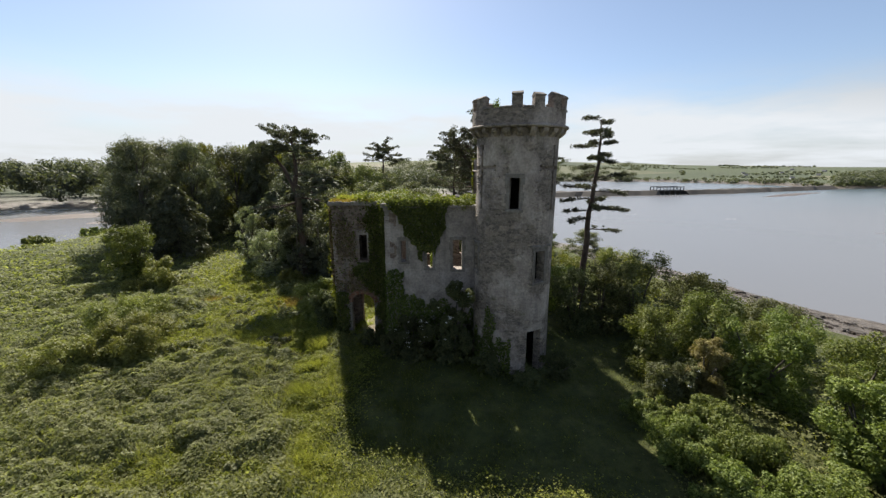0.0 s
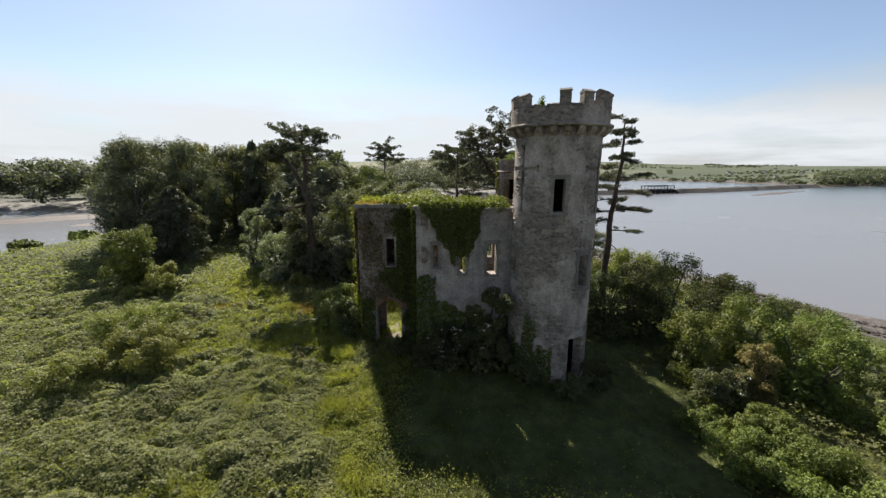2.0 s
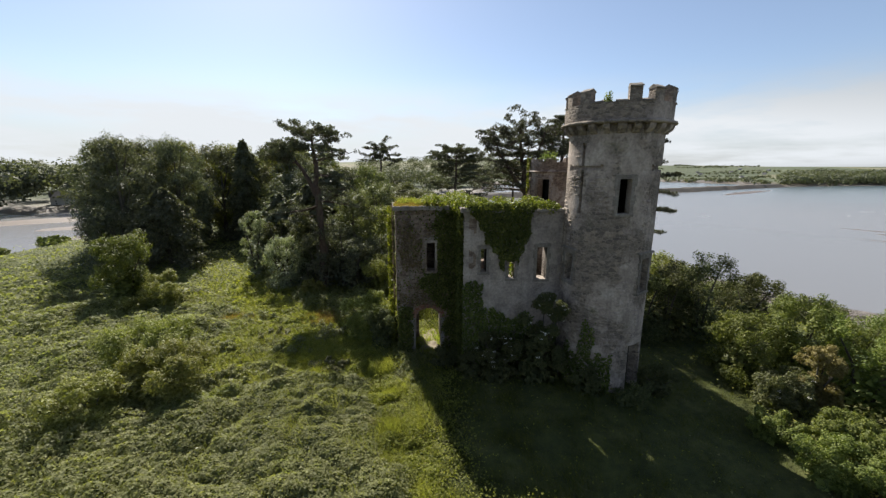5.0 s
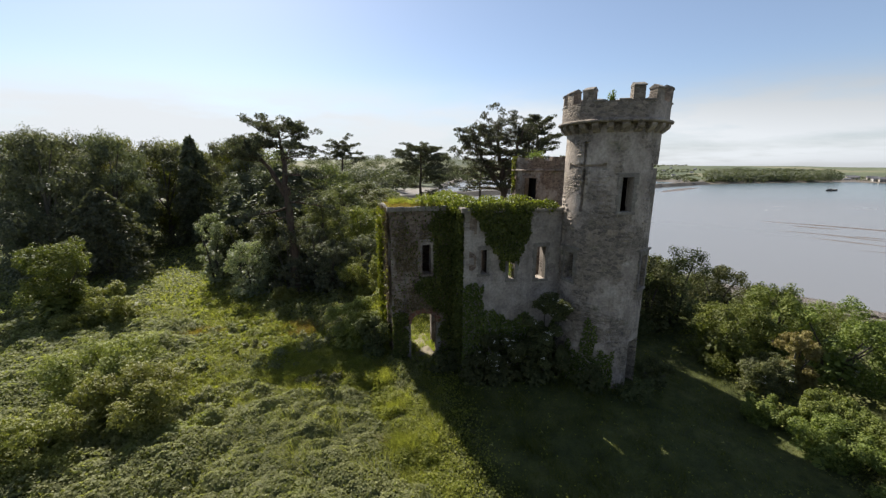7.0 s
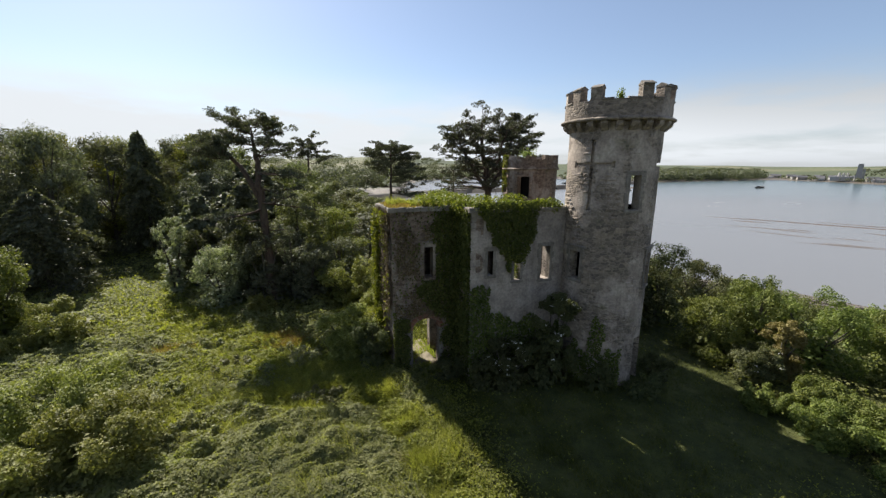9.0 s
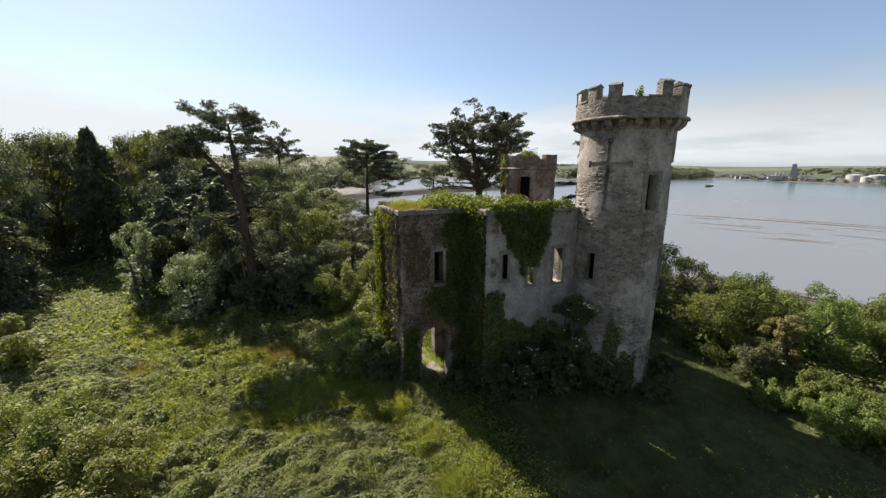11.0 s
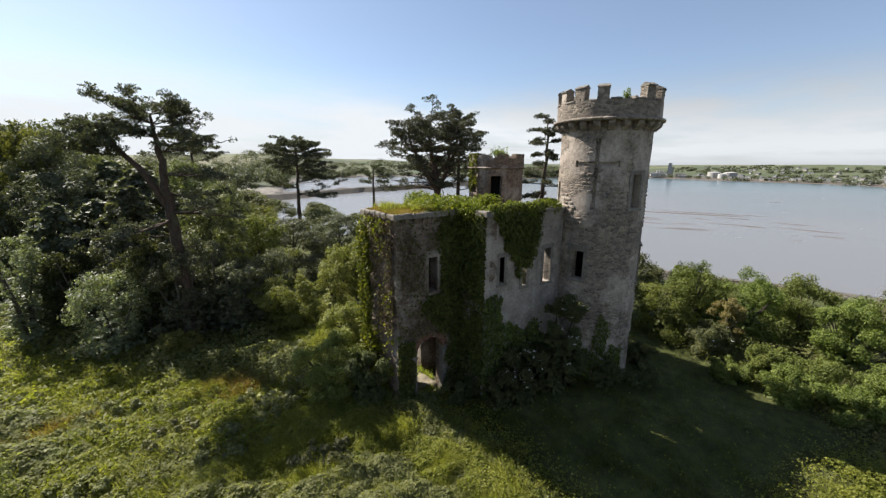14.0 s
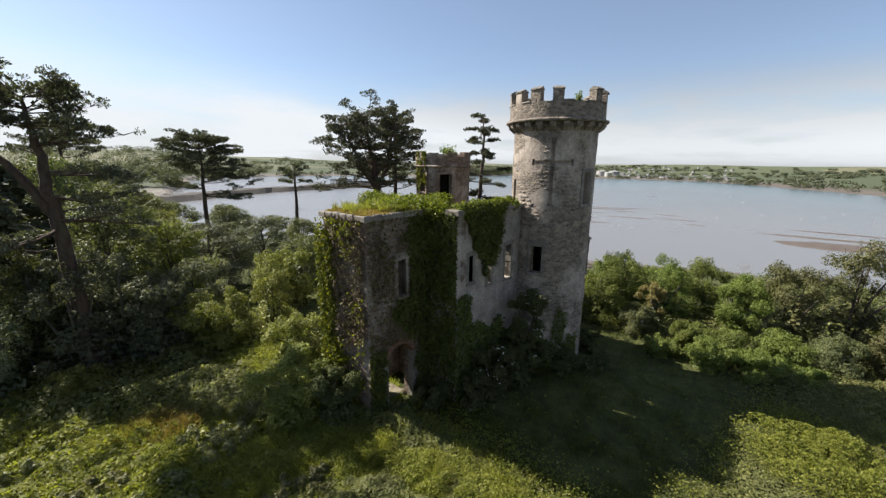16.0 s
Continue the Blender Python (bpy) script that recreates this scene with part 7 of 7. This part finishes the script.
MUD = plain_mat("drying_mud", (0.075, 0.055, 0.042), (0.125, 0.098, 0.078), 0.5, 0.5)
mudbank("brown mudbank drying at low tide", 97, 1, 11, 6.5, 100, 0.28, 1)
mudbank("brown mudbank drying at low tide", 108, 2, 17, 2.0, 95, 0.16, 2)
mudbank("brown mudbank drying at low tide", 120, -2, 14, 1.6, 92, 0.14, 3)
mudbank("brown mudbank drying at low tide", 100, -10, 20, 4.0, 100, 0.25, 4)
mudbank("thin mud ridges across the estuary", 128, 70, 34, 2.4, 118, 0.10, 5)
mudbank("thin mud ridges across the estuary", 138, 62, 30, 1.8, 114, 0.08, 6)
mudbank("thin mud ridges across the estuary", 120, 84, 26, 1.6, 124, 0.08, 7)
for i in range(9):
    k = i / 8
    mudbank("thin wavy mud ridge left by the tide", 112 - 16 * k + 5 * math.sin(2.3 * i), 84 - 34 * k + 3 * math.sin(1.7 * i), 5 + 4 * (i % 3), 0.5 + 0.25 * (i % 2), 118 + 7 * math.sin(i), 0.09, 20 + i)
for i in range(7):
    k = i / 6
    mudbank("thin wavy mud ridge left by the tide", 120 + 10 * math.sin(1.9 * i), 58 - 30 * k, 5 + 3 * (i % 3), 0.6 + 0.3 * (i % 2), 100 + 8 * math.sin(i), 0.09, 30 + i)
mudbank("mudbank along the creek's far side", -118, 128, 34, 9, 40, 0.3, 8)
mudbank("mudbank in the creek", -92, 116, 16, 6, 30, 0.25, 9)
mudbank("mud flat before the causeway's end", 215, 235, 50, 5, 30, 0.2, 10)


def stones():
    rs = np.random.RandomState(40)
    rng = random.Random(3)
    v, f = rough_block(rng, 0.5, 0.36, 0.2, 0.07)
    me = mesh_from("shore_rock", v, f, RUBBLE)
    for i in range(46):
        t = rs.rand()
        x, y = 47 - 13 * t + rs.normal() * 1.6, 30 + 22 * t + rs.normal() * 1.6
        ob = tagged(new("shore_rock", me), "dark weed-covered rock on the foreshore", "rock", "rocks on the foreshore")
        s = rs.uniform(0.5, 1.7)
        z = max(ground_z(x, y), SEA) - 0.06
        ob.matrix_basis = pose(x, y, z, 0, 0, rs.uniform(0, 360)) @ Matrix.Diagonal((s * 1.3, s, s * 0.7, 1))


stones()


# ---- stones bared where the render has fallen ----
def bared_stones():
    rng = random.Random(61)
    kinds = []
    for k in range(7):
        w, h = rng.uniform(0.20, 0.40), rng.uniform(0.10, 0.19)
        ring = []
        for i in range(9):
            a = 2 * math.pi * i / 9
            q = 1.0 / max(abs(math.cos(a)), abs(math.sin(a))) ** 0.7 * rng.uniform(0.85, 1.08)
            ring.append((math.cos(a) * w / 2 * q, math.sin(a) * h / 2 * q))
        v = [(x, 0.06, z) for x, z in ring] + [(x * 0.95, -0.012, z * 0.93) for x, z in ring] + [(x * 0.7, -0.030 - rng.uniform(0, 0.008), z * 0.65) for x, z in ring]
        f = [tuple(range(18, 27))]
        for lv in (0, 9):
            f += [(lv + i, lv + (i + 1) % 9, lv + 9 + (i + 1) % 9, lv + 9 + i) for i in range(9)]
        kinds.append((mesh_from("stone", v, f, STONE), w, h))
    for me, _, _ in kinds:
        bm = bmesh.new(); bm.from_mesh(me); bmesh.ops.recalc_face_normals(bm, faces=bm.faces); bm.to_mesh(me); bm.free()
    made = 0
    z = 2.6
    while z < 12.7 and made < 290:
        u = 152 + rng.uniform(0, 6)
        step = rng.uniform(0.17, 0.22)
        while u < 318:
            me, w, h = kinds[rng.randrange(7)]
            du = math.degrees((w + 0.05) / TR)
            bare = noise.noise((u * 0.045, z * 0.62, 3.7))
            clear = all(not (a - 7 - du < u < b + 7 and c - 0.3 < z < d + 0.4) for a, b, c, d in ((251.5, 265.5, 9.45, 11.0), (181.5, 198.5, 5.85, 7.27), (292.5, 310, 5.63, 7.28), (285, 312, 0, 2.9)))
            cross = abs(z - 11.48) < 0.32 or any(abs(u - c) < 9 and z > 9.1 for c in (204.5, 319.0))
            if bare > 0.17 and clear and not cross and made < 290:
                o = part("stone", me, shaft)
                o.matrix_basis = facing(TC, TR + 0.004, u + du / 2, z + rng.uniform(-0.015, 0.015)) @ pose(0, 0, 0, 0, rng.uniform(-4, 4), 0)
                made += 1
            u += du
        z += step


bared_stones()
